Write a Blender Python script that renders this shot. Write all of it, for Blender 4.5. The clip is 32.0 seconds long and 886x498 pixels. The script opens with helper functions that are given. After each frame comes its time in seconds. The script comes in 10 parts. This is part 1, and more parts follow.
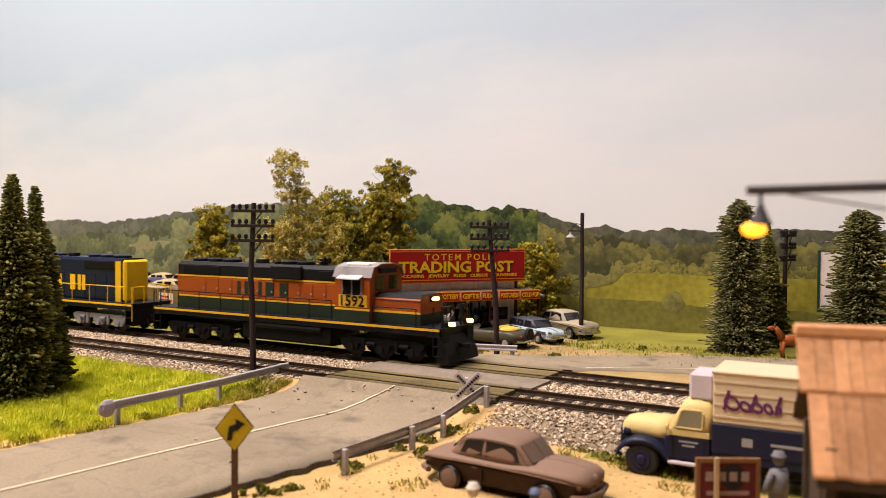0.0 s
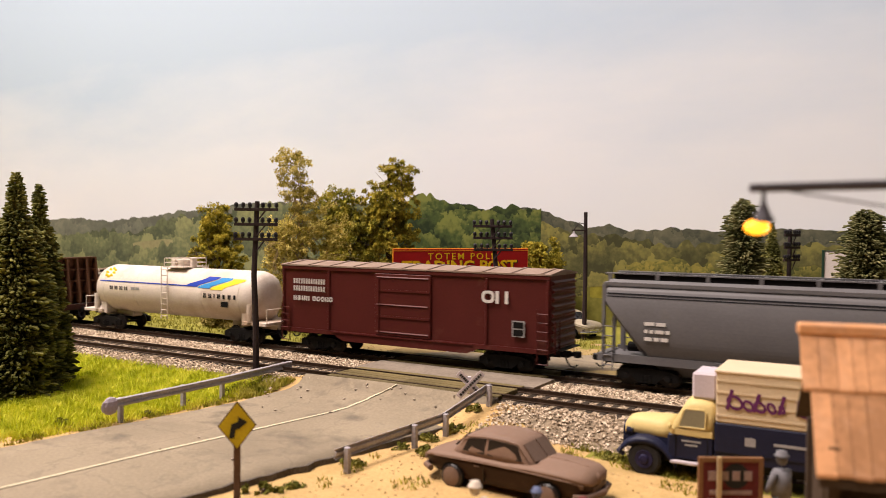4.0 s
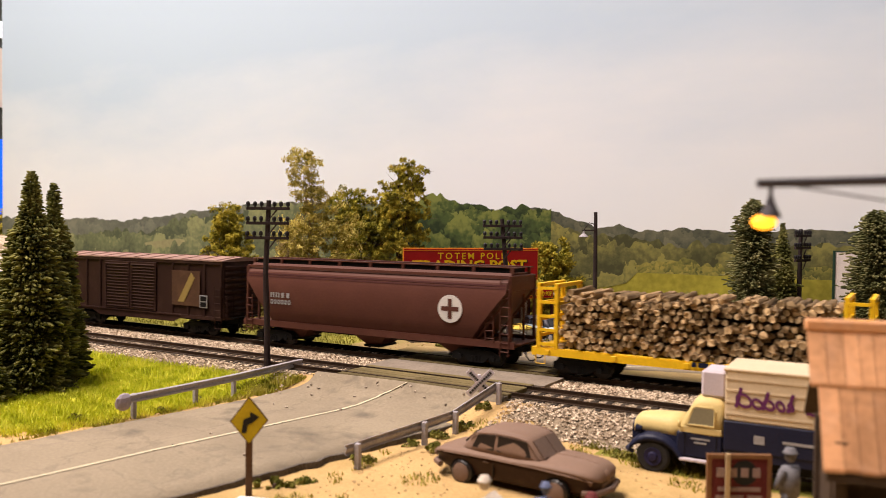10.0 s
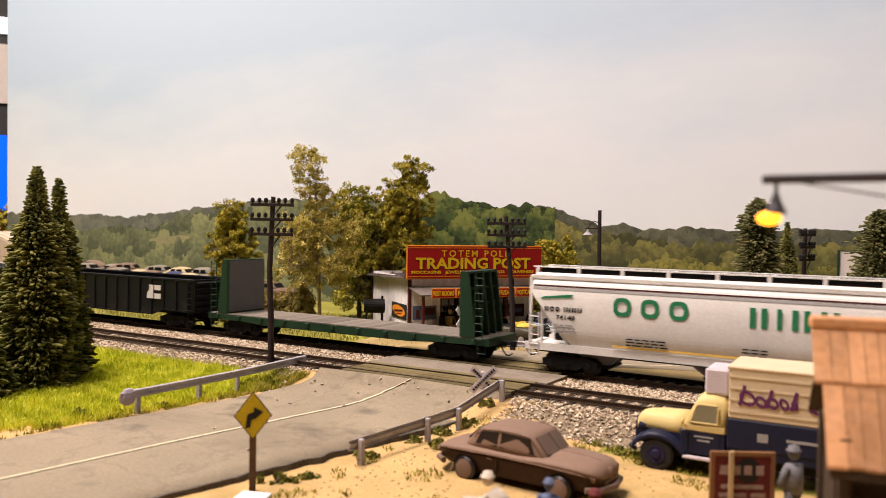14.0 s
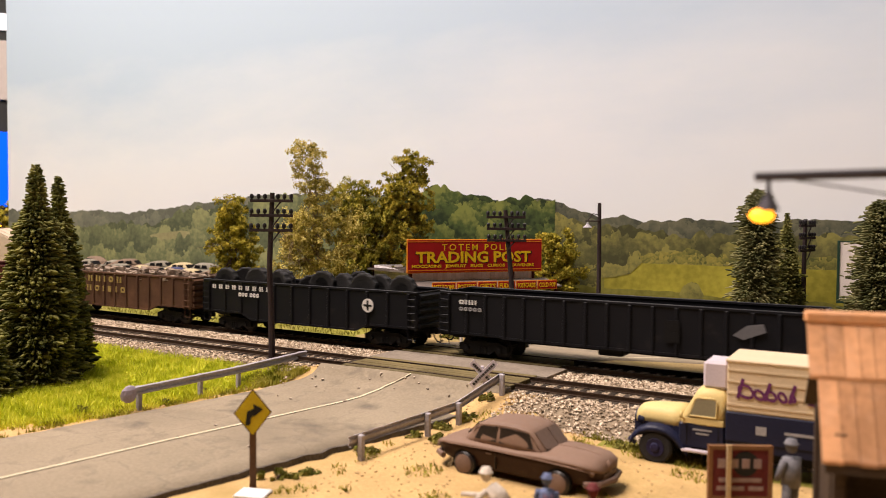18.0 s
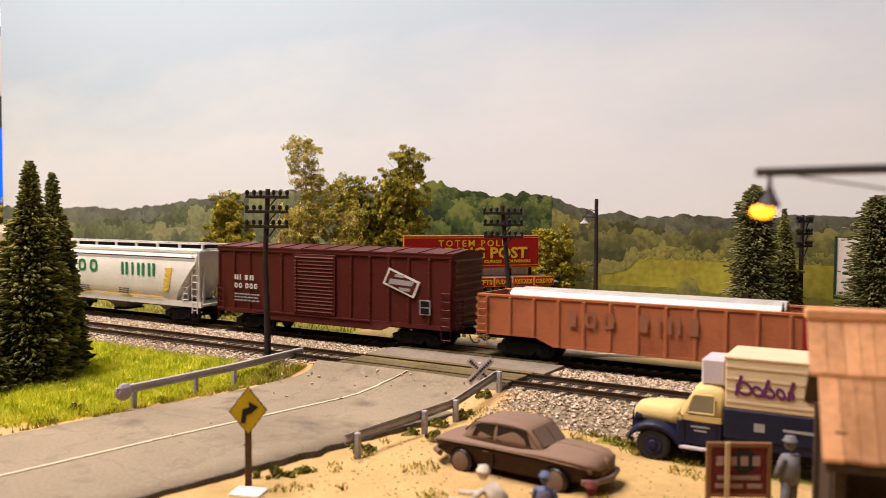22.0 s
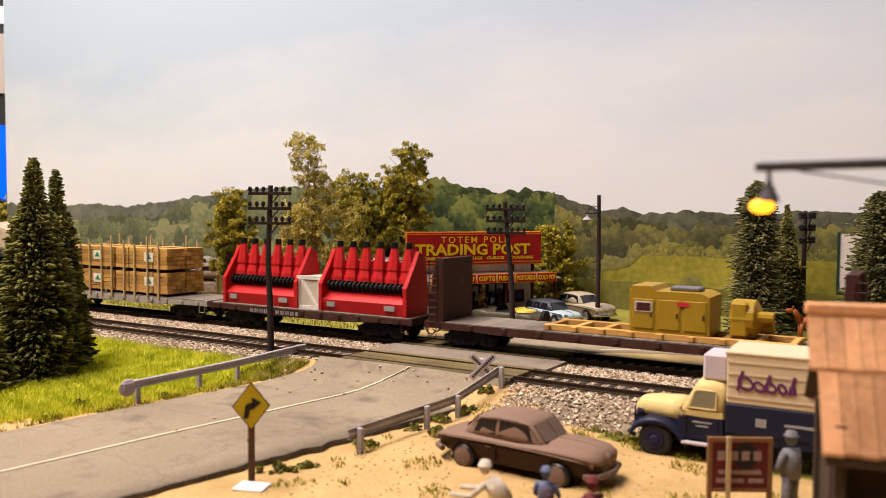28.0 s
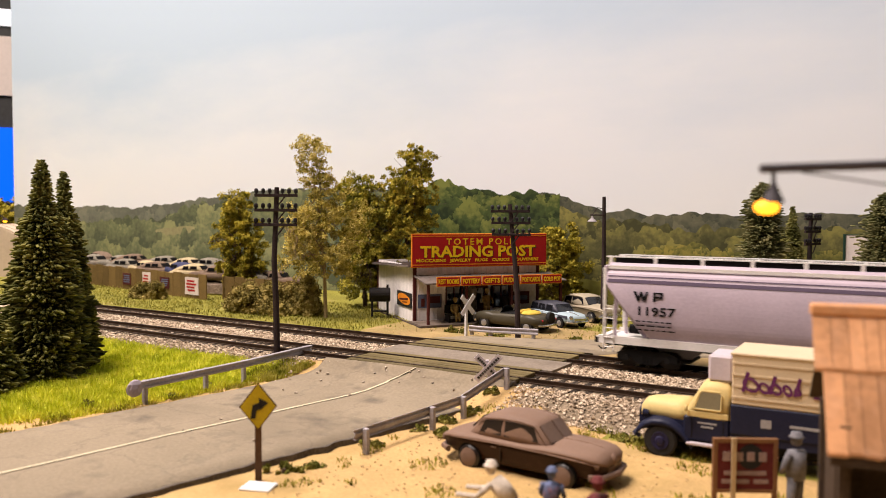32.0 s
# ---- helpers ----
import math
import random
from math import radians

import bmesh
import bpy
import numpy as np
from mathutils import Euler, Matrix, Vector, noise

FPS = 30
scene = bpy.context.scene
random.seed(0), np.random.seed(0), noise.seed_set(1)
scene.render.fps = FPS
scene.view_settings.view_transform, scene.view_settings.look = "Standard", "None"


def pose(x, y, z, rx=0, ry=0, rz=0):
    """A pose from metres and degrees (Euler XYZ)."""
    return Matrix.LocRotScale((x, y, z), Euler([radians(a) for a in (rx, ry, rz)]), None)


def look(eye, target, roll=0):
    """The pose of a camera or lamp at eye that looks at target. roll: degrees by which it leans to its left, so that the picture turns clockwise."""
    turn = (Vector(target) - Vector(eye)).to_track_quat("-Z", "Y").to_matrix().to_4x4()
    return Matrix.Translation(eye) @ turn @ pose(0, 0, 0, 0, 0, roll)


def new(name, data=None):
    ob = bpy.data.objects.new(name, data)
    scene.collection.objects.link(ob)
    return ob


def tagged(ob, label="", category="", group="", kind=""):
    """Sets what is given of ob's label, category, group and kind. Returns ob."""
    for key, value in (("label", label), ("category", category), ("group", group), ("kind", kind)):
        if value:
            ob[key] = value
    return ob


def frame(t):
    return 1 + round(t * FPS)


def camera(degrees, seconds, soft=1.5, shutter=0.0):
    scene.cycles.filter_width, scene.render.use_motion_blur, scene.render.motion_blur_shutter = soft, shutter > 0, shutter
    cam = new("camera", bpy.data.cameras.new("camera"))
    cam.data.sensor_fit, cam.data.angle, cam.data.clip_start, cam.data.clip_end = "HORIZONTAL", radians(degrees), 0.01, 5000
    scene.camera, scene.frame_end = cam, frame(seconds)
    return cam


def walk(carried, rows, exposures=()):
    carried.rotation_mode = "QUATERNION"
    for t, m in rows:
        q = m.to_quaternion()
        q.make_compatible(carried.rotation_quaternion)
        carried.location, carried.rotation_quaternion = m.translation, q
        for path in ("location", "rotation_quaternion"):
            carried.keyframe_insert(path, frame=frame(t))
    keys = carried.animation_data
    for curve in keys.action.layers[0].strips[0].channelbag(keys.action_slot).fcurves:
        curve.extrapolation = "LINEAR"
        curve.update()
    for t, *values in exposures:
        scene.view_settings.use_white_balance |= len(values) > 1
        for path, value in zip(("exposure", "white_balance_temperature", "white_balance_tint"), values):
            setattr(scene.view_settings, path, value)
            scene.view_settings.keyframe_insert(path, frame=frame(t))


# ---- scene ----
# HO scale: the plan is in full-size metres of the modelled place, K turns them into true metres.
K = 1 / 87.1
cam = camera(58.00, 32.0, soft=0.8, shutter=0.18)
cam.data.dof.use_dof = True
cam.data.dof.focus_distance = 40 * K
cam.data.dof.aperture_fstop = 21


def eye_pose(x, y, z, yaw, pitch, roll):
    return pose(x * K, y * K, z * K, 0, 0, yaw) @ pose(0, 0, 0, 90 + pitch) @ pose(0, 0, 0, 0, 0, roll)


PATH = [  # seconds, x, y, z, turn to the left, tilt, lean
    (0, -0.118, -32.971, 6.411, 29.943, -1.539, 0.417),
    (0.5, -0.139, -32.960, 6.383, 29.944, -1.503, 0.421),
    (1, -0.132, -32.933, 6.416, 29.970, -1.573, 0.490),
    (1.5, -0.148, -32.920, 6.380, 29.965, -1.560, 0.574),
    (2, -0.141, -32.923, 6.372, 29.996, -1.583, 0.581),
    (2.5, -0.141, -32.942, 6.337, 30.039, -1.555, 0.614),
    (3, -0.170, -32.936, 6.381, 30.020, -1.606, 0.619),
    (3.5, -0.141, -32.931, 6.380, 30.106, -1.597, 0.572),
    (5.5, -0.056, -33.037, 6.340, 30.360, -1.452, 0.610),
    (6, -0.073, -33.022, 6.329, 30.407, -1.425, 0.641),
    (6.5, -0.039, -33.052, 6.336, 30.446, -1.434, 0.649),
    (7, -0.010, -33.087, 6.324, 30.524, -1.425, 0.651),
    (7.5, -0.032, -33.086, 6.346, 30.591, -1.474, 0.653),
    (8, -0.002, -33.102, 6.348, 30.693, -1.469, 0.674),
    (8.5, -0.010, -33.064, 6.301, 30.786, -1.433, 0.628),
    (9, -0.052, -33.057, 6.290, 30.784, -1.450, 0.660),
    (9.5, 0.019, -33.072, 6.340, 30.900, -1.501, 0.708),
    (10, -0.017, -33.108, 6.278, 30.919, -1.476, 0.663),
    (10.5, 0.023, -33.165, 6.279, 30.976, -1.500, 0.742),
    (11, -0.019, -33.119, 6.273, 30.962, -1.471, 0.820),
    (11.5, -0.045, -33.116, 6.242, 30.943, -1.491, 0.881),
    (12, -0.002, -33.151, 6.231, 31.007, -1.483, 0.942),
    (12.5, -0.028, -33.193, 6.188, 31.040, -1.496, 0.947),
    (13, 0.024, -33.213, 6.212, 31.133, -1.526, 0.961),
    (13.5, 0.007, -33.144, 6.186, 31.214, -1.500, 0.962),
    (14, -0.029, -33.134, 6.224, 31.161, -1.599, 0.944),
    (14.5, -0.011, -33.177, 6.214, 31.122, -1.592, 0.964),
    (16.5, 0.067, -33.145, 6.285, 31.193, -1.862, 0.700),
    (17, 0.073, -33.081, 6.332, 31.211, -2.002, 0.584),
    (17.5, 0.065, -33.084, 6.305, 31.250, -2.071, 0.502),
    (18, 0.090, -33.097, 6.337, 31.302, -2.168, 0.439),
    (18.5, 0.105, -33.096, 6.363, 31.315, -2.258, 0.444),
    (19, 0.035, -33.028, 6.366, 31.239, -2.379, 0.436),
    (19.5, 0.027, -33.003, 6.368, 31.178, -2.452, 0.484),
    (20, -0.044, -32.976, 6.301, 31.069, -2.522, 0.488),
    (20.5, -0.013, -32.991, 6.283, 31.062, -2.466, 0.499),
    (21, 0.005, -32.983, 6.350, 31.039, -2.428, 0.476),
    (21.5, -0.016, -32.970, 6.338, 31.020, -2.414, 0.466),
    (22, 0.002, -32.958, 6.343, 31.051, -2.452, 0.377),
    (22.5, -0.011, -32.966, 6.308, 31.061, -2.430, 0.374),
    (23, 0.004, -32.994, 6.358, 31.093, -2.543, 0.384),
    (23.5, 0.059, -32.976, 6.378, 31.225, -2.601, 0.283),
    (24, 0.069, -32.961, 6.422, 31.226, -2.662, 0.293),
    (24.5, 0.032, -32.945, 6.396, 31.210, -2.701, 0.248),
    (25, 0.015, -32.962, 6.348, 31.126, -2.706, 0.267),
    (25.5, 0.061, -32.974, 6.337, 31.173, -2.692, 0.284),
    (27.5, 0.059, -32.981, 6.311, 31.275, -2.678, 0.338),
    (28, 0.063, -32.991, 6.319, 31.281, -2.681, 0.302),
    (28.5, 0.047, -33.020, 6.318, 31.306, -2.683, 0.291),
    (29, 0.099, -33.030, 6.357, 31.386, -2.715, 0.254),
    (29.5, 0.095, -33.015, 6.361, 31.405, -2.715, 0.231),
    (30, 0.108, -33.018, 6.326, 31.415, -2.641, 0.222),
    (30.5, 0.107, -33.028, 6.319, 31.441, -2.621, 0.239),
    (31, 0.091, -33.077, 6.294, 31.457, -2.584, 0.304),
    (31.5, 0.091, -33.057, 6.317, 31.566, -2.574, 0.365),
    (32, 0.095, -33.096, 6.307, 31.629, -2.540, 0.302),
]
walk(cam, [(t, eye_pose(*p)) for t, *p in PATH], exposures=[(0.0, 0.0), (32.0, 0.0)])

# ---- light: exhibition room lit by unseen overhead lamps, a main one and a fill ----
world = bpy.data.worlds.new("room_air")
scene.world = world
world.use_nodes = True
world.node_tree.nodes["Background"].inputs[0].default_value = (1.0, 0.93, 0.84, 1)
world.node_tree.nodes["Background"].inputs[1].default_value = 0.035


def unseen_lamp(x, y, z, sx, sy, watts, target):
    data = bpy.data.lights.new("ceiling_light", "AREA")
    data.shape, data.size, data.size_y, data.energy = "RECTANGLE", sx, sy, watts
    data.color = (1.0, 0.845, 0.775)
    ob = new("ceiling_light_glow", data)
    ob.matrix_world = look((x, y, z), target)
    return ob


# main lamp, for the room's ceiling lighting out of view
unseen_lamp(-0.74, -0.38, 1.42, 1.2, 0.3, 58, (-0.3, 0.0, 0.0))
# weak front fill, added to brighten the backdrop and upright sides
unseen_lamp(-0.6, -1.0, 1.42, 1.4, 0.3, 9.5, (-0.4, 0.2, 0.05))

# ---- materials ----
def mat(name, color, rough=0.6, metal=0.0, var=0.25, scale=1.5, fine=12.0, bump=0.3, dirt=None, dirt_amount=0.0, spec=0.14, glow=0.0, rnd=0.0):
    """A painted or natural surface: base colour broken at two scales, optional dirt, fine relief."""
    m = bpy.data.materials.new(name)
    m.use_nodes = True
    nt = m.node_tree
    n, ln = nt.nodes, nt.links.new
    b = n["Principled BSDF"]
    b.inputs["Roughness"].default_value = rough
    b.inputs["Metallic"].default_value = metal
    b.inputs["Specular IOR Level"].default_value = spec
    co = n.new("ShaderNodeTexCoord")
    big = n.new("ShaderNodeTexNoise")
    big.inputs["Scale"].default_value = scale / K
    big.inputs["Detail"].default_value = 4
    sml = n.new("ShaderNodeTexNoise")
    sml.inputs["Scale"].default_value = fine / K
    sml.inputs["Detail"].default_value = 3
    ln(co.outputs["Object"], big.inputs["Vector"])
    ln(co.outputs["Object"], sml.inputs["Vector"])
    ramp = n.new("ShaderNodeValToRGB")
    c = Vector(color[:3])
    ramp.color_ramp.elements[0].position, ramp.color_ramp.elements[1].position = 0.3, 0.7
    ramp.color_ramp.elements[0].color = (*(c * (1 - var)), 1)
    ramp.color_ramp.elements[1].color = (*[min(1, v * (1 + var)) for v in c], 1)
    mix = n.new("ShaderNodeMath")
    mix.operation = "MULTIPLY_ADD"
    ln(sml.outputs["Fac"], mix.inputs[0])
    mix.inputs[1].default_value = 0.5
    half = n.new("ShaderNodeMath")
    half.operation = "MULTIPLY"
    half.inputs[1].default_value = 0.5
    ln(big.outputs["Fac"], half.inputs[0])
    ln(half.outputs[0], mix.inputs[2])
    last = mix.outputs[0]
    if rnd:
        info = n.new("ShaderNodeObjectInfo")
        add = n.new("ShaderNodeMath")
        add.operation = "MULTIPLY_ADD"
        ln(info.outputs["Random"], add.inputs[0])
        add.inputs[1].default_value = rnd
        ln(last, add.inputs[2])
        sub = n.new("ShaderNodeMath")
        sub.operation = "SUBTRACT"
        ln(add.outputs[0], sub.inputs[0])
        sub.inputs[1].default_value = rnd / 2
        last = sub.outputs[0]
    ln(last, ramp.inputs["Fac"])
    col = ramp.outputs["Color"]
    if dirt:
        dn = n.new("ShaderNodeTexNoise")
        dn.inputs["Scale"].default_value = 0.7 * scale / K
        dn.inputs["Detail"].default_value = 6
        dn.inputs["Roughness"].default_value = 0.65
        ln(co.outputs["Object"], dn.inputs["Vector"])
        dr = n.new("ShaderNodeMapRange")
        dr.inputs["From Min"].default_value = 0.62 - 0.3 * dirt_amount
        dr.inputs["From Max"].default_value = 0.8 - 0.2 * dirt_amount
        dr.inputs["To Max"].default_value = min(1.0, 0.4 + dirt_amount)
        ln(dn.outputs["Fac"], dr.inputs["Value"])
        dm = n.new("ShaderNodeMix")
        dm.data_type = "RGBA"
        ln(dr.outputs[0], dm.inputs["Factor"])
        ln(col, dm.inputs["A"])
        dm.inputs["B"].default_value = (*dirt, 1)
        col = dm.outputs["Result"]
    ln(col, b.inputs["Base Color"])
    if bump:
        bp = n.new("ShaderNodeBump")
        bp.inputs["Strength"].default_value = bump
        bp.inputs["Distance"].default_value = 0.03 * K
        ln(sml.outputs["Fac"], bp.inputs["Height"])
        ln(bp.outputs["Normal"], b.inputs["Normal"])
    if glow:
        b.inputs["Emission Color"].default_value = (*color[:3], 1)
        b.inputs["Emission Strength"].default_value = glow
    return m


M = {
    "rail": mat("rail_steel", (0.07, 0.046, 0.032), 0.5, 0.5, 0.25),
    "tie": mat("tie_wood", (0.045, 0.034, 0.025), 0.85, 0, 0.3, rnd=0.5),
    "plank": mat("crossing_timber", (0.14, 0.108, 0.048), 0.85, 0, 0.35, 0.6, 9, rnd=0.4, dirt=(0.24, 0.19, 0.12), dirt_amount=0.25),
    "grit_fill": mat("dusty_grit", (0.215, 0.178, 0.14), 0.95, 0, 0.25, 0.9, 7, 0.6, dirt=(0.15, 0.12, 0.095), dirt_amount=0.3),
    "black": mat("black_paint", (0.007, 0.007, 0.008), 0.5, 0, 0.3, dirt=(0.06, 0.05, 0.04), dirt_amount=0.15),
    "truck": mat("truck_black", (0.008, 0.0075, 0.0075), 0.6, 0, 0.3),
    "steel": mat("wheel_steel", (0.035, 0.03, 0.028), 0.45, 0.4, 0.2),
    "line": mat("road_paint", (0.58, 0.51, 0.35), 0.8, 0, 0.12, 1, 8),
    "galv": mat("grey_rail_paint", (0.36, 0.335, 0.355), 0.55, 0.0, 0.25, dirt=(0.2, 0.17, 0.16), dirt_amount=0.2),
    "pole": mat("dark_pole_wood", (0.035, 0.024, 0.024), 0.8, 0, 0.3),
}


def asphalt_mat():
    """Worn asphalt: pale wheel-polished patches, dark stains and fine cracks."""
    m = mat("asphalt", (0.255, 0.208, 0.145), 0.9, 0, 0.2, 0.25, 9, 0.5, dirt=(0.175, 0.142, 0.10), dirt_amount=0.35)
    n, ln = m.node_tree.nodes, m.node_tree.links.new
    b = n["Principled BSDF"]
    col = b.inputs["Base Color"].links[0].from_socket
    co = n.new("ShaderNodeTexCoord")
    wob = n.new("ShaderNodeTexNoise")
    wob.inputs["Scale"].default_value, wob.inputs["Detail"].default_value = 1.3 / K, 4
    ln(co.outputs["Object"], wob.inputs["Vector"])
    off = n.new("ShaderNodeVectorMath")
    off.operation = "MULTIPLY_ADD"
    ln(wob.outputs["Color"], off.inputs[0])
    off.inputs[1].default_value = (1.1 * K,) * 3
    ln(co.outputs["Object"], off.inputs[2])
    vo = n.new("ShaderNodeTexVoronoi")
    vo.feature = "DISTANCE_TO_EDGE"
    vo.inputs["Scale"].default_value = 0.2 / K
    ln(off.outputs[0], vo.inputs["Vector"])
    cr = n.new("ShaderNodeMapRange")
    cr.inputs["From Min"].default_value, cr.inputs["From Max"].default_value = 0.002, 0.012
    cr.inputs["To Min"].default_value, cr.inputs["To Max"].default_value = 0.22, 0.0
    ln(vo.outputs["Distance"], cr.inputs["Value"])
    sp = n.new("ShaderNodeTexNoise")
    sp.inputs["Scale"].default_value, sp.inputs["Detail"].default_value = 0.75 / K, 4
    ln(co.outputs["Object"], sp.inputs["Vector"])
    sr = n.new("ShaderNodeMapRange")
    sr.inputs["From Min"].default_value, sr.inputs["From Max"].default_value = 0.58, 0.74
    sr.inputs["To Max"].default_value = 0.6
    ln(sp.outputs["Fac"], sr.inputs["Value"])
    mx = n.new("ShaderNodeMath")
    mx.operation = "MAXIMUM"
    ln(cr.outputs[0], mx.inputs[0])
    ln(sr.outputs[0], mx.inputs[1])
    dm = n.new("ShaderNodeMix")
    dm.data_type = "RGBA"
    ln(mx.outputs[0], dm.inputs["Factor"])
    ln(col, dm.inputs["A"])
    dm.inputs["B"].default_value = (0.075, 0.064, 0.055, 1)
    ln(dm.outputs["Result"], b.inputs["Base Color"])
    return m


M["asphalt"] = asphalt_mat()

# ---- building blocks ----
class Geo:
    """Vertices and faces in full-size metres."""

    def __init__(self):
        self.v, self.f = [], []

    def add(self, verts, faces):
        n = len(self.v)
        self.v += [tuple(p) for p in verts]
        self.f += [tuple(i + n for i in q) for q in faces]
        return self

    def box(self, x0, x1, y0, y1, z0, z1, c=0.0):
        if c <= 0:
            return self.add([(x, y, z) for x in (x0, x1) for y in (y0, y1) for z in (z0, z1)],
                            [(0, 1, 3, 2), (4, 6, 7, 5), (0, 4, 5, 1), (2, 3, 7, 6), (0, 2, 6, 4), (1, 5, 7, 3)])
        c = min(c, (x1 - x0) / 2.1, (y1 - y0) / 2.1, (z1 - z0) / 2.1)
        vs, ix = [], {}
        for i, (x, sx) in enumerate(((x0, 1), (x1, -1))):
            for j, (y, sy) in enumerate(((y0, 1), (y1, -1))):
                for k, (z, sz) in enumerate(((z0, 1), (z1, -1))):
                    for a in range(3):
                        ix[i, j, k, a] = len(vs)
                        vs.append((x + (sx * c if a != 0 else 0), y + (sy * c if a != 1 else 0), z + (sz * c if a != 2 else 0)))
        fs = []
        for i in (0, 1):
            fs.append([ix[i, 0, 0, 0], ix[i, 1, 0, 0], ix[i, 1, 1, 0], ix[i, 0, 1, 0]])
            fs.append([ix[0, i, 0, 1], ix[1, i, 0, 1], ix[1, i, 1, 1], ix[0, i, 1, 1]])
            fs.append([ix[0, 0, i, 2], ix[1, 0, i, 2], ix[1, 1, i, 2], ix[0, 1, i, 2]])
        for i in (0, 1):
            for j in (0, 1):
                fs.append([ix[i, j, 0, 0], ix[i, j, 1, 0], ix[i, j, 1, 1], ix[i, j, 0, 1]])
                fs.append([ix[i, 0, j, 0], ix[i, 1, j, 0], ix[i, 1, j, 2], ix[i, 0, j, 2]])
                fs.append([ix[0, i, j, 1], ix[1, i, j, 1], ix[1, i, j, 2], ix[0, i, j, 2]])
                for k in (0, 1):
                    fs.append([ix[i, j, k, 0], ix[i, j, k, 1], ix[i, j, k, 2]])
        return self.add(vs, fs)

    def prism(self, poly, axis, a, b):
        """A polygon of (u, v) pushed from a to b along an axis: x: (y, z), y: (x, z), z: (x, y)."""
        n = len(poly)
        at = {"x": lambda u, v, w: (w, u, v), "y": lambda u, v, w: (u, w, v), "z": lambda u, v, w: (u, v, w)}[axis]
        vs = [at(u, v, w) for w in (a, b) for u, v in poly]
        return self.add(vs, [tuple(range(n)), tuple(range(n, 2 * n))] + [(i, (i + 1) % n, n + (i + 1) % n, n + i) for i in range(n)])

    def loft(self, rings, caps=True):
        """Rings of equal counts of points, joined one to the next."""
        n = len(rings[0])
        vs = [p for r in rings for p in r]
        fs = [(k * n + i, k * n + (i + 1) % n, (k + 1) * n + (i + 1) % n, (k + 1) * n + i) for k in range(len(rings) - 1) for i in range(n)]
        if caps:
            fs += [tuple(range(n)), tuple(range(len(vs) - n, len(vs)))]
        return self.add(vs, fs)

    def tube(self, path, r, n=6):
        """A round bar along a path of points; r: one radius or one for each point."""
        path = [Vector(p) for p in path]
        rs = r if isinstance(r, (list, tuple)) else [r] * len(path)
        rings = []
        for i, p in enumerate(path):
            d = (path[min(i + 1, len(path) - 1)] - path[max(i - 1, 0)]).normalized()
            side = d.cross(Vector((0, 0, 1)) if abs(d.z) < 0.9 else Vector((1, 0, 0))).normalized()
            up = side.cross(d)
            rings.append([p + rs[i] * (math.cos(2 * math.pi * k / n) * side + math.sin(2 * math.pi * k / n) * up) for k in range(n)])
        return self.loft(rings)

    def disc(self, centre, axis, r, depth, n=16):
        c, h = Vector(centre), Vector({"x": (1, 0, 0), "y": (0, 1, 0), "z": (0, 0, 1)}[axis]) * depth / 2
        return self.tube([c - h, c + h], r, n)

    def lathe(self, profile, n=16, axis="z", centre=(0, 0, 0)):
        """A profile of (radius, height) turned round an axis."""
        cx, cy, cz = centre
        put = {"z": lambda a, b, h: (cx + a, cy + b, cz + h), "x": lambda a, b, h: (cx + h, cy + a, cz + b), "y": lambda a, b, h: (cx + a, cy + h, cz + b)}[axis]
        return self.loft([[put(r * math.cos(2 * math.pi * k / n), r * math.sin(2 * math.pi * k / n), h) for k in range(n)] for r, h in profile])

    def blob(self, centre, rx, ry, rz, n=8, rings=5, rough=0.0, rng=random):
        cx, cy, cz = centre
        rows = []
        for i in range(rings + 1):
            a = math.pi * i / rings - math.pi / 2
            w = max(math.cos(a), 0.04)
            rows.append([(cx + rx * w * math.cos(2 * math.pi * k / n) * (1 + rough * (rng.random() - 0.5)), cy + ry * w * math.sin(2 * math.pi * k / n) * (1 + rough * (rng.random() - 0.5)), cz + rz * math.sin(a)) for k in range(n)])
        return self.loft(rows)

    def moved(self, dx=0, dy=0, dz=0, rz=0, s=1.0):
        c, q = math.cos(radians(rz)) * s, math.sin(radians(rz)) * s
        self.v = [(c * x - q * y + dx, q * x + c * y + dy, z * s + dz) for x, y, z in self.v]
        return self

    def join(self, other):
        return self.add(other.v, other.f)


def mesh_of(name, geo, material, smooth=False):
    me = bpy.data.meshes.new(name)
    me.from_pydata([(x * K, y * K, z * K) for x, y, z in geo.v], [], geo.f)
    bm = bmesh.new()
    bm.from_mesh(me)
    bmesh.ops.recalc_face_normals(bm, faces=bm.faces)
    bm.to_mesh(me)
    bm.free()
    if smooth:
        me.polygons.foreach_set("use_smooth", [True] * len(me.polygons))
    me.materials.append(M[material] if isinstance(material, str) else material)
    return me


def thing(name, x, y, z, rz=0.0, label="", category="", group="", kind=""):
    ob = new(name)
    ob.empty_display_size = 0.01
    ob.matrix_world = pose(x * K, y * K, z * K, 0, 0, rz)
    return tagged(ob, label, category, group, kind)


def part(name, geo, material, parent, label="", at=None, smooth=False):
    """One mesh under a thing or a part; geo may also be a mesh that is shared."""
    me = geo if isinstance(geo, bpy.types.Mesh) else mesh_of(name, geo, material, smooth)
    ob = new(name, me)
    ob.parent = parent
    if at is not None:
        ob.matrix_basis = at
    return tagged(ob, label)


def spot(x, y, z, rx=0, ry=0, rz=0):
    return pose(x * K, y * K, z * K, rx, ry, rz)


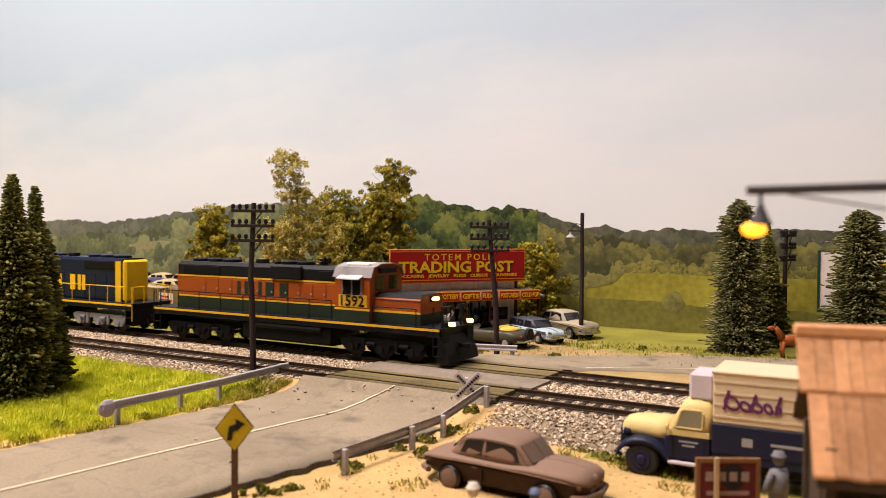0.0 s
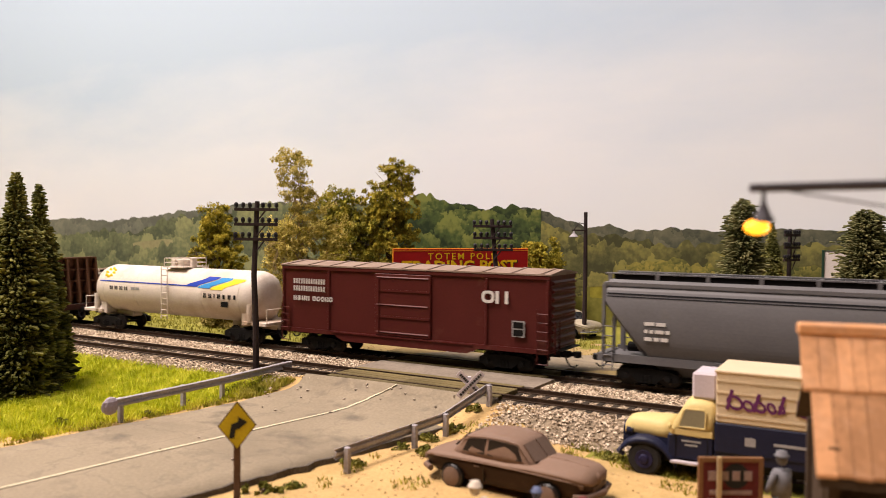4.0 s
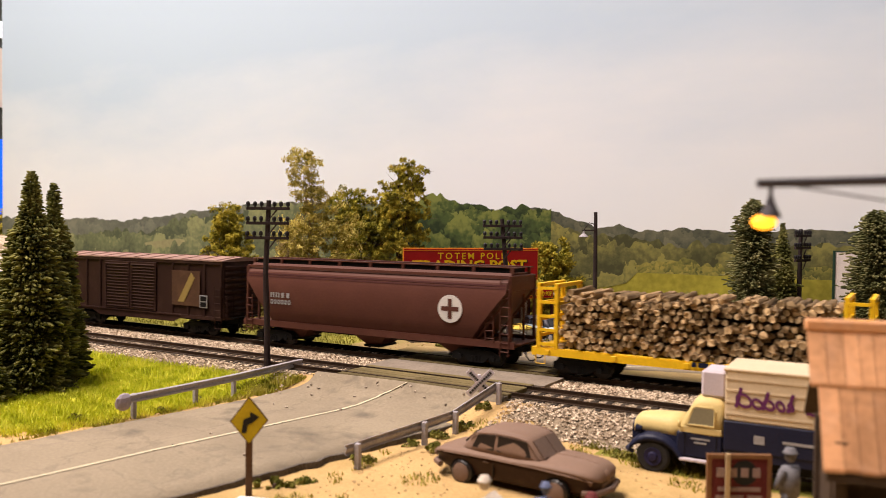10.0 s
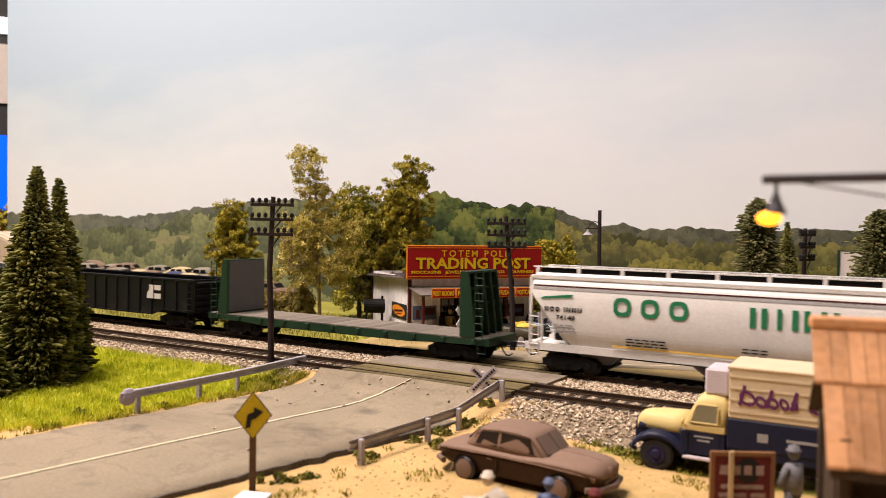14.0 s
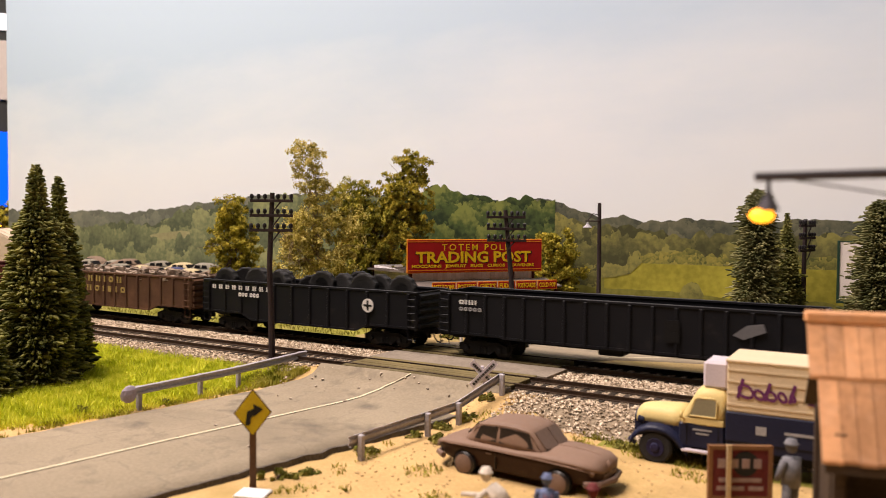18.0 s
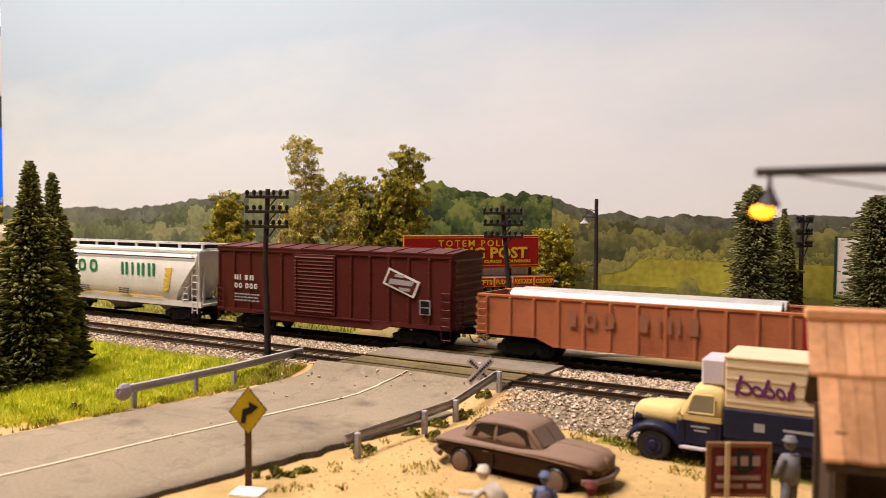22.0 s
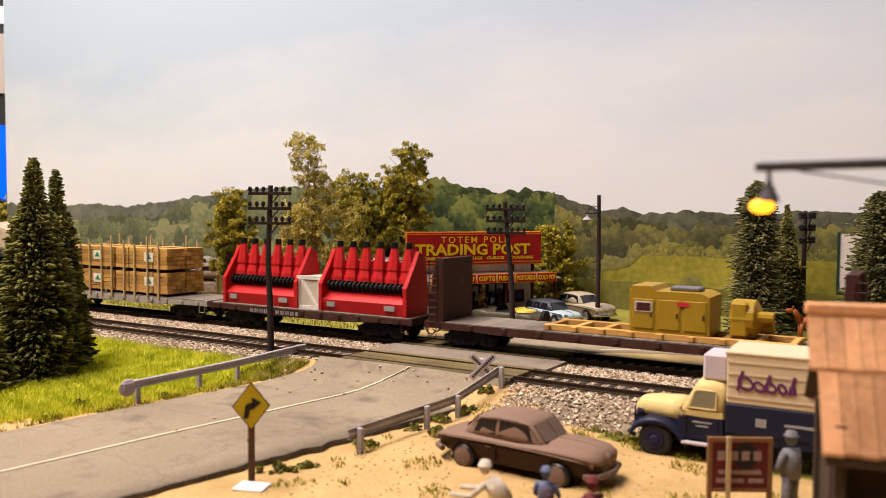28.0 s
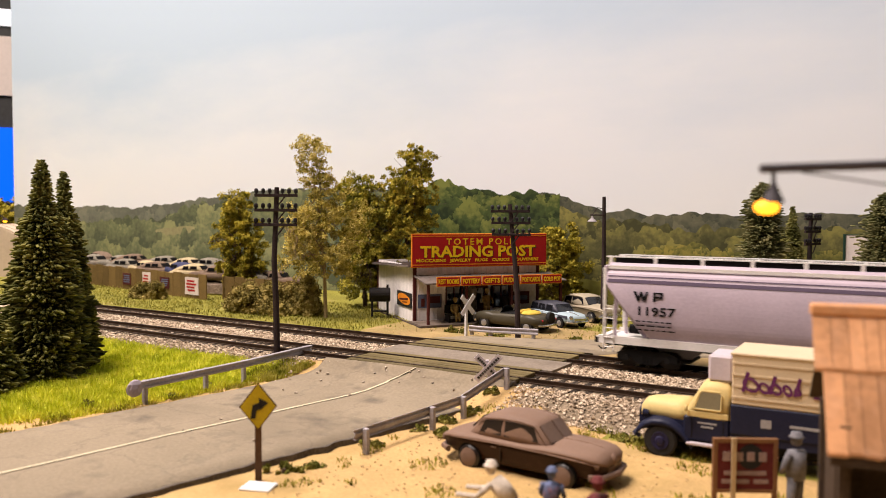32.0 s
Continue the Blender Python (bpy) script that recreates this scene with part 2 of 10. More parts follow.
def solid(name, geo, material, label="", category="", group="", kind="", at=(0, 0, 0, 0), smooth=False):
    ob = new(name, geo if isinstance(geo, bpy.types.Mesh) else mesh_of(name, geo, material, smooth))
    x, y, z, rz = at
    ob.matrix_world = pose(x * K, y * K, z * K, 0, 0, rz)
    return tagged(ob, label, category, group, kind)


def writing(name, body, height, material, parent, at, width=None, label="", bold=0.0, depth=0.015, space=1.0):
    """Words in the built-in font, as a mesh; at: the pose of the words' middle, reading along x, up along y."""
    cu = bpy.data.curves.new(name, "FONT")
    cu.body, cu.size, cu.align_x, cu.align_y = body, 1.0, "CENTER", "CENTER"
    cu.extrude, cu.offset, cu.resolution_u, cu.space_character = 0.01, bold, 2, space
    tmp = bpy.data.objects.new(name, cu)
    me = bpy.data.meshes.new_from_object(tmp)
    bpy.data.objects.remove(tmp)
    bpy.data.curves.remove(cu)
    co = np.empty(len(me.vertices) * 3)
    me.vertices.foreach_get("co", co)
    co = co.reshape(-1, 3)
    lo, hi = co.min(0), co.max(0)
    sy = height / (hi[1] - lo[1])
    sx = width / (hi[0] - lo[0]) if width else sy
    co = (co - (lo + hi) / 2) * (sx * K, sy * K, 1)
    co[:, 2] = np.sign(co[:, 2]) * depth / 2 * K
    me.vertices.foreach_set("co", co.ravel())
    me.update()
    me.materials.append(M[material])
    return part(name, me, None, parent, label, at)

# ---- the room and the layout's ground ----
def interp(x, pts):
    return float(np.interp(x, [p[0] for p in pts], [p[1] for p in pts]))


def smooth01(a):
    a = min(1.0, max(0.0, a))
    return a * a * (3 - 2 * a)


def ground_z(x, y):
    """Height of the bare ground under everything, in full-size metres."""
    near, far = -0.85, -0.42 + 0.1 * smooth01((y - 8) / 10)
    z = near + (far - near) * smooth01((y + 4) / 5)
    z += 0.07 * noise.noise(Vector((x * 0.35, y * 0.35, 0))) + 0.03 * noise.noise(Vector((x * 1.3, y * 1.3, 5)))
    if -27.5 < x < -13.0 and y < -5.2:
        z -= 0.12 * smooth01((x + 27.5) / 2) * smooth01((-13.0 - x) / 1.5)
    if -6.6 < y < 3.2:
        z = min(z, -0.62)
    if x < -23.2 and -9.5 < y < -5.5:
        z += 0.36 * smooth01((y + 9.2) / 2.2) * smooth01((-23.2 - x) / 0.8)
    if -15.5 < x < -9.5 and -9.0 < y < -5.9:
        ramp = -0.28 - 0.25 * (-6.2 - y)
        z += max(0.0, ramp - z) * smooth01((x + 15.5) / 0.8) * smooth01((-9.5 - x) / 2.2)
    return z


M["sand"] = mat("sandy_soil", (0.46, 0.305, 0.13), 0.95, 0, 0.22, 0.5, 10, 0.6, dirt=(0.31, 0.22, 0.08), dirt_amount=0.38)
# Far soil: olive-mottled sand, darkened to hold the shade round the shop.
M["far_soil"] = mat("shaded_far_soil", (0.33, 0.235, 0.105), 0.95, 0, 0.3, 0.45, 10, 0.6, dirt=(0.20, 0.175, 0.05), dirt_amount=0.45)
M["turf"] = mat("bright_turf", (0.36, 0.38, 0.035), 0.95, 0, 0.35, 0.7, 14, 0.8, dirt=(0.44, 0.42, 0.06), dirt_amount=0.2)
M["olive"] = mat("olive_turf", (0.21, 0.195, 0.035), 0.95, 0, 0.45, 0.35, 14, 0.8, dirt=(0.36, 0.28, 0.12), dirt_amount=0.25)


def turf_kind(x, y):
    j = 1.2 * noise.noise(Vector((x * 0.6, y * 0.6, 9))) + 0.5 * noise.noise(Vector((x * 2.1, y * 2.1, 3)))
    if y < -6.6 + 0.3 * j and x < -24.35 + 0.35 * j - 0.12 * max(0, -9 - y) - 0.25 * max(0, -14.5 - y):
        return 1
    if y > 2.6 and x < -27.6 + 1.6 * j:
        return 2
    if y > 10.5 + 2 * j and x > -17.5:
        return 2
    if y > 13.5 + j:
        return 2
    if -9.5 + j < y < -6.5 and x > -9 + 2 * j:
        return 2
    return 3 if y > 2.6 else 0


def build_ground():
    xs, ys = np.arange(-130, 60.1, 0.6), np.arange(-45, 32.1, 0.6)
    g = Geo()
    g.v = [(x, y, ground_z(x, y)) for y in ys for x in xs]
    n = len(xs)
    g.f = [(r * n + c, r * n + c + 1, (r + 1) * n + c + 1, (r + 1) * n + c) for r in range(len(ys) - 1) for c in range(n - 1)]
    ob = solid("ground", g, "sand", "sandy model ground with patches of turf", "ground", kind="structure", smooth=True)
    ob.data.materials.append(M["turf"])
    ob.data.materials.append(M["olive"])
    ob.data.materials.append(M["far_soil"])
    idx = [turf_kind(xs[c] + 0.3, ys[r] + 0.3) for r in range(len(ys) - 1) for c in range(n - 1)]
    ob.data.polygons.foreach_set("material_index", idx)


build_ground()


def build_room():
    """Plain exhibition room, in true metres, round the layout."""
    s = 1 / K
    x0, x1, y0, y1, z0, z1 = -7.4 * s, 7.0 * s, -4.0 * s, 3.0 * s, -1.1 * s, 1.6 * s
    t = 0.1 * s
    M["room_wall"] = mat("room_wall_paint", (0.16, 0.15, 0.145), 0.9, 0, 0.06, 0.02, 0.2, 0.1)
    M["room_floor"] = mat("room_carpet", (0.07, 0.06, 0.06), 0.95, 0, 0.2, 0.05, 1, 0.3)
    M["room_ceiling"] = mat("ceiling_tile", (0.22, 0.21, 0.20), 0.9, 0, 0.05, 0.02, 0.3, 0.1)
    solid("floor", Geo().box(x0, x1, y0, y1, z0 - t, z0), "room_floor", "dark carpet floor of the exhibition room", "floor", kind="structure")
    solid("ceiling", Geo().box(x0, x1, y0, y1, z1, z1 + t), "room_ceiling", "pale tiled ceiling", "ceiling", kind="structure")
    solid("wall_west", Geo().box(x0 - t, x0, y0, y1, z0, z1), "room_wall", "plain painted room wall", "wall", kind="structure")
    solid("wall_east", Geo().box(x1, x1 + t, y0, y1, z0, z1), "room_wall", "plain painted room wall", "wall", kind="structure")
    solid("wall_south", Geo().box(x0, x1, y0 - t, y0, z0, z1), "room_wall", "plain painted room wall", "wall", kind="structure")
    solid("wall_north", Geo().box(x0, x1, y1, y1 + t, z0, z1), "room_wall", "plain painted room wall", "wall", kind="structure")
    M["bench"] = mat("bench_fascia", (0.05, 0.05, 0.05), 0.6)
    tb = thing("layout_bench", 0, 0, z0, 0, "black-painted bench that carries the railway layout", "bench")
    part("bench_top", Geo().box(-130, 60, -45, 32, -1.6 - z0, -1.25 - z0), "bench", tb)
    part("fascia", Geo().box(-130, 60, -45.4, -45, -9 - z0, -1.0 - z0), "bench", tb)
    # narrow wings carry the track on to both sides
    for x0, x1 in ((-620, -130), (60, 580)):
        part("wing_top", Geo().box(x0, x1, -12, 8, -1.6 - z0, -0.7 - z0), "bench", tb)
        part("wing_leg", Geo().box((x0 + x1) / 2 - 3, (x0 + x1) / 2 + 3, -5, 1, 0, -1.6 - z0), "bench", tb)
        part("wing_bed", Geo().box(x0, x1, -6.6, 2.0, -0.7 - z0, -0.2 - z0), "bench", tb)
        for y in (-0.78, 0.78, -5.43, -3.87):
            part("wing_rail", Geo().box(x0, x1, y - 0.04, y + 0.04, -0.2 - z0, -z0), "rail", tb)
    for x in (-125, 55):
        for y in (-41, 28):
            part("leg", Geo().box(x - 3, x + 3, y - 3, y + 3, 0, -1.6 - z0), "bench", tb)


build_room()

# ---- tracks ----
RAIL = [(-0.075, -0.19), (0.075, -0.19), (0.075, -0.165), (0.02, -0.15), (0.02, -0.05), (0.04, -0.04), (0.04, 0.0), (-0.04, 0.0), (-0.04, -0.04), (-0.02, -0.05), (-0.02, -0.15), (-0.075, -0.165)]
TRACKS = (("track_rear", 0.0), ("track_near", -4.65))
CROSS_X = (-21.6, -13.4)


def build_tracks():
    tie_mesh = mesh_of("tie", Geo().box(-0.115, 0.115, -1.3, 1.3, -0.34, -0.19, 0.015), "tie")
    for name, y in TRACKS:
        tr = thing(name, 0, y, 0, 0, "brown steel rails on dark wooden ties in pale ballast", "railway track", "two parallel tracks", "structure")
        for side in (-0.75, 0.75):
            part("rail", Geo().prism([(u + side, v) for u, v in RAIL], "x", -130, 60), "rail", tr)
        rng = random.Random(int(y * 10) + 7)
        x = -76.0
        while x < 6:
            part("tie", tie_mesh, None, tr, at=spot(x + rng.uniform(-0.05, 0.05), rng.uniform(-0.06, 0.06), rng.uniform(-0.015, 0.0), 0, 0, rng.uniform(-1.5, 1.5)))
            x += 0.56
    cr = thing("grade_crossing", 0, 0, 0, 0, "worn tan timber planks between the rails of a level crossing", "level crossing", kind="structure")
    for name, y in TRACKS:
        for lo, hi in ((-0.56, -0.2), (-0.18, 0.18), (0.2, 0.56), (0.84, 1.22), (-1.22, -0.84)):
            part("plank", Geo().box(CROSS_X[0], CROSS_X[1], y + lo, y + hi, -0.2, -0.02 + 0.012 * random.random(), 0.02), "plank", cr)


build_tracks()


def ballast_z(y):
    """Top of the stone bed across both tracks."""
    return interp(y, [(-8.6, -0.95), (-6.6, -0.36), (-6.0, -0.235), (1.35, -0.235), (1.9, -0.36), (3.2, -0.62)])


def build_ballast():
    xs, ys = np.arange(-130, 60.1, 0.9), np.arange(-8.6, 3.3, 0.35)
    g = Geo()
    dip = lambda x, y: 0.45 if CROSS_X[0] - 1.3 < x < CROSS_X[1] + 0.4 and y < -5.7 else 0.6 if x < -23.6 and y < -7.0 else 0.0
    g.v = [(x, y, ballast_z(y) - dip(x, y) + 0.05 * noise.noise(Vector((x, y, 0)))) for y in ys for x in xs]
    n = len(xs)
    g.f = [(r * n + c, r * n + c + 1, (r + 1) * n + c + 1, (r + 1) * n + c) for r in range(len(ys) - 1) for c in range(n - 1)]
    bed = solid("ballast_bed", g, "bed", "pale grey and tan stone ballast bed", "ballast", kind="structure")
    shapes = []
    rng = random.Random(4)
    for k in range(12):
        pts = [Vector((rng.uniform(-1, 1), rng.uniform(-1, 1), rng.uniform(-0.7, 0.7))).normalized() * rng.uniform(0.75, 1.1) for _ in range(7)]
        bm = bmesh.new()
        for p in pts:
            bm.verts.new(p)
        bmesh.ops.convex_hull(bm, input=bm.verts)
        bm.verts.ensure_lookup_table()
        bm.verts.index_update()
        used = {v.index: i for i, v in enumerate([v for v in bm.verts if v.link_faces])}
        shapes.append(([tuple(v.co) for v in bm.verts if v.link_faces], [tuple(used[v.index] for v in f.verts) for f in bm.faces]))
        bm.free()
    g = Geo()
    for _ in range(120000):
        x = 3 - 78 * rng.random() ** 1.5
        y = rng.uniform(-8.3, 2.9)
        if CROSS_X[0] - 0.2 < x < CROSS_X[1] + 0.2 or (-23.0 < x < CROSS_X[1] and y < -6.1):
            continue
        if y < -6.75 and (x < -23.5 or rng.random() < 0.5):
            continue
        if -25.6 < x < -22.9 and y < -6.25 and rng.random() < 0.9:
            continue
        rel = min(abs(y), abs(y + 4.65))
        if abs(rel - 0.75) < 0.12:
            continue
        r = rng.uniform(0.035, 0.085)
        top = ballast_z(y) + (0.03 if rel > 1.3 else 0.0)
        if rel < 1.3:
            r *= 0.75
            if abs((x + 76.0 + 0.28) % 0.56 - 0.28) < 0.13 and rng.random() < 0.85:
                continue
        vs, fs = shapes[rng.randrange(12)]
        a = rng.uniform(0, 6.3)
        c, s = math.cos(a) * r, math.sin(a) * r
        g.add([(x + c * p[0] - s * p[1], y + s * p[0] + c * p[1], top + 0.3 * r + p[2] * r * 0.8) for p in vs], fs)
    solid("ballast_stones", g, "stone", "loose pale grey and tan ballast stones", "gravel", kind="stuff")


def stone_mat():
    m = bpy.data.materials.new("ballast_stone")
    m.use_nodes = True
    n, ln = m.node_tree.nodes, m.node_tree.links.new
    b = n["Principled BSDF"]
    b.inputs["Roughness"].default_value = 0.95
    b.inputs["Specular IOR Level"].default_value = 0.08
    geo = n.new("ShaderNodeNewGeometry")
    r = n.new("ShaderNodeValToRGB")
    r.color_ramp.elements[0].color = (0.22, 0.165, 0.115, 1)
    r.color_ramp.elements[1].color = (0.95, 0.79, 0.60, 1)
    for p, c in ((0.22, (0.47, 0.36, 0.25, 1)), (0.55, (0.74, 0.59, 0.43, 1))):
        r.color_ramp.elements.new(p).color = c
    ln(geo.outputs["Random Per Island"], r.inputs["Fac"])
    co = n.new("ShaderNodeTexCoord")
    nz = n.new("ShaderNodeTexNoise")
    nz.inputs["Scale"].default_value = 9 / K
    ln(co.outputs["Object"], nz.inputs["Vector"])
    mx = n.new("ShaderNodeMix")
    mx.data_type, mx.blend_type = "RGBA", "MULTIPLY"
    mx.inputs["Factor"].default_value = 0.45
    ln(r.outputs["Color"], mx.inputs["A"])
    ln(nz.outputs["Fac"], mx.inputs["B"])
    ln(mx.outputs["Result"], b.inputs["Base Color"])
    return m


M["stone"] = stone_mat()
M["bed"] = mat("ballast_bed_soil", (0.22, 0.17, 0.115), 0.95, 0, 0.5, 1.5, 9, 0.6, dirt=(0.26, 0.20, 0.12), dirt_amount=0.2)
build_ballast()


# ---- road ----
def road_z(y):
    return interp(y, [(-40, -0.84), (-9.0, -0.82), (-7.9, -0.78), (-6.9, -0.62), (-6.35, -0.40), (-5.95, -0.06), (-5.6, -0.04), (1.6, -0.04), (3.2, -0.12), (6, -0.33), (20, -0.36)])


M["tar"] = mat("dark_road_edge", (0.105, 0.088, 0.072), 0.95, 0, 0.5, 2, 12, 0.8)


def build_road():
    g = Geo()
    ys = list(np.arange(-44, -22, 0.6)) + list(np.arange(-22, -5.95, 0.2)) + [-5.93]
    left = lambda y: -23.55 - 0.17 * max(0.0, -9 - y) + 0.9 * smooth01((y + 8.5) / 2.6)
    right = lambda y: -14.55 - 0.205 * max(0.0, -9 - y) + 1.2 * smooth01((y + 9.5) / 4)
    rows = []
    for y in ys:
        l, r = left(y) + 0.12 * noise.noise(Vector((0, y * 1.4, 0))), right(y) + 0.2 * noise.noise(Vector((4, y * 1.7, 0))) + 0.14 * noise.noise(Vector((9, y * 5.0, 0)))
        rows.append([(l + (r - l) * k / 8, y, road_z(y) + 0.05 * math.sin(math.pi * k / 8)) for k in range(9)])
    g.v = [p for row in rows for p in row]
    g.f = [(i * 9 + k, i * 9 + k + 1, (i + 1) * 9 + k + 1, (i + 1) * 9 + k) for i in range(len(rows) - 1) for k in range(8)]
    # the broken edge has a thickness
    for k in (0, 8):
        a = len(g.v)
        g.v += [(row[k][0] + (0.05 if k else -0.05), row[k][1], row[k][2] - 0.3) for row in rows]
        g.f += [(i * 9 + k, (i + 1) * 9 + k, a + i + 1, a + i) for i in range(len(rows) - 1)]
    # strip of uneven width in a darker colour, down the right edge's side
    lip = Geo()
    for row in rows:
        x, y, z = row[8]
        c = 0.05 + 0.09 * abs(noise.noise(Vector((2, y * 2.3, 6)))) + 0.05 * abs(noise.noise(Vector((7, y * 9, 1))))
        lip.v += [(x - c, y, z + 0.014), (x + 0.02, y, z + 0.012), (x + 0.05, y, z - 0.28)]
    lip.f = [(i * 3 + k, i * 3 + k + 1, i * 3 + k + 4, i * 3 + k + 3) for i in range(len(rows) - 1) for k in range(2)]
    solid("road_edge", lip, "tar", "dark uneven strip along the right edge of the road", "road edge", kind="structure")
    solid("road", g, "asphalt", "grey worn asphalt road up to the level crossing", "road", kind="structure", smooth=True)
    # sandy strip along the broken edge, down to the turf
    g = Geo()
    vy = [y for y in ys if -21 < y]
    for y in vy:
        for k in range(7):
            u = k / 6
            x = left(y) + 0.25 - (1.75 + 0.35 * noise.noise(Vector((3, y * 0.7, 1)))) * u
            z = (road_z(y) - 0.06) * (1 - u) + (max(ground_z(x, y), ballast_z(y) - 0.1 if y > -7.2 else -9) + 0.02) * u
            g.v.append((x, y, z + 0.03 * noise.noise(Vector((x * 2, y * 2, 8)))))
    g.f = [(i * 7 + k, i * 7 + k + 1, i * 7 + k + 8, i * 7 + k + 7) for i in range(len(vy) - 1) for k in range(6)]
    solid("road_verge", g, "sand", "sandy verge between the road and the turf", "verge", kind="structure", smooth=True)
    # between and behind the tracks
    solid("road_between_tracks", Geo().box(CROSS_X[0] - 0.3, CROSS_X[1] + 0.4, -3.4, -1.25, -0.3, -0.05), "grit_fill", "dusty grit fill between the two tracks", "road", kind="structure")
    # the far road bends to run beside the track
    g = Geo()
    pts = [((-21.6, 1.25), (-13.0, 1.25)), ((-20.6, 3.0), (-12.2, 2.2)), ((-18.4, 4.6), (-10.5, 3.0)), ((-16.0, 6.3), (-8.5, 4.2)), ((-12.9, 8.4), (-5.5, 5.2)), ((-9.7, 10.6), (-1.5, 6.0)), ((-4.0, 12.5), (4.0, 6.3)), ((8.0, 13.6), (10.0, 6.4)), ((50, 14), (50, 6.4))]
    rows = [[(a[0] + (b[0] - a[0]) * k / 6, a[1] + (b[1] - a[1]) * k / 6, max(road_z(a[1] + (b[1] - a[1]) * k / 6), ground_z(a[0] + (b[0] - a[0]) * k / 6, a[1] + (b[1] - a[1]) * k / 6) + 0.05) + 0.02) for k in range(7)] for a, b in pts]
    g.v = [p for row in rows for p in row]
    g.f = [(i * 7 + k, i * 7 + k + 1, (i + 1) * 7 + k + 1, (i + 1) * 7 + k) for i in range(len(rows) - 1) for k in range(6)]
    a = len(g.v)
    g.v += [(row[6][0], row[6][1] - 0.02, row[6][2] - 0.45) for row in rows]
    g.f += [(i * 7 + 6, (i + 1) * 7 + 6, a + i + 1, a + i) for i in range(len(rows) - 1)]
    solid("road_far", g, "asphalt", "grey asphalt road that bends away behind the tracks", "road", kind="structure", smooth=True)
    # sandy shoulder between the stone bed and the far road
    xs = np.arange(-23.5, 40, 0.7)
    g = Geo()
    g.v = [(x, y, z + 0.02 * noise.noise(Vector((x, y, 2)))) for x in xs for y, z in ((1.3, -0.12), (2.0, -0.1), (3.2, -0.14), (4.6, -0.27), (5.6, -0.5))]
    g.f = [(i * 5 + k, i * 5 + k + 1, i * 5 + k + 6, i * 5 + k + 5) for i in range(len(xs) - 1) for k in range(4)]
    solid("road_shoulder", g, "far_soil", "sandy shoulder beside the far road", "verge", kind="structure", smooth=True)
    # painted lines
    def line(name, pts, w, lift=0.075, material="line", label="thin cream line painted on the road"):
        g = Geo()
        for (x, y), (x2, y2) in zip(pts, pts[1:]):
            d = Vector((x2 - x, y2 - y)).normalized() * w / 2
            z, z2 = road_z(y) + lift, road_z(y2) + lift
            g.add([(x - d.y, y + d.x, z), (x + d.y, y - d.x, z), (x2 + d.y, y2 - d.x, z2), (x2 - d.y, y2 + d.x, z2)], [(0, 1, 2, 3)])
        solid(name, g, material, label, "road marking", kind="structure")
    cl = [(-26.5, -44), (-21.45, -22.6), (-20.95, -19.6), (-20.45, -16.2), (-19.98, -13.7), (-19.5, -11.0), (-19.1, -8.8), (-18.9, -7.6), (-18.68, -6.75), (-18.4, -6.35), (-17.9, -5.97)]
    fine = []
    for (x, y), (x2, y2) in zip(cl, cl[1:]):
        fine += [(x + (x2 - x) * k / 10, y + (y2 - y) * k / 10) for k in range(10)]
    line("road_line", fine + [cl[-1]], 0.12)
    line("road_edge_line", [(-12.8, 2.35), (-11.9, 3.2), (-10.8, 4.4), (-8.9, 6.3), (-5, 7.5), (2, 8.2)], 0.1, 0.035)


build_road()

# ---- the backdrop: a printed board behind the layout ----
BACK_Y = 20.0


def sky_mat():
    m = bpy.data.materials.new("printed_sky")
    m.use_nodes = True
    n, ln = m.node_tree.nodes, m.node_tree.links.new
    b = n["Principled BSDF"]
    b.inputs["Roughness"].default_value = 0.8
    b.inputs["Specular IOR Level"].default_value = 0.15
    co = n.new("ShaderNodeTexCoord")
    sep = n.new("ShaderNodeSeparateXYZ")
    ln(co.outputs["Object"], sep.inputs[0])
    mr = n.new("ShaderNodeMapRange")
    mr.inputs["From Min"].default_value, mr.inputs["From Max"].default_value = 4 * K, 30 * K
    ln(sep.outputs["Z"], mr.inputs["Value"])
    mp = n.new("ShaderNodeMapping")
    mp.inputs["Scale"].default_value = (0.05 / K, 0.05 / K, 0.16 / K)
    ln(co.outputs["Object"], mp.inputs["Vector"])
    nz = n.new("ShaderNodeTexNoise")
    nz.inputs["Scale"].default_value, nz.inputs["Detail"].default_value, nz.inputs["Roughness"].default_value = 1.0, 5, 0.55
    ln(mp.outputs["Vector"], nz.inputs["Vector"])
    add = n.new("ShaderNodeMath")
    add.operation = "MULTIPLY_ADD"
    ln(nz.outputs["Fac"], add.inputs[0])
    add.inputs[1].default_value = 0.6
    ln(mr.outputs[0], add.inputs[2])
    r = n.new("ShaderNodeValToRGB")
    r.color_ramp.elements[0].position, r.color_ramp.elements[1].position = 0.22, 1.0
    r.color_ramp.elements[0].color = (0.735, 0.73, 0.735, 1)
    r.color_ramp.elements[1].color = (0.45, 0.55, 0.68, 1)
    r.color_ramp.elements.new(0.62).color = (0.655, 0.69, 0.745, 1)
    ln(add.outputs[0], r.inputs["Fac"])
    ln(r.outputs["Color"], b.inputs["Base Color"])
    return m


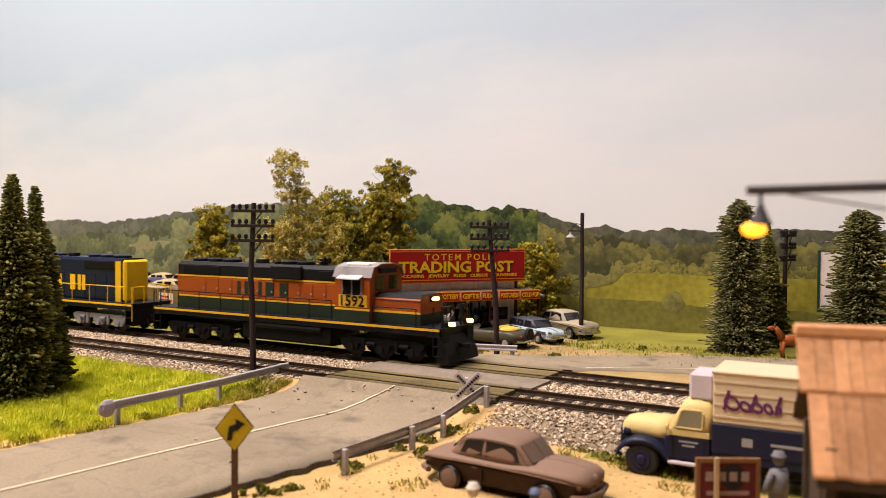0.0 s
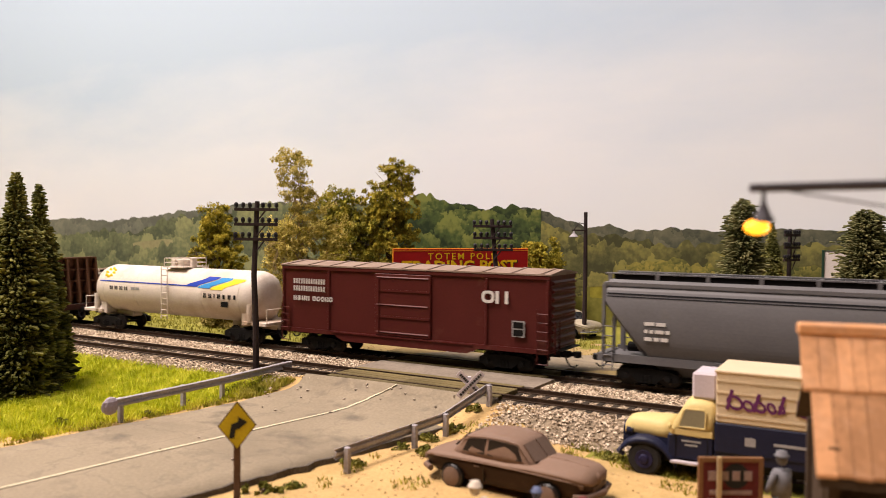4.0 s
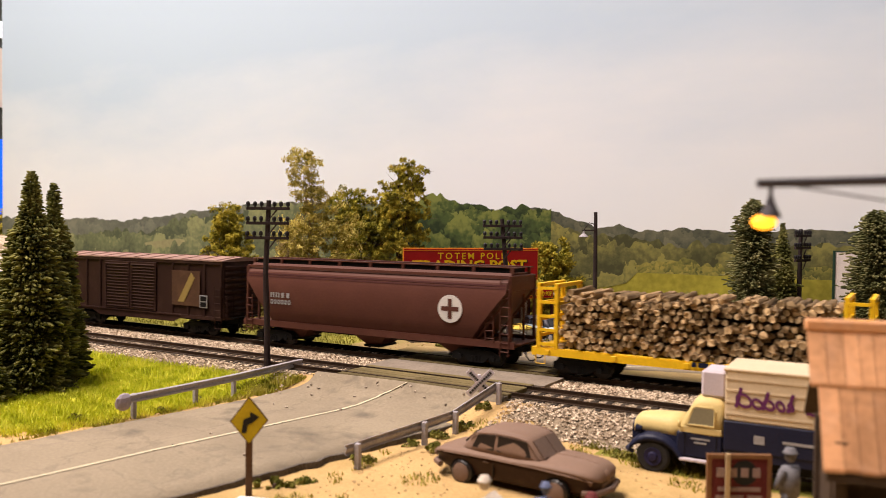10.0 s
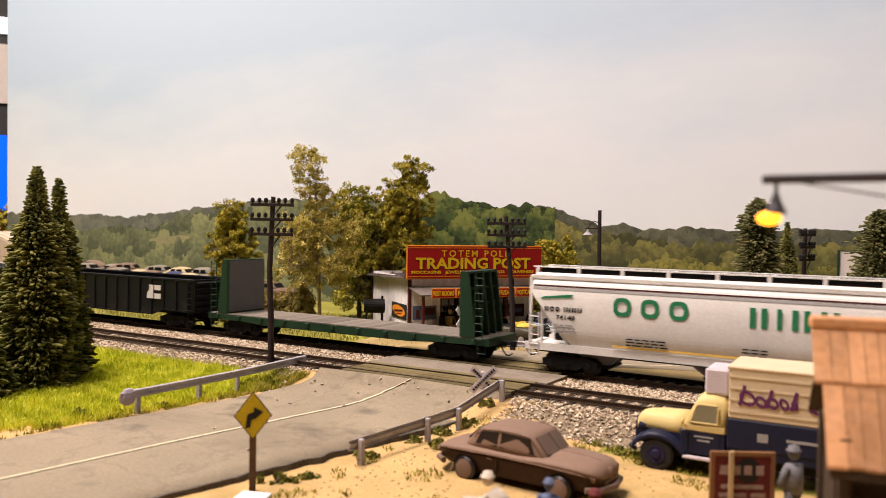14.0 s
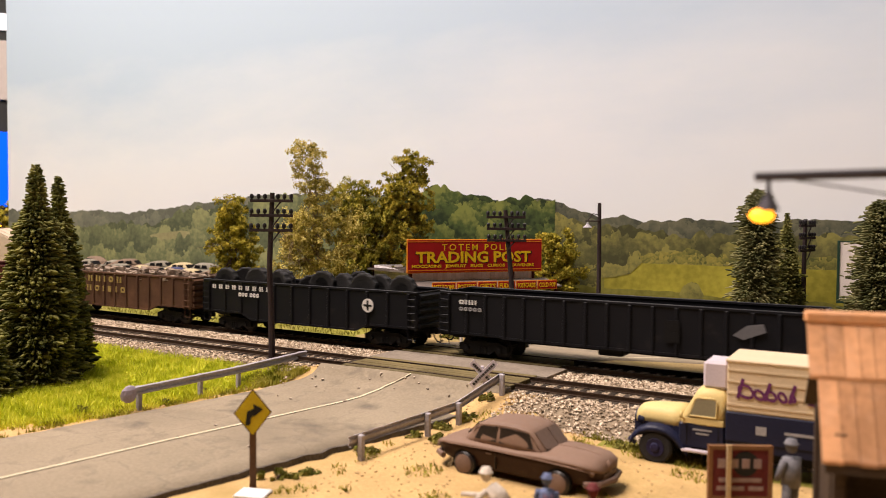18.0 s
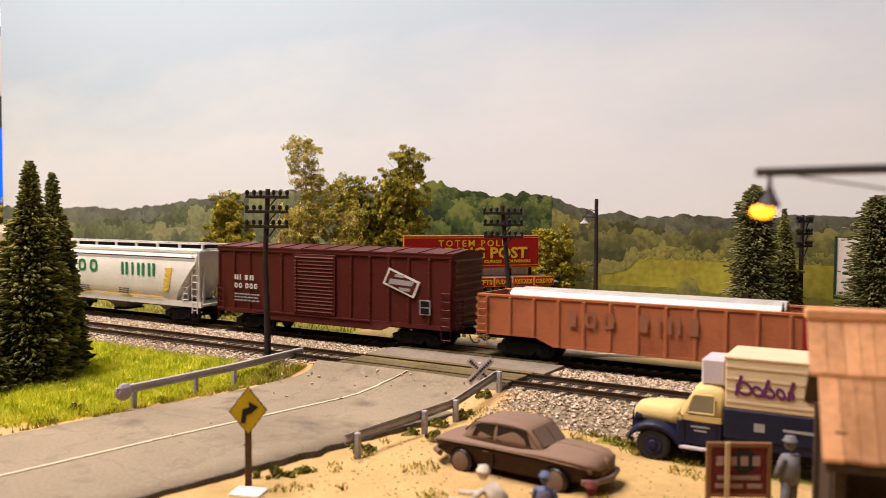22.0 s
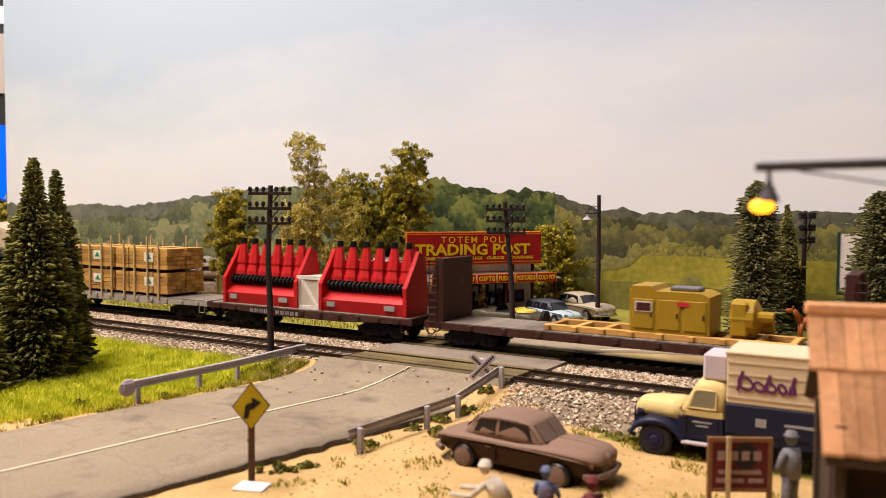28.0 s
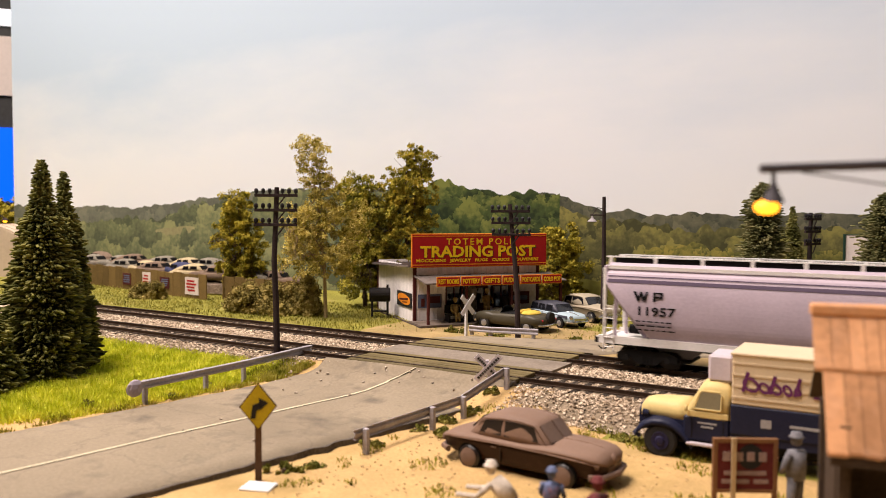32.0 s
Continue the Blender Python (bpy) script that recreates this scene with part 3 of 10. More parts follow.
def wood_mat(name, dark, light, tip, cell=1.2):
    """Printed treetops: rounded crowns at one scale, leaves at another."""
    m = bpy.data.materials.new(name)
    m.use_nodes = True
    n, ln = m.node_tree.nodes, m.node_tree.links.new
    b = n["Principled BSDF"]
    b.inputs["Roughness"].default_value = 0.85
    b.inputs["Specular IOR Level"].default_value = 0.15
    co = n.new("ShaderNodeTexCoord")
    wob = n.new("ShaderNodeTexNoise")
    wob.inputs["Scale"].default_value, wob.inputs["Detail"].default_value = 1.6 / K, 5
    ln(co.outputs["Object"], wob.inputs["Vector"])
    off = n.new("ShaderNodeVectorMath")
    off.operation = "MULTIPLY_ADD"
    ln(wob.outputs["Color"], off.inputs[0])
    off.inputs[1].default_value = (1.8 * K,) * 3
    ln(co.outputs["Object"], off.inputs[2])
    vo = n.new("ShaderNodeTexVoronoi")
    vo.inputs["Scale"].default_value = 1 / (cell * K)
    vo.inputs["Randomness"].default_value = 0.9
    ln(off.outputs[0], vo.inputs["Vector"])
    # each crown is lighter above and darker below, as the print shows it
    up = n.new("ShaderNodeVectorMath")
    up.operation = "SUBTRACT"
    ln(off.outputs[0], up.inputs[0])
    ln(vo.outputs["Position"], up.inputs[1])
    sz = n.new("ShaderNodeSeparateXYZ")
    ln(up.outputs[0], sz.inputs[0])
    sc = n.new("ShaderNodeSeparateColor")
    ln(vo.outputs["Color"], sc.inputs[0])
    nz = n.new("ShaderNodeTexNoise")
    nz.inputs["Scale"].default_value, nz.inputs["Detail"].default_value, nz.inputs["Roughness"].default_value = 2.0 / K, 5, 0.6
    ln(co.outputs["Object"], nz.inputs["Vector"])
    big = n.new("ShaderNodeTexNoise")
    big.inputs["Scale"].default_value = 0.18 / K
    ln(co.outputs["Object"], big.inputs["Vector"])
    last = None
    for socket, k in ((sz.outputs["Z"], 0.30 / (cell * K)), (sc.outputs[0], 0.26), (nz.outputs["Fac"], 0.70), (big.outputs["Fac"], 0.55)):
        ad = n.new("ShaderNodeMath")
        ad.operation = "MULTIPLY_ADD"
        ln(socket, ad.inputs[0])
        ad.inputs[1].default_value = k
        if last:
            ln(last, ad.inputs[2])
        else:
            ad.inputs[2].default_value = 0.0
        last = ad.outputs[0]
    r = n.new("ShaderNodeValToRGB")
    r.color_ramp.elements[0].position, r.color_ramp.elements[1].position = 0.53, 1.0
    r.color_ramp.elements[0].color, r.color_ramp.elements[1].color = (*dark, 1), (*tip, 1)
    r.color_ramp.elements.new(0.76).color = (*light, 1)
    ln(last, r.inputs["Fac"])
    ln(r.outputs["Color"], b.inputs["Base Color"])
    return m


M["sky"] = sky_mat()
M["ridge"] = wood_mat("printed_far_ridge", (0.055, 0.058, 0.042), (0.088, 0.09, 0.06), (0.13, 0.125, 0.08), 0.9)
M["wood_left"] = wood_mat("printed_green_woods", (0.075, 0.088, 0.05), (0.135, 0.15, 0.075), (0.25, 0.255, 0.115), 2.2)
M["ridge_haze"] = wood_mat("printed_hazy_ridge", (0.105, 0.11, 0.085), (0.135, 0.14, 0.105), (0.18, 0.18, 0.13), 1.6)
M["wood_right"] = wood_mat("printed_olive_woods", (0.05, 0.05, 0.022), (0.098, 0.094, 0.034), (0.21, 0.19, 0.055), 1.7)
M["wood_lush"] = wood_mat("printed_lush_tree", (0.018, 0.028, 0.012), (0.052, 0.075, 0.022), (0.15, 0.165, 0.04), 1.5)
M["bushes"] = wood_mat("printed_yellow_bushes", (0.07, 0.075, 0.025), (0.15, 0.14, 0.035), (0.25, 0.21, 0.05), 0.5)
M["field"] = mat("printed_meadow", (0.25, 0.22, 0.03), 0.85, 0, 0.35, 0.25, 2.5, 0)
M["field_low"] = mat("printed_low_grass", (0.15, 0.14, 0.03), 0.85, 0, 0.3, 0.4, 3, 0)
M["field_pale"] = mat("printed_pale_clearing", (0.26, 0.24, 0.12), 0.85, 0, 0.2, 0.4, 3, 0)

board = thing("backdrop", 0, BACK_Y, -0.5, 0, "printed backdrop board with pale cloudy sky and wooded hills", "backdrop", kind="structure")
part("sky_panel", Geo().box(-91.2, 60, 0, 0.4, 0, 60), "sky", board, "pale blue and pink printed sky")


def layer(name, x0, x1, top, bottom, depth, material, rough, step=0.25, crowns=1.3, label="", soft=(0.0, 0.0)):
    """A printed strip with a leafy upper edge, pasted on the board."""
    g, xs = Geo(), np.arange(x0, x1 + 0.01, step)
    seed = len(name) + x0
    depth *= 0.25
    rows = []
    for x in xs:
        z = interp(x, top) if isinstance(top, list) else top
        z += rough * (abs(noise.noise(Vector((x / crowns, seed, 0)))) * 1.3 - 0.35) + 0.3 * rough * noise.noise(Vector((x * 2.3, seed, 4)))
        edge = min(1.0, (x - x0) / max(soft[0], 0.01), (x1 - x) / max(soft[1], 0.01)) if (soft[0] or soft[1]) else 1.0
        lo = interp(x, bottom) if isinstance(bottom, list) else bottom
        rows.append((x, lo, lo + (z - lo) * math.sqrt(max(edge, 0.0))))
    g.v = [p for x, lo, hi in rows for p in ((x, -depth, lo + 0.5), (x, -depth, hi + 0.5), (x, -depth + 0.012, lo + 0.5), (x, -depth + 0.012, hi + 0.5))]
    for i in range(len(rows) - 1):
        a, b = 4 * i, 4 * i + 4
        g.f += [(a, b, b + 1, a + 1), (a + 1, b + 1, b + 3, a + 3)]
    return part(name, g, material, board, label)


RIDGE = [(-92, 7.0), (-80.9, 6.8), (-76, 7.0), (-69.5, 6.7), (-61.9, 7.4), (-52, 8.4), (-37, 8.3), (-32, 8.3), (-29.3, 7.5), (-25, 7.8), (-23.3, 7.9), (-22, 7.4), (-19.3, 6.45), (-17.9, 6.7), (-16.3, 6.3), (-12.6, 6.5), (-10.1, 6.2), (-5.9, 6.5), (-2.6, 6.3), (20, 6.5), (60, 6.6)]
layer("hill_ridge", -91.2, 60, RIDGE, -0.4, 0.08, "ridge", 0.35, 0.2, 1.6, "distant dark wooded ridge")
layer("hazy_ridge", -91.2, -48, RIDGE, -0.4, 0.11, "ridge_haze", 0.35, 0.2, 1.6, "hazy grey-green wooded ridge")
layer("woods", -91.2, -52, [(-92, 5.4), (-80, 5.2), (-72, 5.8), (-66, 5.6), (-62, 7.0), (-56, 7.4), (-52, 7.6)], -0.4, 0.14, "wood_left", 0.8, 0.2, 1.4, "hazy green woods")
layer("clearing", -68.5, -60.5, [(-68.5, 3.9), (-66, 4.6), (-61.5, 5.0), (-60.5, 4.9)], 3.6, 0.2, "field_pale", 0.06, 0.3, 2, "pale clearing")
layer("near_woods", -91.2, -53, [(-92, 4.4), (-84, 4.6), (-76, 4.9), (-70, 5.1), (-68, 4.9), (-65, 4.2), (-61, 4.5), (-59.5, 5.6), (-53, 6.4)], -0.4, 0.24, "wood_left", 0.75, 0.15, 1.1, "nearer hazy green woods")
layer("woods", -53, -36, [(-53, 7.8), (-48, 8.4), (-36, 8.2)], -0.4, 0.18, "wood_left", 0.7, 0.2, 1.2, "hazy green woods")
layer("lush_tree", -37.5, -22.8, [(-37.5, 7.6), (-34, 8.5), (-32.2, 9.0), (-30.5, 8.4), (-27, 7.8), (-23.3, 7.9), (-22.8, 7.9)], -0.4, 0.22, "wood_lush", 0.5, 0.15, 1.0, "lush green trees on the print")
layer("woods", -22.8, 60, [(-22.8, 7.0), (-20, 5.9), (-17, 6.0), (-14, 5.4), (-9, 5.6), (0, 5.5), (60, 5.5)], -0.4, 0.26, "wood_right", 0.7, 0.2, 1.1, "olive woods")
layer("bushes", -17.5, 60, [(-17.5, 4.0), (-14, 4.4), (-11, 4.0), (-8, 4.5), (-4, 4.2), (60, 4.3)], 2.8, 0.3, "bushes", 0.55, 0.15, 0.7, "yellow-green bushes")
layer("meadow", -20.5, 60, [(-20.5, 3.2), (-16, 3.45), (60, 3.4)], -0.4, 0.34, "field", 0.08, 0.4, 3, "yellow-green meadow", (2.5, 0))
layer("low_grass", -30, 60, [(-30, 1.6), (-16, 1.7), (-10, 1.4), (60, 1.5)], -0.4, 0.38, "field_low", 0.25, 0.3, 2.2, "darker low grass")
layer("lone_tree", -21.6, -16.4, [(-21.6, 3.7), (-21.2, 4.5), (-20.5, 5.5), (-19.2, 6.0), (-17.8, 5.5), (-16.8, 4.4), (-16.4, 3.6)], [(-21.6, 3.5), (-20.8, 2.6), (-19.6, 2.3), (-18.4, 2.4), (-17.2, 2.7), (-16.4, 3.5)], 0.42, "wood_right", 0.5, 0.1, 0.6, "printed olive tree")
layer("lone_trunk", -19.35, -19.0, 2.6, 1.2, 0.41, "field_low", 0.05, 0.1, 1, "printed trunk")
layer("shrub", -13.9, -12.3, [(-13.9, 1.5), (-13.6, 2.1), (-13.1, 2.4), (-12.6, 2.1), (-12.3, 1.5)], [(-13.9, 1.4), (-13.4, 0.95), (-12.8, 0.95), (-12.3, 1.4)], 0.42, "wood_right", 0.2, 0.08, 0.5, "printed grey-green shrub")

# ---- the train: cars run along x, the side towards the camera is -y, rail tops are z = 0 ----
SPEED = 16.38  # full-size metres a second
MOVERS = []


def paint(key, color, rough=0.45, dirt=None, amount=0.15, **kw):
    M[key] = mat(key + "_paint", color, rough, 0, kw.pop("var", 0.12), kw.pop("scale", 0.6), kw.pop("fine", 10), kw.pop("bump", 0.12), dirt=dirt, dirt_amount=amount, **kw)


DUST = (0.30, 0.24, 0.17)
RUST = (0.12, 0.05, 0.025)
paint("orange", (0.31, 0.068, 0.013), dirt=(0.25, 0.09, 0.04), amount=0.1)
paint("dark_green", (0.022, 0.032, 0.022), dirt=(0.06, 0.05, 0.04), amount=0.1)
paint("loco_black", (0.008, 0.008, 0.011), 0.5, dirt=(0.05, 0.045, 0.04), amount=0.12)
paint("stripe_yellow", (0.66, 0.38, 0.03), dirt=RUST, amount=0.05)
paint("warbonnet_yellow", (0.78, 0.47, 0.015), dirt=(0.35, 0.2, 0.05), amount=0.05)
paint("navy", (0.010, 0.014, 0.036), 0.35, dirt=(0.04, 0.04, 0.05), amount=0.08)
paint("silver", (0.22, 0.215, 0.21), 0.3, dirt=(0.2, 0.17, 0.14), amount=0.12)
paint("dull_silver", (0.26, 0.25, 0.255), 0.4, dirt=(0.08, 0.07, 0.06), amount=0.25)
paint("white", (0.70, 0.67, 0.645), 0.45, dirt=(0.5, 0.42, 0.33), amount=0.1)
paint("mark_white", (0.62, 0.59, 0.56), 0.6)
paint("mark_grey", (0.30, 0.29, 0.29), 0.6)
paint("mark_lilac", (0.50, 0.46, 0.52), 0.6)
paint("tank_black", (0.008, 0.007, 0.007), 0.3, dirt=(0.03, 0.022, 0.018), amount=0.25, spec=0.4)
paint("slate_violet", (0.10, 0.075, 0.115), 0.6)
paint("mark_yellow", (0.62, 0.44, 0.08), 0.6)
paint("hopper_grey", (0.13, 0.125, 0.13), dirt=(0.2, 0.17, 0.14), amount=0.12)
paint("boxcar_red", (0.078, 0.015, 0.013), dirt=(0.2, 0.1, 0.07), amount=0.08)
paint("maroon", (0.045, 0.010, 0.013), dirt=(0.12, 0.06, 0.05), amount=0.1)
paint("tank_white", (0.64, 0.56, 0.49), 0.45, dirt=(0.40, 0.27, 0.17), amount=0.42, scale=0.35)
paint("rust_brown", (0.10, 0.045, 0.025), 0.7, dirt=RUST, amount=0.3)
paint("blue", (0.010, 0.041, 0.085), dirt=(0.06, 0.09, 0.12), amount=0.1)
paint("roof_tan", (0.50, 0.42, 0.36), 0.7, dirt=(0.3, 0.24, 0.2), amount=0.2)
paint("brown_hopper", (0.091, 0.033, 0.023), 0.6, dirt=(0.15, 0.08, 0.05), amount=0.12)
paint("weathered_brown", (0.027, 0.011, 0.008), 0.75, dirt=(0.07, 0.035, 0.025), amount=0.3)
paint("car_green", (0.016, 0.040, 0.022), dirt=(0.06, 0.06, 0.045), amount=0.12)
paint("gon_black", (0.008, 0.008, 0.010), 0.5, dirt=(0.06, 0.05, 0.045), amount=0.1)
paint("gon_brown", (0.075, 0.038, 0.022), 0.8, dirt=(0.15, 0.075, 0.04), amount=0.3)
paint("mark_ochre", (0.27, 0.19, 0.06), 0.7)
paint("gon_oxide", (0.065, 0.018, 0.016), 0.6, dirt=(0.1, 0.05, 0.04), amount=0.12)
paint("gon_orange", (0.38, 0.125, 0.055), 0.8, dirt=(0.22, 0.06, 0.035), amount=0.4)
paint("gon_red", (0.25, 0.016, 0.017), 0.5, dirt=(0.15, 0.03, 0.03), amount=0.08)
paint("coil_brown", (0.062, 0.019, 0.017), 0.65, dirt=(0.11, 0.06, 0.05), amount=0.12)
paint("flat_brown", (0.055, 0.022, 0.017), 0.7, dirt=(0.12, 0.08, 0.06), amount=0.2)
paint("flat_grey", (0.34, 0.31, 0.27), 0.7, dirt=(0.2, 0.16, 0.12), amount=0.25)
paint("machine_red", (0.45, 0.018, 0.02), 0.4)
paint("machine_yellow", (0.33, 0.205, 0.018), 0.4)
paint("wp_grey", (0.46, 0.385, 0.45), 0.45, dirt=(0.4, 0.35, 0.33), amount=0.12)
paint("roof_rose", (0.27, 0.165, 0.135), 0.75, dirt=(0.16, 0.09, 0.07), amount=0.3)
paint("roof_dull", (0.25, 0.18, 0.14), 0.75, dirt=(0.14, 0.08, 0.06), amount=0.3)
paint("faded_rust", (0.27, 0.115, 0.065), 0.8)
paint("soo_green", (0.025, 0.19, 0.085), 0.5)
paint("wheat", (0.72, 0.48, 0.10), 0.5)
paint("logo_blue", (0.03, 0.06, 0.36), 0.4)
paint("logo_sky", (0.05, 0.25, 0.55), 0.4)
paint("logo_yellow", (0.85, 0.66, 0.04), 0.4)
paint("logo_red", (0.5, 0.03, 0.04), 0.4)
M["deck_wood"] = mat("deck_boards", (0.165, 0.14, 0.115), 0.85, 0, 0.3, 0.5, 10, 0.4, rnd=0.4)
# Near-black: shade painted into hollows and openings, also black grilles and data panels.
M["shade_black"] = mat("shade_black_fill", (0.006, 0.0055, 0.0055), 0.8)
M["black_glass"] = mat("smoked_glass", (0.012, 0.013, 0.016), 0.08, 0, 0.1, bump=0, spec=0.6)
M["head_glow"] = mat("lit_headlight", (1.0, 0.66, 0.24), 0.4, 0, 0, bump=0, glow=5)
M["coil_steel"] = mat("rolled_steel", (0.50, 0.47, 0.44), 0.35, 0.5, 0.15, 1, 16)
M["rubber"] = mat("tyre_rubber", (0.025, 0.024, 0.024), 0.75, 0, 0.3)
M["log_bark"] = mat("log_bark", (0.24, 0.16, 0.083), 0.9, 0, 0.4, 3, 14, 0.6, rnd=0.6)
M["log_end"] = mat("cut_log_end", (0.40, 0.275, 0.14), 0.85, 0, 0.35, 2, 14, 0.4, rnd=0.8)
M["lumber"] = mat("sawn_lumber", (0.47, 0.26, 0.075), 0.75, 0, 0.25, 0.8, 9, 0.2, rnd=0.6)
M["stake"] = mat("pale_stakes", (0.46, 0.34, 0.19), 0.8, 0, 0.2)
M["crate"] = mat("pale_crate_wood", (0.55, 0.48, 0.38), 0.8, 0, 0.15)
M["scrap"] = mat("scrap_metal", (0.26, 0.20, 0.15), 0.8, 0.1, 0.6, 2.0, 9, 0.8, dirt=(0.10, 0.06, 0.045), dirt_amount=0.4)
M["wrapped"] = mat("galvanised_pipe", (0.46, 0.43, 0.40), 0.4, 0.4, 0.2)


def mover(ob, s, y=0.0, z=0.0, rz=0.0):
    """Anything that rides along; s: its place on the line at the start."""
    MOVERS.append((ob, s, y, z, rz))
    return ob


def car_thing(name, s, label, category, group="cars of the goods train"):
    return mover(thing(name, s, 0, 0, 0, label, category, group), s)


SHARED = {}


def shared(key, make, material, smooth=False):
    if key not in SHARED:
        SHARED[key] = mesh_of(key, make(), material, smooth)
    return SHARED[key]


def side_frame_geo():
    g = Geo()
    prof = [(-1.25, 0.30), (-0.86, 0.28), (-0.70, 0.46), (-0.36, 0.18), (0.36, 0.18), (0.70, 0.46), (0.86, 0.28), (1.25, 0.30), (1.25, 0.60), (0.80, 0.74), (-0.80, 0.74), (-1.25, 0.60)]
    for y in (-1.14, 1.0):
        g.prism(prof, "y", y, y + 0.14)
        for x in (-0.85, 0.85):
            g.disc((x, y - 0.04 if y < 0 else y + 0.18, 0.42), "y", 0.13, 0.1, 10)
        for x in (-0.16, 0.0, 0.16):
            g.tube([(x, y + 0.0 if y < 0 else y + 0.14, 0.22), (x, y + 0.0 if y < 0 else y + 0.14, 0.50)], 0.06, 6)
    return g.box(-0.2, 0.2, -1.1, 1.1, 0.55, 0.82, 0.03)


def wheelset_geo():
    g = Geo()
    for y, o in ((-0.75, -1), (0.75, 1)):
        g.lathe([(0.08, -0.09), (0.36, -0.07), (0.42, -0.07), (0.42, 0.03), (0.47, 0.04), (0.47, 0.07), (0.1, 0.07)] if o < 0 else [(0.1, -0.07), (0.47, -0.07), (0.47, -0.04), (0.42, -0.03), (0.42, 0.07), (0.36, 0.07), (0.08, 0.09)], 18, "y", (0, y, 0.42))
    return g.tube([(0, -1.0, 0.42), (0, 1.0, 0.42)], 0.07, 8)


def wheel_trucks(car, half, material="truck"):
    for x in (-half, half):
        tr = part("wheel_truck", shared("wheel_truck_" + material, side_frame_geo, material), None, car, at=spot(x, 0, 0))
        for dx in (-0.85, 0.85):
            part("wheelset", shared("wheelset", wheelset_geo, "steel"), None, tr, at=spot(dx, 0, 0))


def coupler_geo():
    g = Geo().box(-0.9, 0.1, -0.16, 0.16, 0.72, 1.0, 0.03).box(0.05, 0.42, -0.09, 0.09, 0.80, 0.96, 0.02)
    g.lathe([(0.10, -0.14), (0.17, -0.12), (0.17, 0.12), (0.10, 0.14)], 10, "z", (0.46, -0.03, 0.88))
    return g.tube([(0.05, -0.45, 0.85), (0.15, -0.47, 0.60), (0.30, -0.47, 0.42), (0.48, -0.46, 0.40), (0.62, -0.45, 0.52)], 0.035, 6)


def couplers(car, half):
    for x, rz in ((half, 0), (-half, 180)):
        part("coupler", shared("coupler", coupler_geo, "truck"), None, car, at=spot(x, 0, 0, 0, 0, rz))


def ladder_geo(x, y, z0, z1, w=0.42, n=5, r=0.028, axis="x"):
    g = Geo()
    p = (lambda u, z: (x + u, y, z)) if axis == "x" else (lambda u, z: (x, y + u, z))
    for u in (-w / 2, w / 2):
        g.tube([p(u, z0), p(u, z1)], r, 5)
    for k in range(n):
        z = z0 + (z1 - z0) * (k + 0.5) / n
        g.tube([p(-w / 2, z), p(w / 2, z)], r * 0.9, 5)
    return g


def stirrup_geo(x, y, z0, z1, w=0.42):
    return Geo().tube([(x - w / 2, y, z1), (x - w / 2, y, z0), (x + w / 2, y, z0), (x + w / 2, y, z1)], 0.03, 5)


def glyphs(spec, h, w, gap, stroke):
    """Abstract marks in the rhythm of lettering: o ring, i bar, h double bar, others a block; drawn in x and z from the lower left corner."""
    g, x = Geo(), 0.0
    for c in spec:
        if c == " ":
            x += w * 0.7
            continue
        ww = stroke if c == "i" else w
        if c == "i":
            g.box(x, x + ww, 0, 0.02, 0, h)
        elif c == "b":
            g.box(x, x + ww, 0, 0.02, 0, h)
        elif c == "o":
            ring = lambda a, b, k: [(x + ww / 2 + a * math.copysign(abs(math.cos(t)) ** 0.7, math.cos(t)), k, h / 2 + b * math.copysign(abs(math.sin(t)) ** 0.7, math.sin(t))) for t in [2 * math.pi * i / 20 for i in range(20)]]
            o, i2 = ring(ww / 2, h / 2, 0.0), ring(ww / 2 - stroke, h / 2 - stroke, 0.0)
            o2, i3 = ring(ww / 2, h / 2, 0.02), ring(ww / 2 - stroke, h / 2 - stroke, 0.02)
            g.add(o + i2 + o2 + i3, [q for k in range(20) for q in ((k, (k + 1) % 20, 20 + (k + 1) % 20, 20 + k), (40 + k, 40 + (k + 1) % 20, (k + 1) % 20, k), (20 + k, 20 + (k + 1) % 20, 60 + (k + 1) % 20, 60 + k), (60 + k, 60 + (k + 1) % 20, 40 + (k + 1) % 20, 40 + k))])
        elif c == "h":
            g.box(x, x + stroke * 1.25, 0, 0.02, 0, h).box(x + ww - stroke * 1.25, x + ww, 0, 0.02, 0, h)
        else:
            g.box(x + 0.1 * ww, x + 0.8 * ww, 0, 0.02, 0, h)
        x += ww + gap
    return g, x - gap


def stroke(path, w, y0, y1):
    """A painted band of even width along a path in x and z."""
    rings = []
    for k, (x, z) in enumerate(path):
        a, b = Vector(path[max(k - 1, 0)]), Vector(path[min(k + 1, len(path) - 1)])
        p, q = (Vector((x, z)) - a), (b - Vector((x, z)))
        d = ((p.normalized() if p.length else q.normalized()) + (q.normalized() if q.length else p.normalized())).normalized()
        e = p.normalized() if p.length else q.normalized()
        m = w / 2 / max(0.6, d.dot(e))
        n = Vector((-d.y, d.x)) * m
        rings.append([(x + n.x, y0, z + n.y), (x - n.x, y0, z - n.y), (x - n.x, y1, z - n.y), (x + n.x, y1, z + n.y)])
    return Geo().loft(rings)


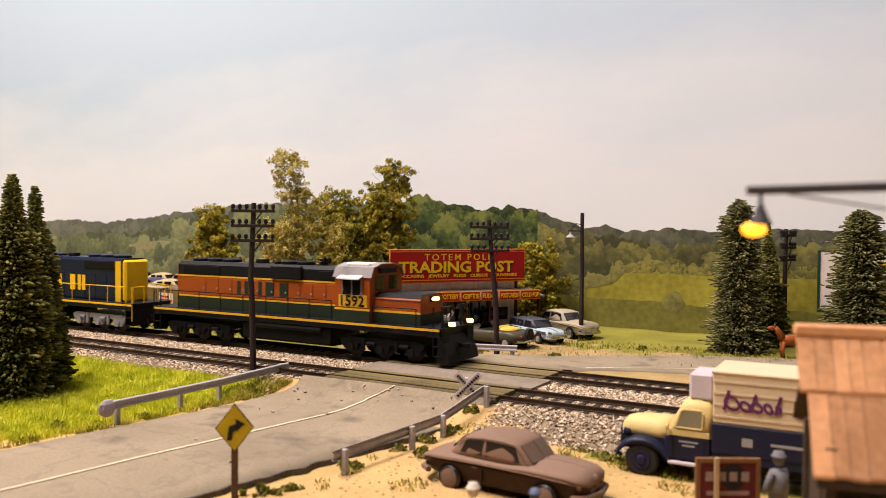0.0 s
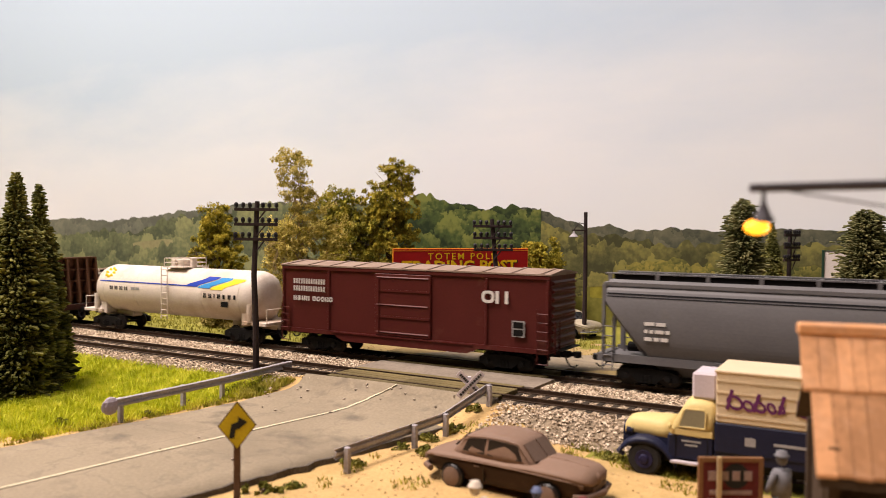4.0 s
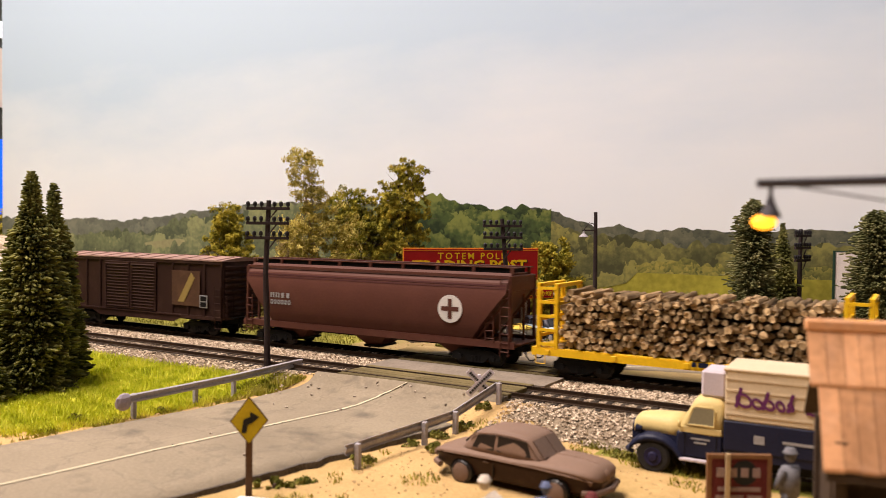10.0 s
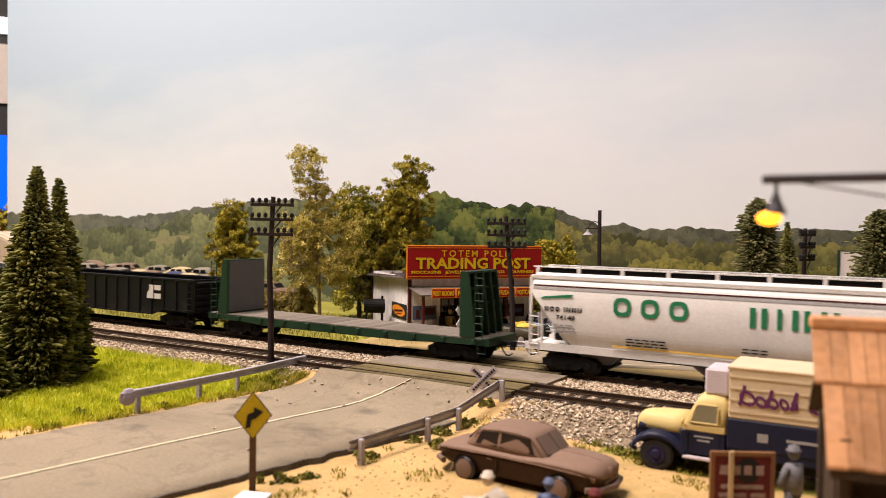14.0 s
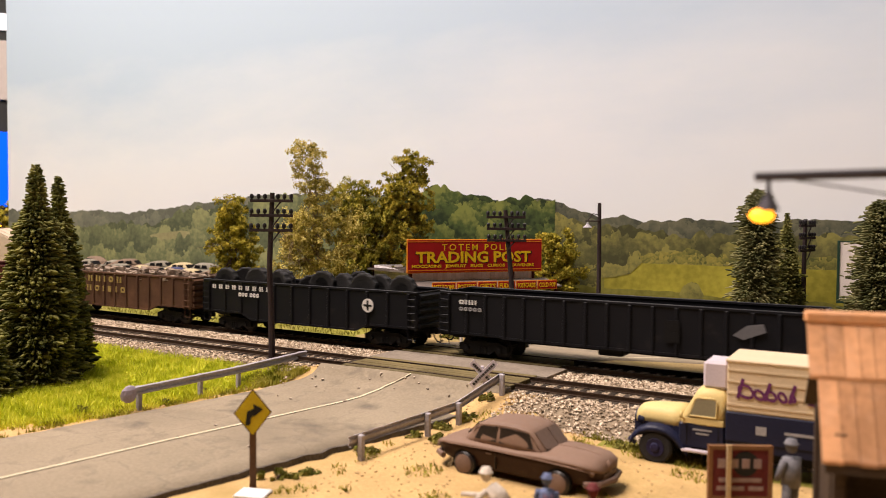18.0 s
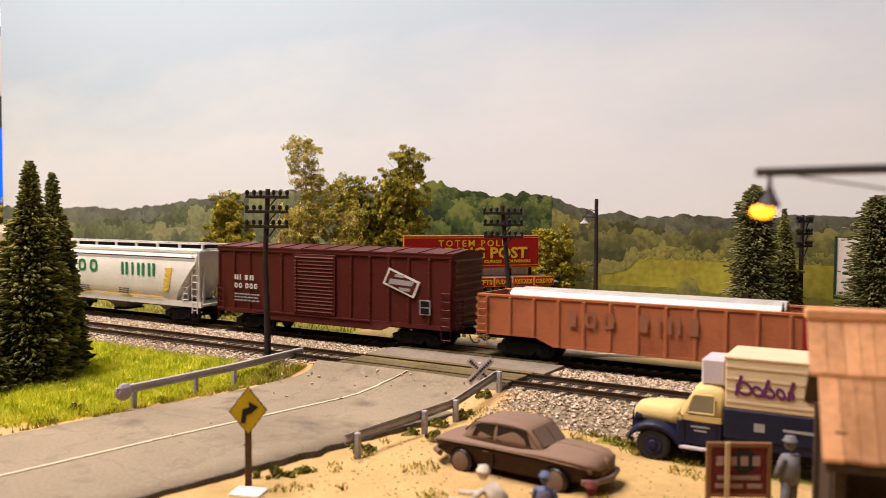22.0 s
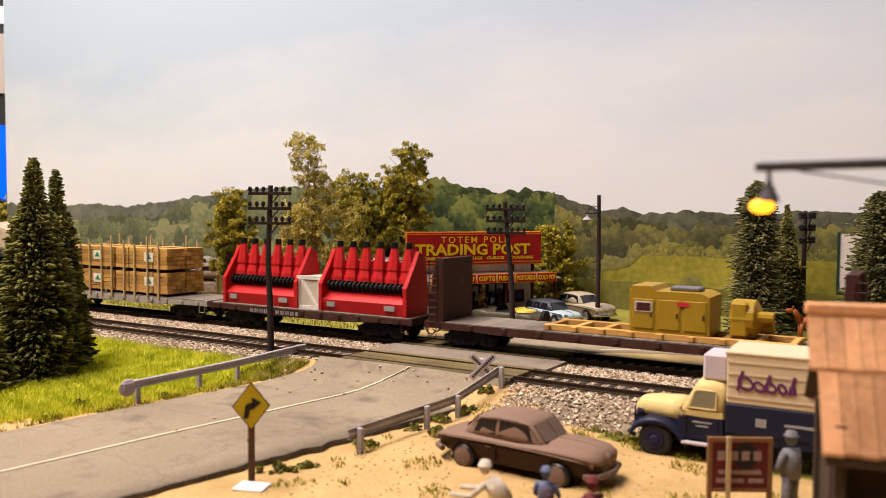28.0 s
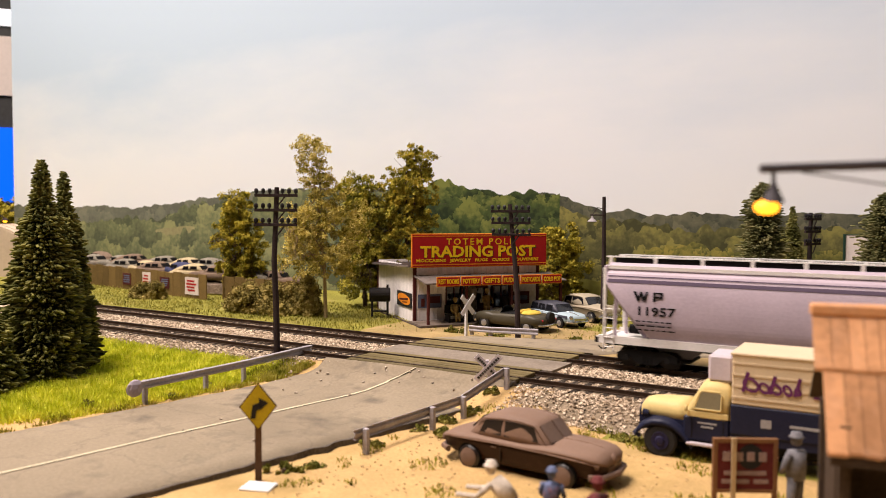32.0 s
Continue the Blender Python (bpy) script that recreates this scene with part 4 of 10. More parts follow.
def marks(car, spec, x, y, z, h, w, gap, stroke, material, name="lettering", lean=0.0, label=""):
    def laid(g, dx=0.0):
        g.v = [(a + x + dx + lean * c, y - 0.022 + b2, c + z) for a, b2, c in g.v]
        return g
    if name != "brand_mark":
        return part(name, laid(glyphs(spec, h, w, gap, stroke)[0]), material, car, label)
    first, u = None, 0.0
    for c in spec:
        if c == " ":
            u += w * 0.7
            continue
        g, wide = glyphs(c, h, w, gap, stroke)
        ob = part("brand_block", laid(g, u), material, first or car, label)
        first = first or ob
        u += wide + gap
    return first


def fine_print(car, x0, y, z0, rows, w, material, h=0.07, step=0.15, seed=1, name="fine_print"):
    """Rows of unreadable small print as short bars."""
    rng, g = random.Random(seed), Geo()
    for k in range(rows):
        x = x0
        while x < x0 + w - 0.1:
            d = rng.uniform(0.12, 0.4)
            g.box(x, min(x + d, x0 + w), y - 0.02, y, z0 - k * step, z0 - k * step + h)
            x += d + 0.07
    return part(name, g, material, car)


# ---- covered hoppers ----
def hopper(s, L, body, sill, label, roofs=None, stripes=(), bays=3, ribs=False, walk_dark="shade_black", soft_side=True):
    car = car_thing("covered_hopper", s, label, "hopper car")
    h = L / 2
    if not ribs:
        side = [(-0.55, 1.15), (-1.22, 1.20), (-1.46, 1.6), (-1.55, 2.2), (-1.56, 2.8), (-1.50, 3.4), (-1.38, 3.85), (-1.20, 4.15), (-0.75, 4.30)]
    else:
        side = [(-0.55, 1.15), (-1.30, 1.20), (-1.42, 1.30), (-1.42, 2.0), (-1.42, 2.8), (-1.42, 3.5), (-1.42, 4.0), (-1.36, 4.15), (-0.75, 4.30)]
    zs = [z for _, z in side]
    cheek = lambda z: -sum(float(np.interp(min(max(z + d, 1.2), 4.3), zs, [y for y, _ in side])) for d in (-0.28, -0.21, -0.14, -0.07, 0.0, 0.07, 0.14, 0.21, 0.28)) / 9
    reach = lambda z: h - 0.35 - (1.85 if not ribs else 0.9) * max(0.0, min(1.0, (3.45 - z) / (2.25 if not ribs else 1.2)))
    levels = sorted(set([1.15, 1.2, 3.45] + [1.2 + 3.1 * k / 22 for k in range(23)]))
    g = Geo().loft([[(-reach(z), -cheek(z), z), (reach(z), -cheek(z), z), (reach(z), cheek(z), z), (-reach(z), cheek(z), z)] for z in levels])
    part("body", g, body, car, smooth=False)
    part("end_sheet", Geo().box(-h + 0.2, -h + 0.36, -1.3, 1.3, 3.5, 4.2, 0.03), body, car)
    part("end_sheet", Geo().box(h - 0.36, h - 0.2, -1.3, 1.3, 3.5, 4.2, 0.03), body, car)
    for y in (-1.36, 1.28):
        part("side_sill", Geo().box(-h, h, y, y + 0.08, 0.98, 1.26).box(-h, h, y, y + 0.14, 1.24, 1.28).box(-h, h, y, y + 0.14, 0.96, 1.0), sill, car)
    part("end_platform", Geo().box(-h, -h + 2.0, -1.28, 1.28, 1.02, 1.12), sill, car)
    part("end_platform", Geo().box(h - 2.0, h, -1.28, 1.28, 1.02, 1.12), sill, car)
    part("centre_sill", Geo().box(-h, h, -0.25, 0.25, 0.72, 1.05), "truck", car)
    top = [(-1.2, 1.2), (-0.55, 0.5), (0.55, 0.5), (1.2, 1.2)]
    for k in range(bays):
        x = (k - (bays - 1) / 2) * (L - 6.4) / max(bays - 1, 1)
        a = [(x - 1.35, -1.15, 1.22), (x + 1.35, -1.15, 1.22), (x + 1.35, 1.15, 1.22), (x - 1.35, 1.15, 1.22)]
        b = [(x - 0.42, -0.6, 0.42), (x + 0.42, -0.6, 0.42), (x + 0.42, 0.6, 0.42), (x - 0.42, 0.6, 0.42)]
        # Pale cars get grey bays: the shade under the body is painted in.
        bay = part("discharge_bay", Geo().loft([a, b]), "hopper_grey" if body in ("white", "wp_grey") else body, car)
        part("outlet_gate", Geo().box(x - 0.5, x + 0.5, -0.75, 0.75, 0.32, 0.43, 0.02).tube([(x, -1.0, 0.37), (x, 1.0, 0.37)], 0.05, 6), "truck", bay)
    # roof: hatch trough, its recess shade painted near-black, and running boards on brackets
    part("hatch_trough", Geo().box(-h + 0.5, h - 0.5, -0.84, 0.84, 4.16, 4.515, 0.02), walk_dark, car, "roof hatch recess with its shade painted near-black")
    n = 8
    for y in (-0.86, 0.72):
        part("running_board", Geo().box(-h + 0.15, h - 0.15, y - 0.06, y + 0.22, 4.52, 4.57), roofs or body, car)
    for k in range(n + 1):
        x = -h + 0.35 + (L - 0.7) * k / n
        part("roof_bracket", shared("roof_bracket_" + (roofs or body), lambda: Geo().box(-0.075, 0.075, -0.93, -0.84, 4.16, 4.52).box(-0.075, 0.075, 0.84, 0.93, 4.16, 4.52).box(-0.04, 0.04, -0.9, 0.9, 4.515, 4.535), roofs or body), None, car, at=spot(x, 0, 0))
    part("roof_edge", Geo().box(-h + 0.3, h - 0.3, -1.27, -1.2, 4.06, 4.2).box(-h + 0.3, h - 0.3, 1.2, 1.27, 4.06, 4.2), roofs or body, car)
    for e in (-1, 1):
        for y in (-1.25, 1.25):
            part("corner_post", Geo().box(e * (h - 0.22) - 0.06, e * (h - 0.22) + 0.06, y - 0.06, y + 0.06, 1.0, 4.1), sill, car)
            part("ladder", ladder_geo(e * (h - 0.45), y * 1.12, 0.62, 4.2 if e > 0 else 2.6, 0.42, 9 if e > 0 else 5), sill, car)
            part("end_brace", Geo().tube([(e * (h - 0.25), y * 0.9, 3.4), (e * (h - 2.0), y * 0.9, 1.2)], 0.07, 6), body, car)
            if e > 0:
                part("grab_ladder", ladder_geo(e * (h - 1.2), y * 1.12, 1.2, 2.6, 0.4, 4), sill, car)
        part("slope_frame", Geo().box(e * (h - 0.5) - 0.05, e * (h - 0.5) + 0.05, -0.75, -0.65, 1.1, 3.5).box(e * (h - 0.5) - 0.05, e * (h - 0.5) + 0.05, 0.65, 0.75, 1.1, 3.5), body, car)
        part("crossover_step", Geo().box(e * (h + 0.05) - 0.15, e * (h + 0.05) + 0.15, -1.1, 1.1, 1.14, 1.18), sill, car)
    part("brake_wheel", Geo().lathe([(0.26, -0.02), (0.30, 0.0), (0.26, 0.02)], 14, "x", (-h + 0.1, 0.5, 2.4)), sill, car)
    part("brake_cylinder", Geo().disc((-h + 1.2, 0.0, 1.45), "x", 0.2, 0.6, 10), "truck", car)
    if ribs:
        m = 13
        for k in range(m):
            x = -h + 1.4 + (L - 2.8) * k / (m - 1)
            for y in (-1.52, 1.42):
                part("side_post", shared("hopper_post_" + body, lambda: Geo().box(-0.07, 0.07, 0.0, 0.1, 1.26, 4.05, 0.03), body), None, car, at=spot(x, y, 0))
    for z0, z1, m in stripes:
        yy = -1.2 - 0.27 * (4.15 - (z0 + z1) / 2) / 0.75 if z1 > 3.8 else -1.57
        g = Geo()
        lo = next_y(side, z0) - 0.012
        hi = next_y(side, z1) - 0.012
        g.add([(-h + 0.4, lo, z0), (h - 0.4, lo, z0), (h - 0.4, hi, z1), (-h + 0.4, hi, z1)], [(0, 1, 2, 3)])
        part("stripe", g, m, car)
    wheel_trucks(car, h - 2.0)
    couplers(car, h + 0.05)
    return car


def next_y(side, z):
    """The y of the near side at a height."""
    pts = sorted((b, a) for a, b in side if b >= 1.2)
    return float(np.interp(z, [p[0] for p in pts], [p[1] for p in pts]))


# ---- boxcars ----
def boxcar(s, L, body, roof, label, doors=((-1.55, 1.55),), posts=8, top=4.36, door_mat=None, lines=14, plate_ladders=True):
    car = car_thing("boxcar", s, label, "boxcar")
    h = L / 2
    part("body", Geo().box(-h, h, -1.42, 1.42, 1.02, top, 0.03), body, car)
    part("roof", Geo().prism([(-1.52, top - 0.02), (1.52, top - 0.02), (1.52, top + 0.05), (0, top + 0.22), (-1.52, top + 0.05)], "x", -h - 0.03, h + 0.03), roof, car)
    for k in range(11):
        x = -h + 0.4 + (L - 0.8) * k / 10
        part("roof_seam", shared("roof_seam_%s_%.2f" % (roof, top), lambda: Geo().prism([(-1.52, top + 0.05), (0, top + 0.22), (1.52, top + 0.05), (1.52, top + 0.09), (0, top + 0.26), (-1.52, top + 0.09)], "x", -0.05, 0.05), roof), None, car, at=spot(x, 0, 0))
    for y in (-1.5, 1.42):
        part("eave_rail", Geo().box(-h, h, y, y + 0.08, top - 0.2, top - 0.02, 0.02), body, car)
        part("side_sill", Geo().box(-h + 0.05, h - 0.05, y, y + 0.08, 0.98, 1.18).prism([(-h + 3.4, 0.98), (-h + 4.0, 0.72), (h - 4.0, 0.72), (h - 3.4, 0.98)], "y", y, y + 0.08), body, car)
    for x0, x1 in doors:
        for y in (-1.535, 1.42):
            d = part("door", Geo().box(x0, x1, y, y + 0.115, 1.2, top - 0.22, 0.02), door_mat or body, car)
            n = lines
            for k in range(n):
                z = 1.35 + (top - 1.75) * k / (n - 1)
                part("door_rib", shared("door_rib_%s_%.2f" % (door_mat or body, x1 - x0), lambda: Geo().prism([(0, -0.05), (-0.05, 0), (0, 0.05)], "x", 0.12, x1 - x0 - 0.12), door_mat or body), None, d, at=spot(x0, y if y < 0 else y + 0.165, z))
            part("door_rod", Geo().tube([(x0 + 0.25, y - 0.06, 1.25), (x0 + 0.25, y - 0.06, top - 0.4)], 0.03, 5), door_mat or body, d)
        part("door_track", Geo().box(x0 - 2.6, x1 + 2.2, -1.56, -1.44, 1.1, 1.16), body, car)
    half = [x for x in np.linspace(-h + 0.12, h - 0.12, 2 * posts) if all(x < a - 0.2 or x > b + 0.2 for a, b in doors)]
    for x in half:
        for y in (-1.51, 1.42):
            part("side_post", shared("box_post_%s_%.2f" % (body, top), lambda: Geo().box(-0.07, 0.07, 0.0, 0.09, 1.15, top - 0.2, 0.03), body), None, car, at=spot(x, y, 0))
    for e in (-1, 1):
        for k in range(9):
            z = 1.25 + (top - 1.6) * k / 8
            part("end_corrugation", shared("end_corr_" + body, lambda: Geo().prism([(0, -0.12), (0.09, -0.04), (0.09, 0.04), (0, 0.12)], "y", -1.3, 1.3), body), None, car, at=spot(e * h, 0, z, 0, 0, 0 if e > 0 else 180))
        for y in (-1.56, 1.56):
            part("ladder", ladder_geo(e * (h - 0.32), y, 1.0, 2.9 if e > 0 else 2.4, 0.5, 5 if e > 0 else 4), body, car)
            part("stirrup", stirrup_geo(e * (h - 0.32), y * 0.97, 0.55, 1.02, 0.5), body, car)
        part("end_ladder", ladder_geo(e * (h + 0.16), -1.05, 1.0, 2.4, 0.5, 4, axis="y"), body, car)
        part("crossover_step", Geo().box(e * (h + 0.25) - 0.15, e * (h + 0.25) + 0.15, -1.1, 1.1, 1.12, 1.16), "truck", car)
    part("brake_wheel", Geo().lathe([(0.26, -0.02), (0.30, 0.0), (0.26, 0.02)], 14, "x", (-h - 0.2, 0.6, 2.2)), "truck", car)
    part("centre_sill", Geo().box(-h, h, -0.25, 0.25, 0.72, 1.05).box(-1.2, -0.2, -0.9, 0.3, 0.6, 0.95, 0.08), "truck", car)
    part("data_plate", Geo().box(h - 1.75, h - 1.15, -1.55, -1.5, 1.65, 2.35), "mark_grey", car)
    part("data_window", Geo().box(h - 1.69, h - 1.21, -1.56, -1.545, 1.70, 1.97).box(h - 1.69, h - 1.21, -1.56, -1.545, 2.03, 2.30), "shade_black", car)
    wheel_trucks(car, h - 2.3)
    couplers(car, h + 0.25)
    return car


# ---- tank cars ----
def tank(s, L, r, zc, shell, frame_mat, label, walkway=False, frame_half=None, dome="platform"):
    car = car_thing("tank_car", s, label, "tank car")
    h = L / 2
    fh = frame_half or h + 0.75
    prof = [(0.05, -h), (r * 0.45, -h + 0.06), (r * 0.75, -h + 0.2), (r * 0.93, -h + 0.45), (r, -h + 0.8)] + [(r, x) for x in np.linspace(-h + 1.5, h - 1.5, 7)] + [(r, h - 0.8), (r * 0.93, h - 0.45), (r * 0.75, h - 0.2), (r * 0.45, h - 0.06), (0.05, h)]
    part("tank_shell", Geo().lathe(prof, 32, "x", (0, 0, zc)), shell, car, smooth=True)
    for x in np.linspace(-h + 1.2, h - 1.2, 5):
        part("weld_band", Geo().lathe([(r, -0.04), (r + 0.012, -0.03), (r + 0.012, 0.03), (r, 0.04)], 32, "x", (x, 0, zc)), shell, car, smooth=True)
    if dome == "platform":
        part("manway", Geo().lathe([(0.42, 0), (0.42, 0.45), (0.5, 0.46), (0.5, 0.58), (0.1, 0.66)], 14, "z", (0, 0, zc + r - 0.1)), shell, car)
        part("platform", Geo().box(-0.85, 0.85, -0.9, 0.9, zc + r + 0.02, zc + r + 0.08), frame_mat, car)
        g = Geo()
        for x in (-0.8, 0.8):
            for y in (-0.85, 0.85):
                g.tube([(x, y, zc + r), (x, y, zc + r + 0.55)], 0.025, 5)
        for z in (0.3, 0.55):
            g.tube([(-0.8, -0.85, zc + r + z), (0.8, -0.85, zc + r + z), (0.8, 0.85, zc + r + z), (-0.8, 0.85, zc + r + z), (-0.8, -0.85, zc + r + z)], 0.022, 5)
        part("platform_rail", g, frame_mat, car)
        part("valve_box", Geo().box(-0.9, -0.55, -0.3, 0.3, zc + r, zc + r + 0.5, 0.05).box(0.55, 0.8, -0.2, 0.2, zc + r, zc + r + 0.6, 0.05), frame_mat, car)
        for y in (-1, 1):
            part("side_ladder", ladder_geo(0, y * (r + 0.12), 1.0, zc + r + 0.1, 0.5, 9), frame_mat, car)
        for x in (-h + 0.9, h - 0.9):
            part("saddle", Geo().box(x - 0.28, x + 0.28, -1.15, 1.15, 0.95, zc - 0.35, 0.04), frame_mat, car)
    else:
        part("dome", Geo().lathe([(0.62, -0.2), (0.62, 0.48), (0.66, 0.5), (0.6, 0.62), (0.3, 0.70), (0.3, 0.84), (0.06, 0.86)], 18, "z", (0, 0, zc + r - 0.05)), shell, car, smooth=False)
        part("dome_walk", Geo().box(-0.55, 0.75, -r - 0.12, -r * 0.62, zc + 0.62, zc + 0.68), frame_mat, car)
        part("side_ladder", ladder_geo(0, -r - 0.1, 1.1, zc + 0.65, 0.42, 5), frame_mat, car)
        part("handrail", Geo().tube([(-h + 0.3, -r - 0.07, zc + 0.1), (h - 0.3, -r - 0.07, zc + 0.1)], 0.028, 5), frame_mat, car)
        part("handrail", Geo().tube([(-h + 0.3, r + 0.07, zc + 0.1), (h - 0.3, r + 0.07, zc + 0.1)], 0.028, 5), frame_mat, car)
        for x in (-h + 1.1, h - 1.1):
            part("tank_strap", Geo().lathe([(r, -0.06), (r + 0.03, -0.05), (r + 0.03, 0.05), (r, 0.06)], 28, "x", (x, 0, zc)), frame_mat, car)
            part("saddle", Geo().box(x - 0.3, x + 0.3, -0.95, 0.95, 0.95, zc - 0.55, 0.04), frame_mat, car)
    if walkway:
        part("walkway", Geo().box(-fh, fh, -1.4, -0.95, 1.08, 1.14).box(-fh, fh, 0.95, 1.4, 1.08, 1.14), frame_mat, car)
        part("underframe", Geo().box(-fh, fh, -0.3, 0.3, 0.72, 1.1).box(-fh, -fh + 0.2, -1.4, 1.4, 0.85, 1.14).box(fh - 0.2, fh, -1.4, 1.4, 0.85, 1.14), frame_mat, car)
        part("side_channel", Geo().box(-fh, fh, -1.42, -1.37, 0.94, 1.14).box(-fh, fh, 1.37, 1.42, 0.94, 1.14), frame_mat, car)
    else:
        for e in (-1, 1):
            part("stub_sill", Geo().box(min(e * fh, e * (h - 2.6)), max(e * fh, e * (h - 2.6)), -0.35, 0.35, 0.75, 1.1, 0.03), frame_mat, car)
            part("end_platform", Geo().box(min(e * fh, e * (h - 0.9)), max(e * fh, e * (h - 0.9)), -1.3, 1.3, 1.02, 1.2, 0.02), frame_mat, car)
            part("corner_stand", Geo().disc((e * (h - 0.45), -1.25, 1.65), "z", 0.17, 0.95, 10), frame_mat, car)
            part("end_rail", Geo().tube([(e * (fh - 0.05), -1.2, 1.1), (e * (fh - 0.05), -1.2, 1.9), (e * (fh - 0.05), 1.2, 1.9), (e * (fh - 0.05), 1.2, 1.1)], 0.03, 5), frame_mat, car)
    wheel_trucks(car, fh - 1.9)
    couplers(car, fh)
    return car


# ---- gondolas and flats ----
def gondola(s, L, body, label, top=2.75, posts=13, belly=True, inside="shade_black", end_ribs=True):
    car = car_thing("gondola", s, label, "gondola car")
    h = L / 2
    low = 0.72 if belly else 0.98
    prof = [(-h, 1.05), (-h + 2.9, 1.05), (-h + 3.7, low), (h - 3.7, low), (h - 2.9, 1.05), (h, 1.05), (h, top), (-h, top)]
    for y in (-1.46, 1.38):
        part("side", Geo().prism(prof, "y", y, y + 0.08), body, car)
        part("top_rail", Geo().box(-h, h, y - 0.05, y + 0.13, top - 0.02, top + 0.1, 0.02), body, car)
        part("side_sill", Geo().prism([(-h, 1.05), (-h + 2.9, 1.05), (-h + 3.7, low), (h - 3.7, low), (h - 2.9, 1.05), (h, 1.05), (h, 1.15), (h - 2.85, 1.15), (h - 3.65, low + 0.1), (-h + 3.65, low + 0.1), (-h + 2.85, 1.15), (-h, 1.15)], "y", y - 0.04, y + 0.12), body, car)
        for k in range(posts):
            x = -h + 0.5 + (L - 1.0) * k / (posts - 1)
            z0 = 1.05 if abs(x) > h - 3.2 else low
            part("side_post", shared("gon_post_%s_%.2f_%.2f" % (body, z0, top), lambda: Geo().box(-0.07, 0.07, 0.0, 0.09, z0, top, 0.025), body), None, car, at=spot(x, y - 0.085 if y < 0 else y + 0.08, 0))
    # the shade inside the car is put into the floor colour
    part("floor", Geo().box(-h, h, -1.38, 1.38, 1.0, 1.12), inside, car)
    for e in (-1, 1):
        x = e * (h - 0.04)
        part("end", Geo().box(x - 0.05, x + 0.05, -1.4, 1.4, 1.0, top + 0.08), body, car)
        if end_ribs:
            for k in range(5):
                part("end_corrugation", shared("gon_corr_" + body, lambda: Geo().prism([(0, -0.15), (0.12, -0.05), (0.12, 0.05), (0, 0.15)], "y", -1.38, 1.38), body), None, car, at=spot(e * h, 0, 1.2 + k * (top - 1.35) / 4, 0, 0, 0 if e > 0 else 180))
        for y in (-1.56, 1.56):
            part("ladder", ladder_geo(e * (h - 0.3), y, 1.0, top - 0.1, 0.45, 5), body, car)
            part("stirrup", stirrup_geo(e * (h - 0.3), y * 0.96, 0.55, 1.05, 0.45), body, car)
    part("centre_sill", Geo().box(-h, h, -0.25, 0.25, 0.70, 1.02).box(-0.6, 0.5, -0.9, 0.2, 0.62, 0.95, 0.06), "truck", car)
    wheel_trucks(car, h - 2.1)
    couplers(car, h + 0.2)
    return car


def flatcar(s, L, body, label, bulk=None, belly=0.5, deck="deck_wood", bulk_top=4.2, bulk_in=(0.9, 0.9), pockets=11, name="flat_car", cat="flat car"):
    car = car_thing(name, s, label, cat)
    h = L / 2
    prof = [(-h, 1.14), (h, 1.14), (h, 0.88), (h - 2.6, 0.84), (h - 4.2, 1.14 - belly), (-h + 4.2, 1.14 - belly), (-h + 2.6, 0.84), (-h, 0.88)]
    for y in (-1.42, 1.34):
        part("side_sill", Geo().prism(prof, "y", y, y + 0.08), body, car)
        for k in range(pockets):
            x = -h + 0.7 + (L - 1.4) * k / (pockets - 1)
            part("stake_pocket", shared("pocket_" + body, lambda: Geo().box(-0.11, 0.11, -0.09, 0.0, 0.9, 1.12, 0.02), body), None, car, at=spot(x, y, 0) if y < 0 else spot(x, y + 0.17, 0))
    n = int(L / 0.45)
    for k in range(n):
        x = -h + 0.1 + (L - 0.2) * (k + 0.5) / n
        part("deck_board", shared("deck_board_" + deck, lambda: Geo().box(-0.215, 0.215, -1.4, 1.4, 1.1, 1.2, 0.012), deck), None, car, at=spot(x, 0, 0))
    part("end_sill", Geo().box(-h - 0.05, -h + 0.1, -1.42, 1.42, 0.85, 1.2), body, car)
    part("end_sill", Geo().box(h - 0.1, h + 0.05, -1.42, 1.42, 0.85, 1.2), body, car)
    part("centre_sill", Geo().box(-h, h, -0.3, 0.3, 0.68, 1.08), "truck", car)
    for e in (-1, 1):
        part("stirrup", stirrup_geo(e * (h - 0.35), -1.4, 0.5, 0.95, 0.42), body, car)
        part("stirrup", stirrup_geo(e * (h - 0.35), 1.4, 0.5, 0.95, 0.42), body, car)
        if bulk:
            x0 = e * (h - bulk_in[e > 0])
            b = part("bulkhead", Geo().box(x0 - 0.06, x0 + 0.06, -1.4, 1.4, 1.2, bulk_top, 0.02), bulk, car)
            if bulk in ("car_green", "rust_brown") and x0 < 0:
                part("bulkhead_liner", Geo().box(x0 + 0.06, x0 + 0.09, -1.34, 1.34, 1.3, bulk_top - 0.06), "hopper_grey", b, "dull grey liner board")
            for y in (-1.38, -0.7, 0.0, 0.7, 1.38):
                part("upright", Geo().prism([(x0 + e * 0.05, 1.2), (x0 + e * 0.75, 1.2), (x0 + e * 0.75, 1.6), (x0 + e * 0.38, bulk_top), (x0 + e * 0.05, bulk_top)], "y", y - 0.05, y + 0.05), bulk, b)
            for z in (1.9, 2.65, 3.4, bulk_top - 0.06):
                part("cross_bar", Geo().box(min(x0, x0 + e * 0.36), max(x0, x0 + e * 0.36), -1.38, 1.38, z - 0.05, z + 0.05), bulk, b)
            part("ladder", ladder_geo(e * (h - 0.45), -1.5, 1.0, bulk_top - 0.1, 0.4, 9), bulk, car)
    wheel_trucks(car, h - 2.1)
    couplers(car, h + 0.15)
    return car

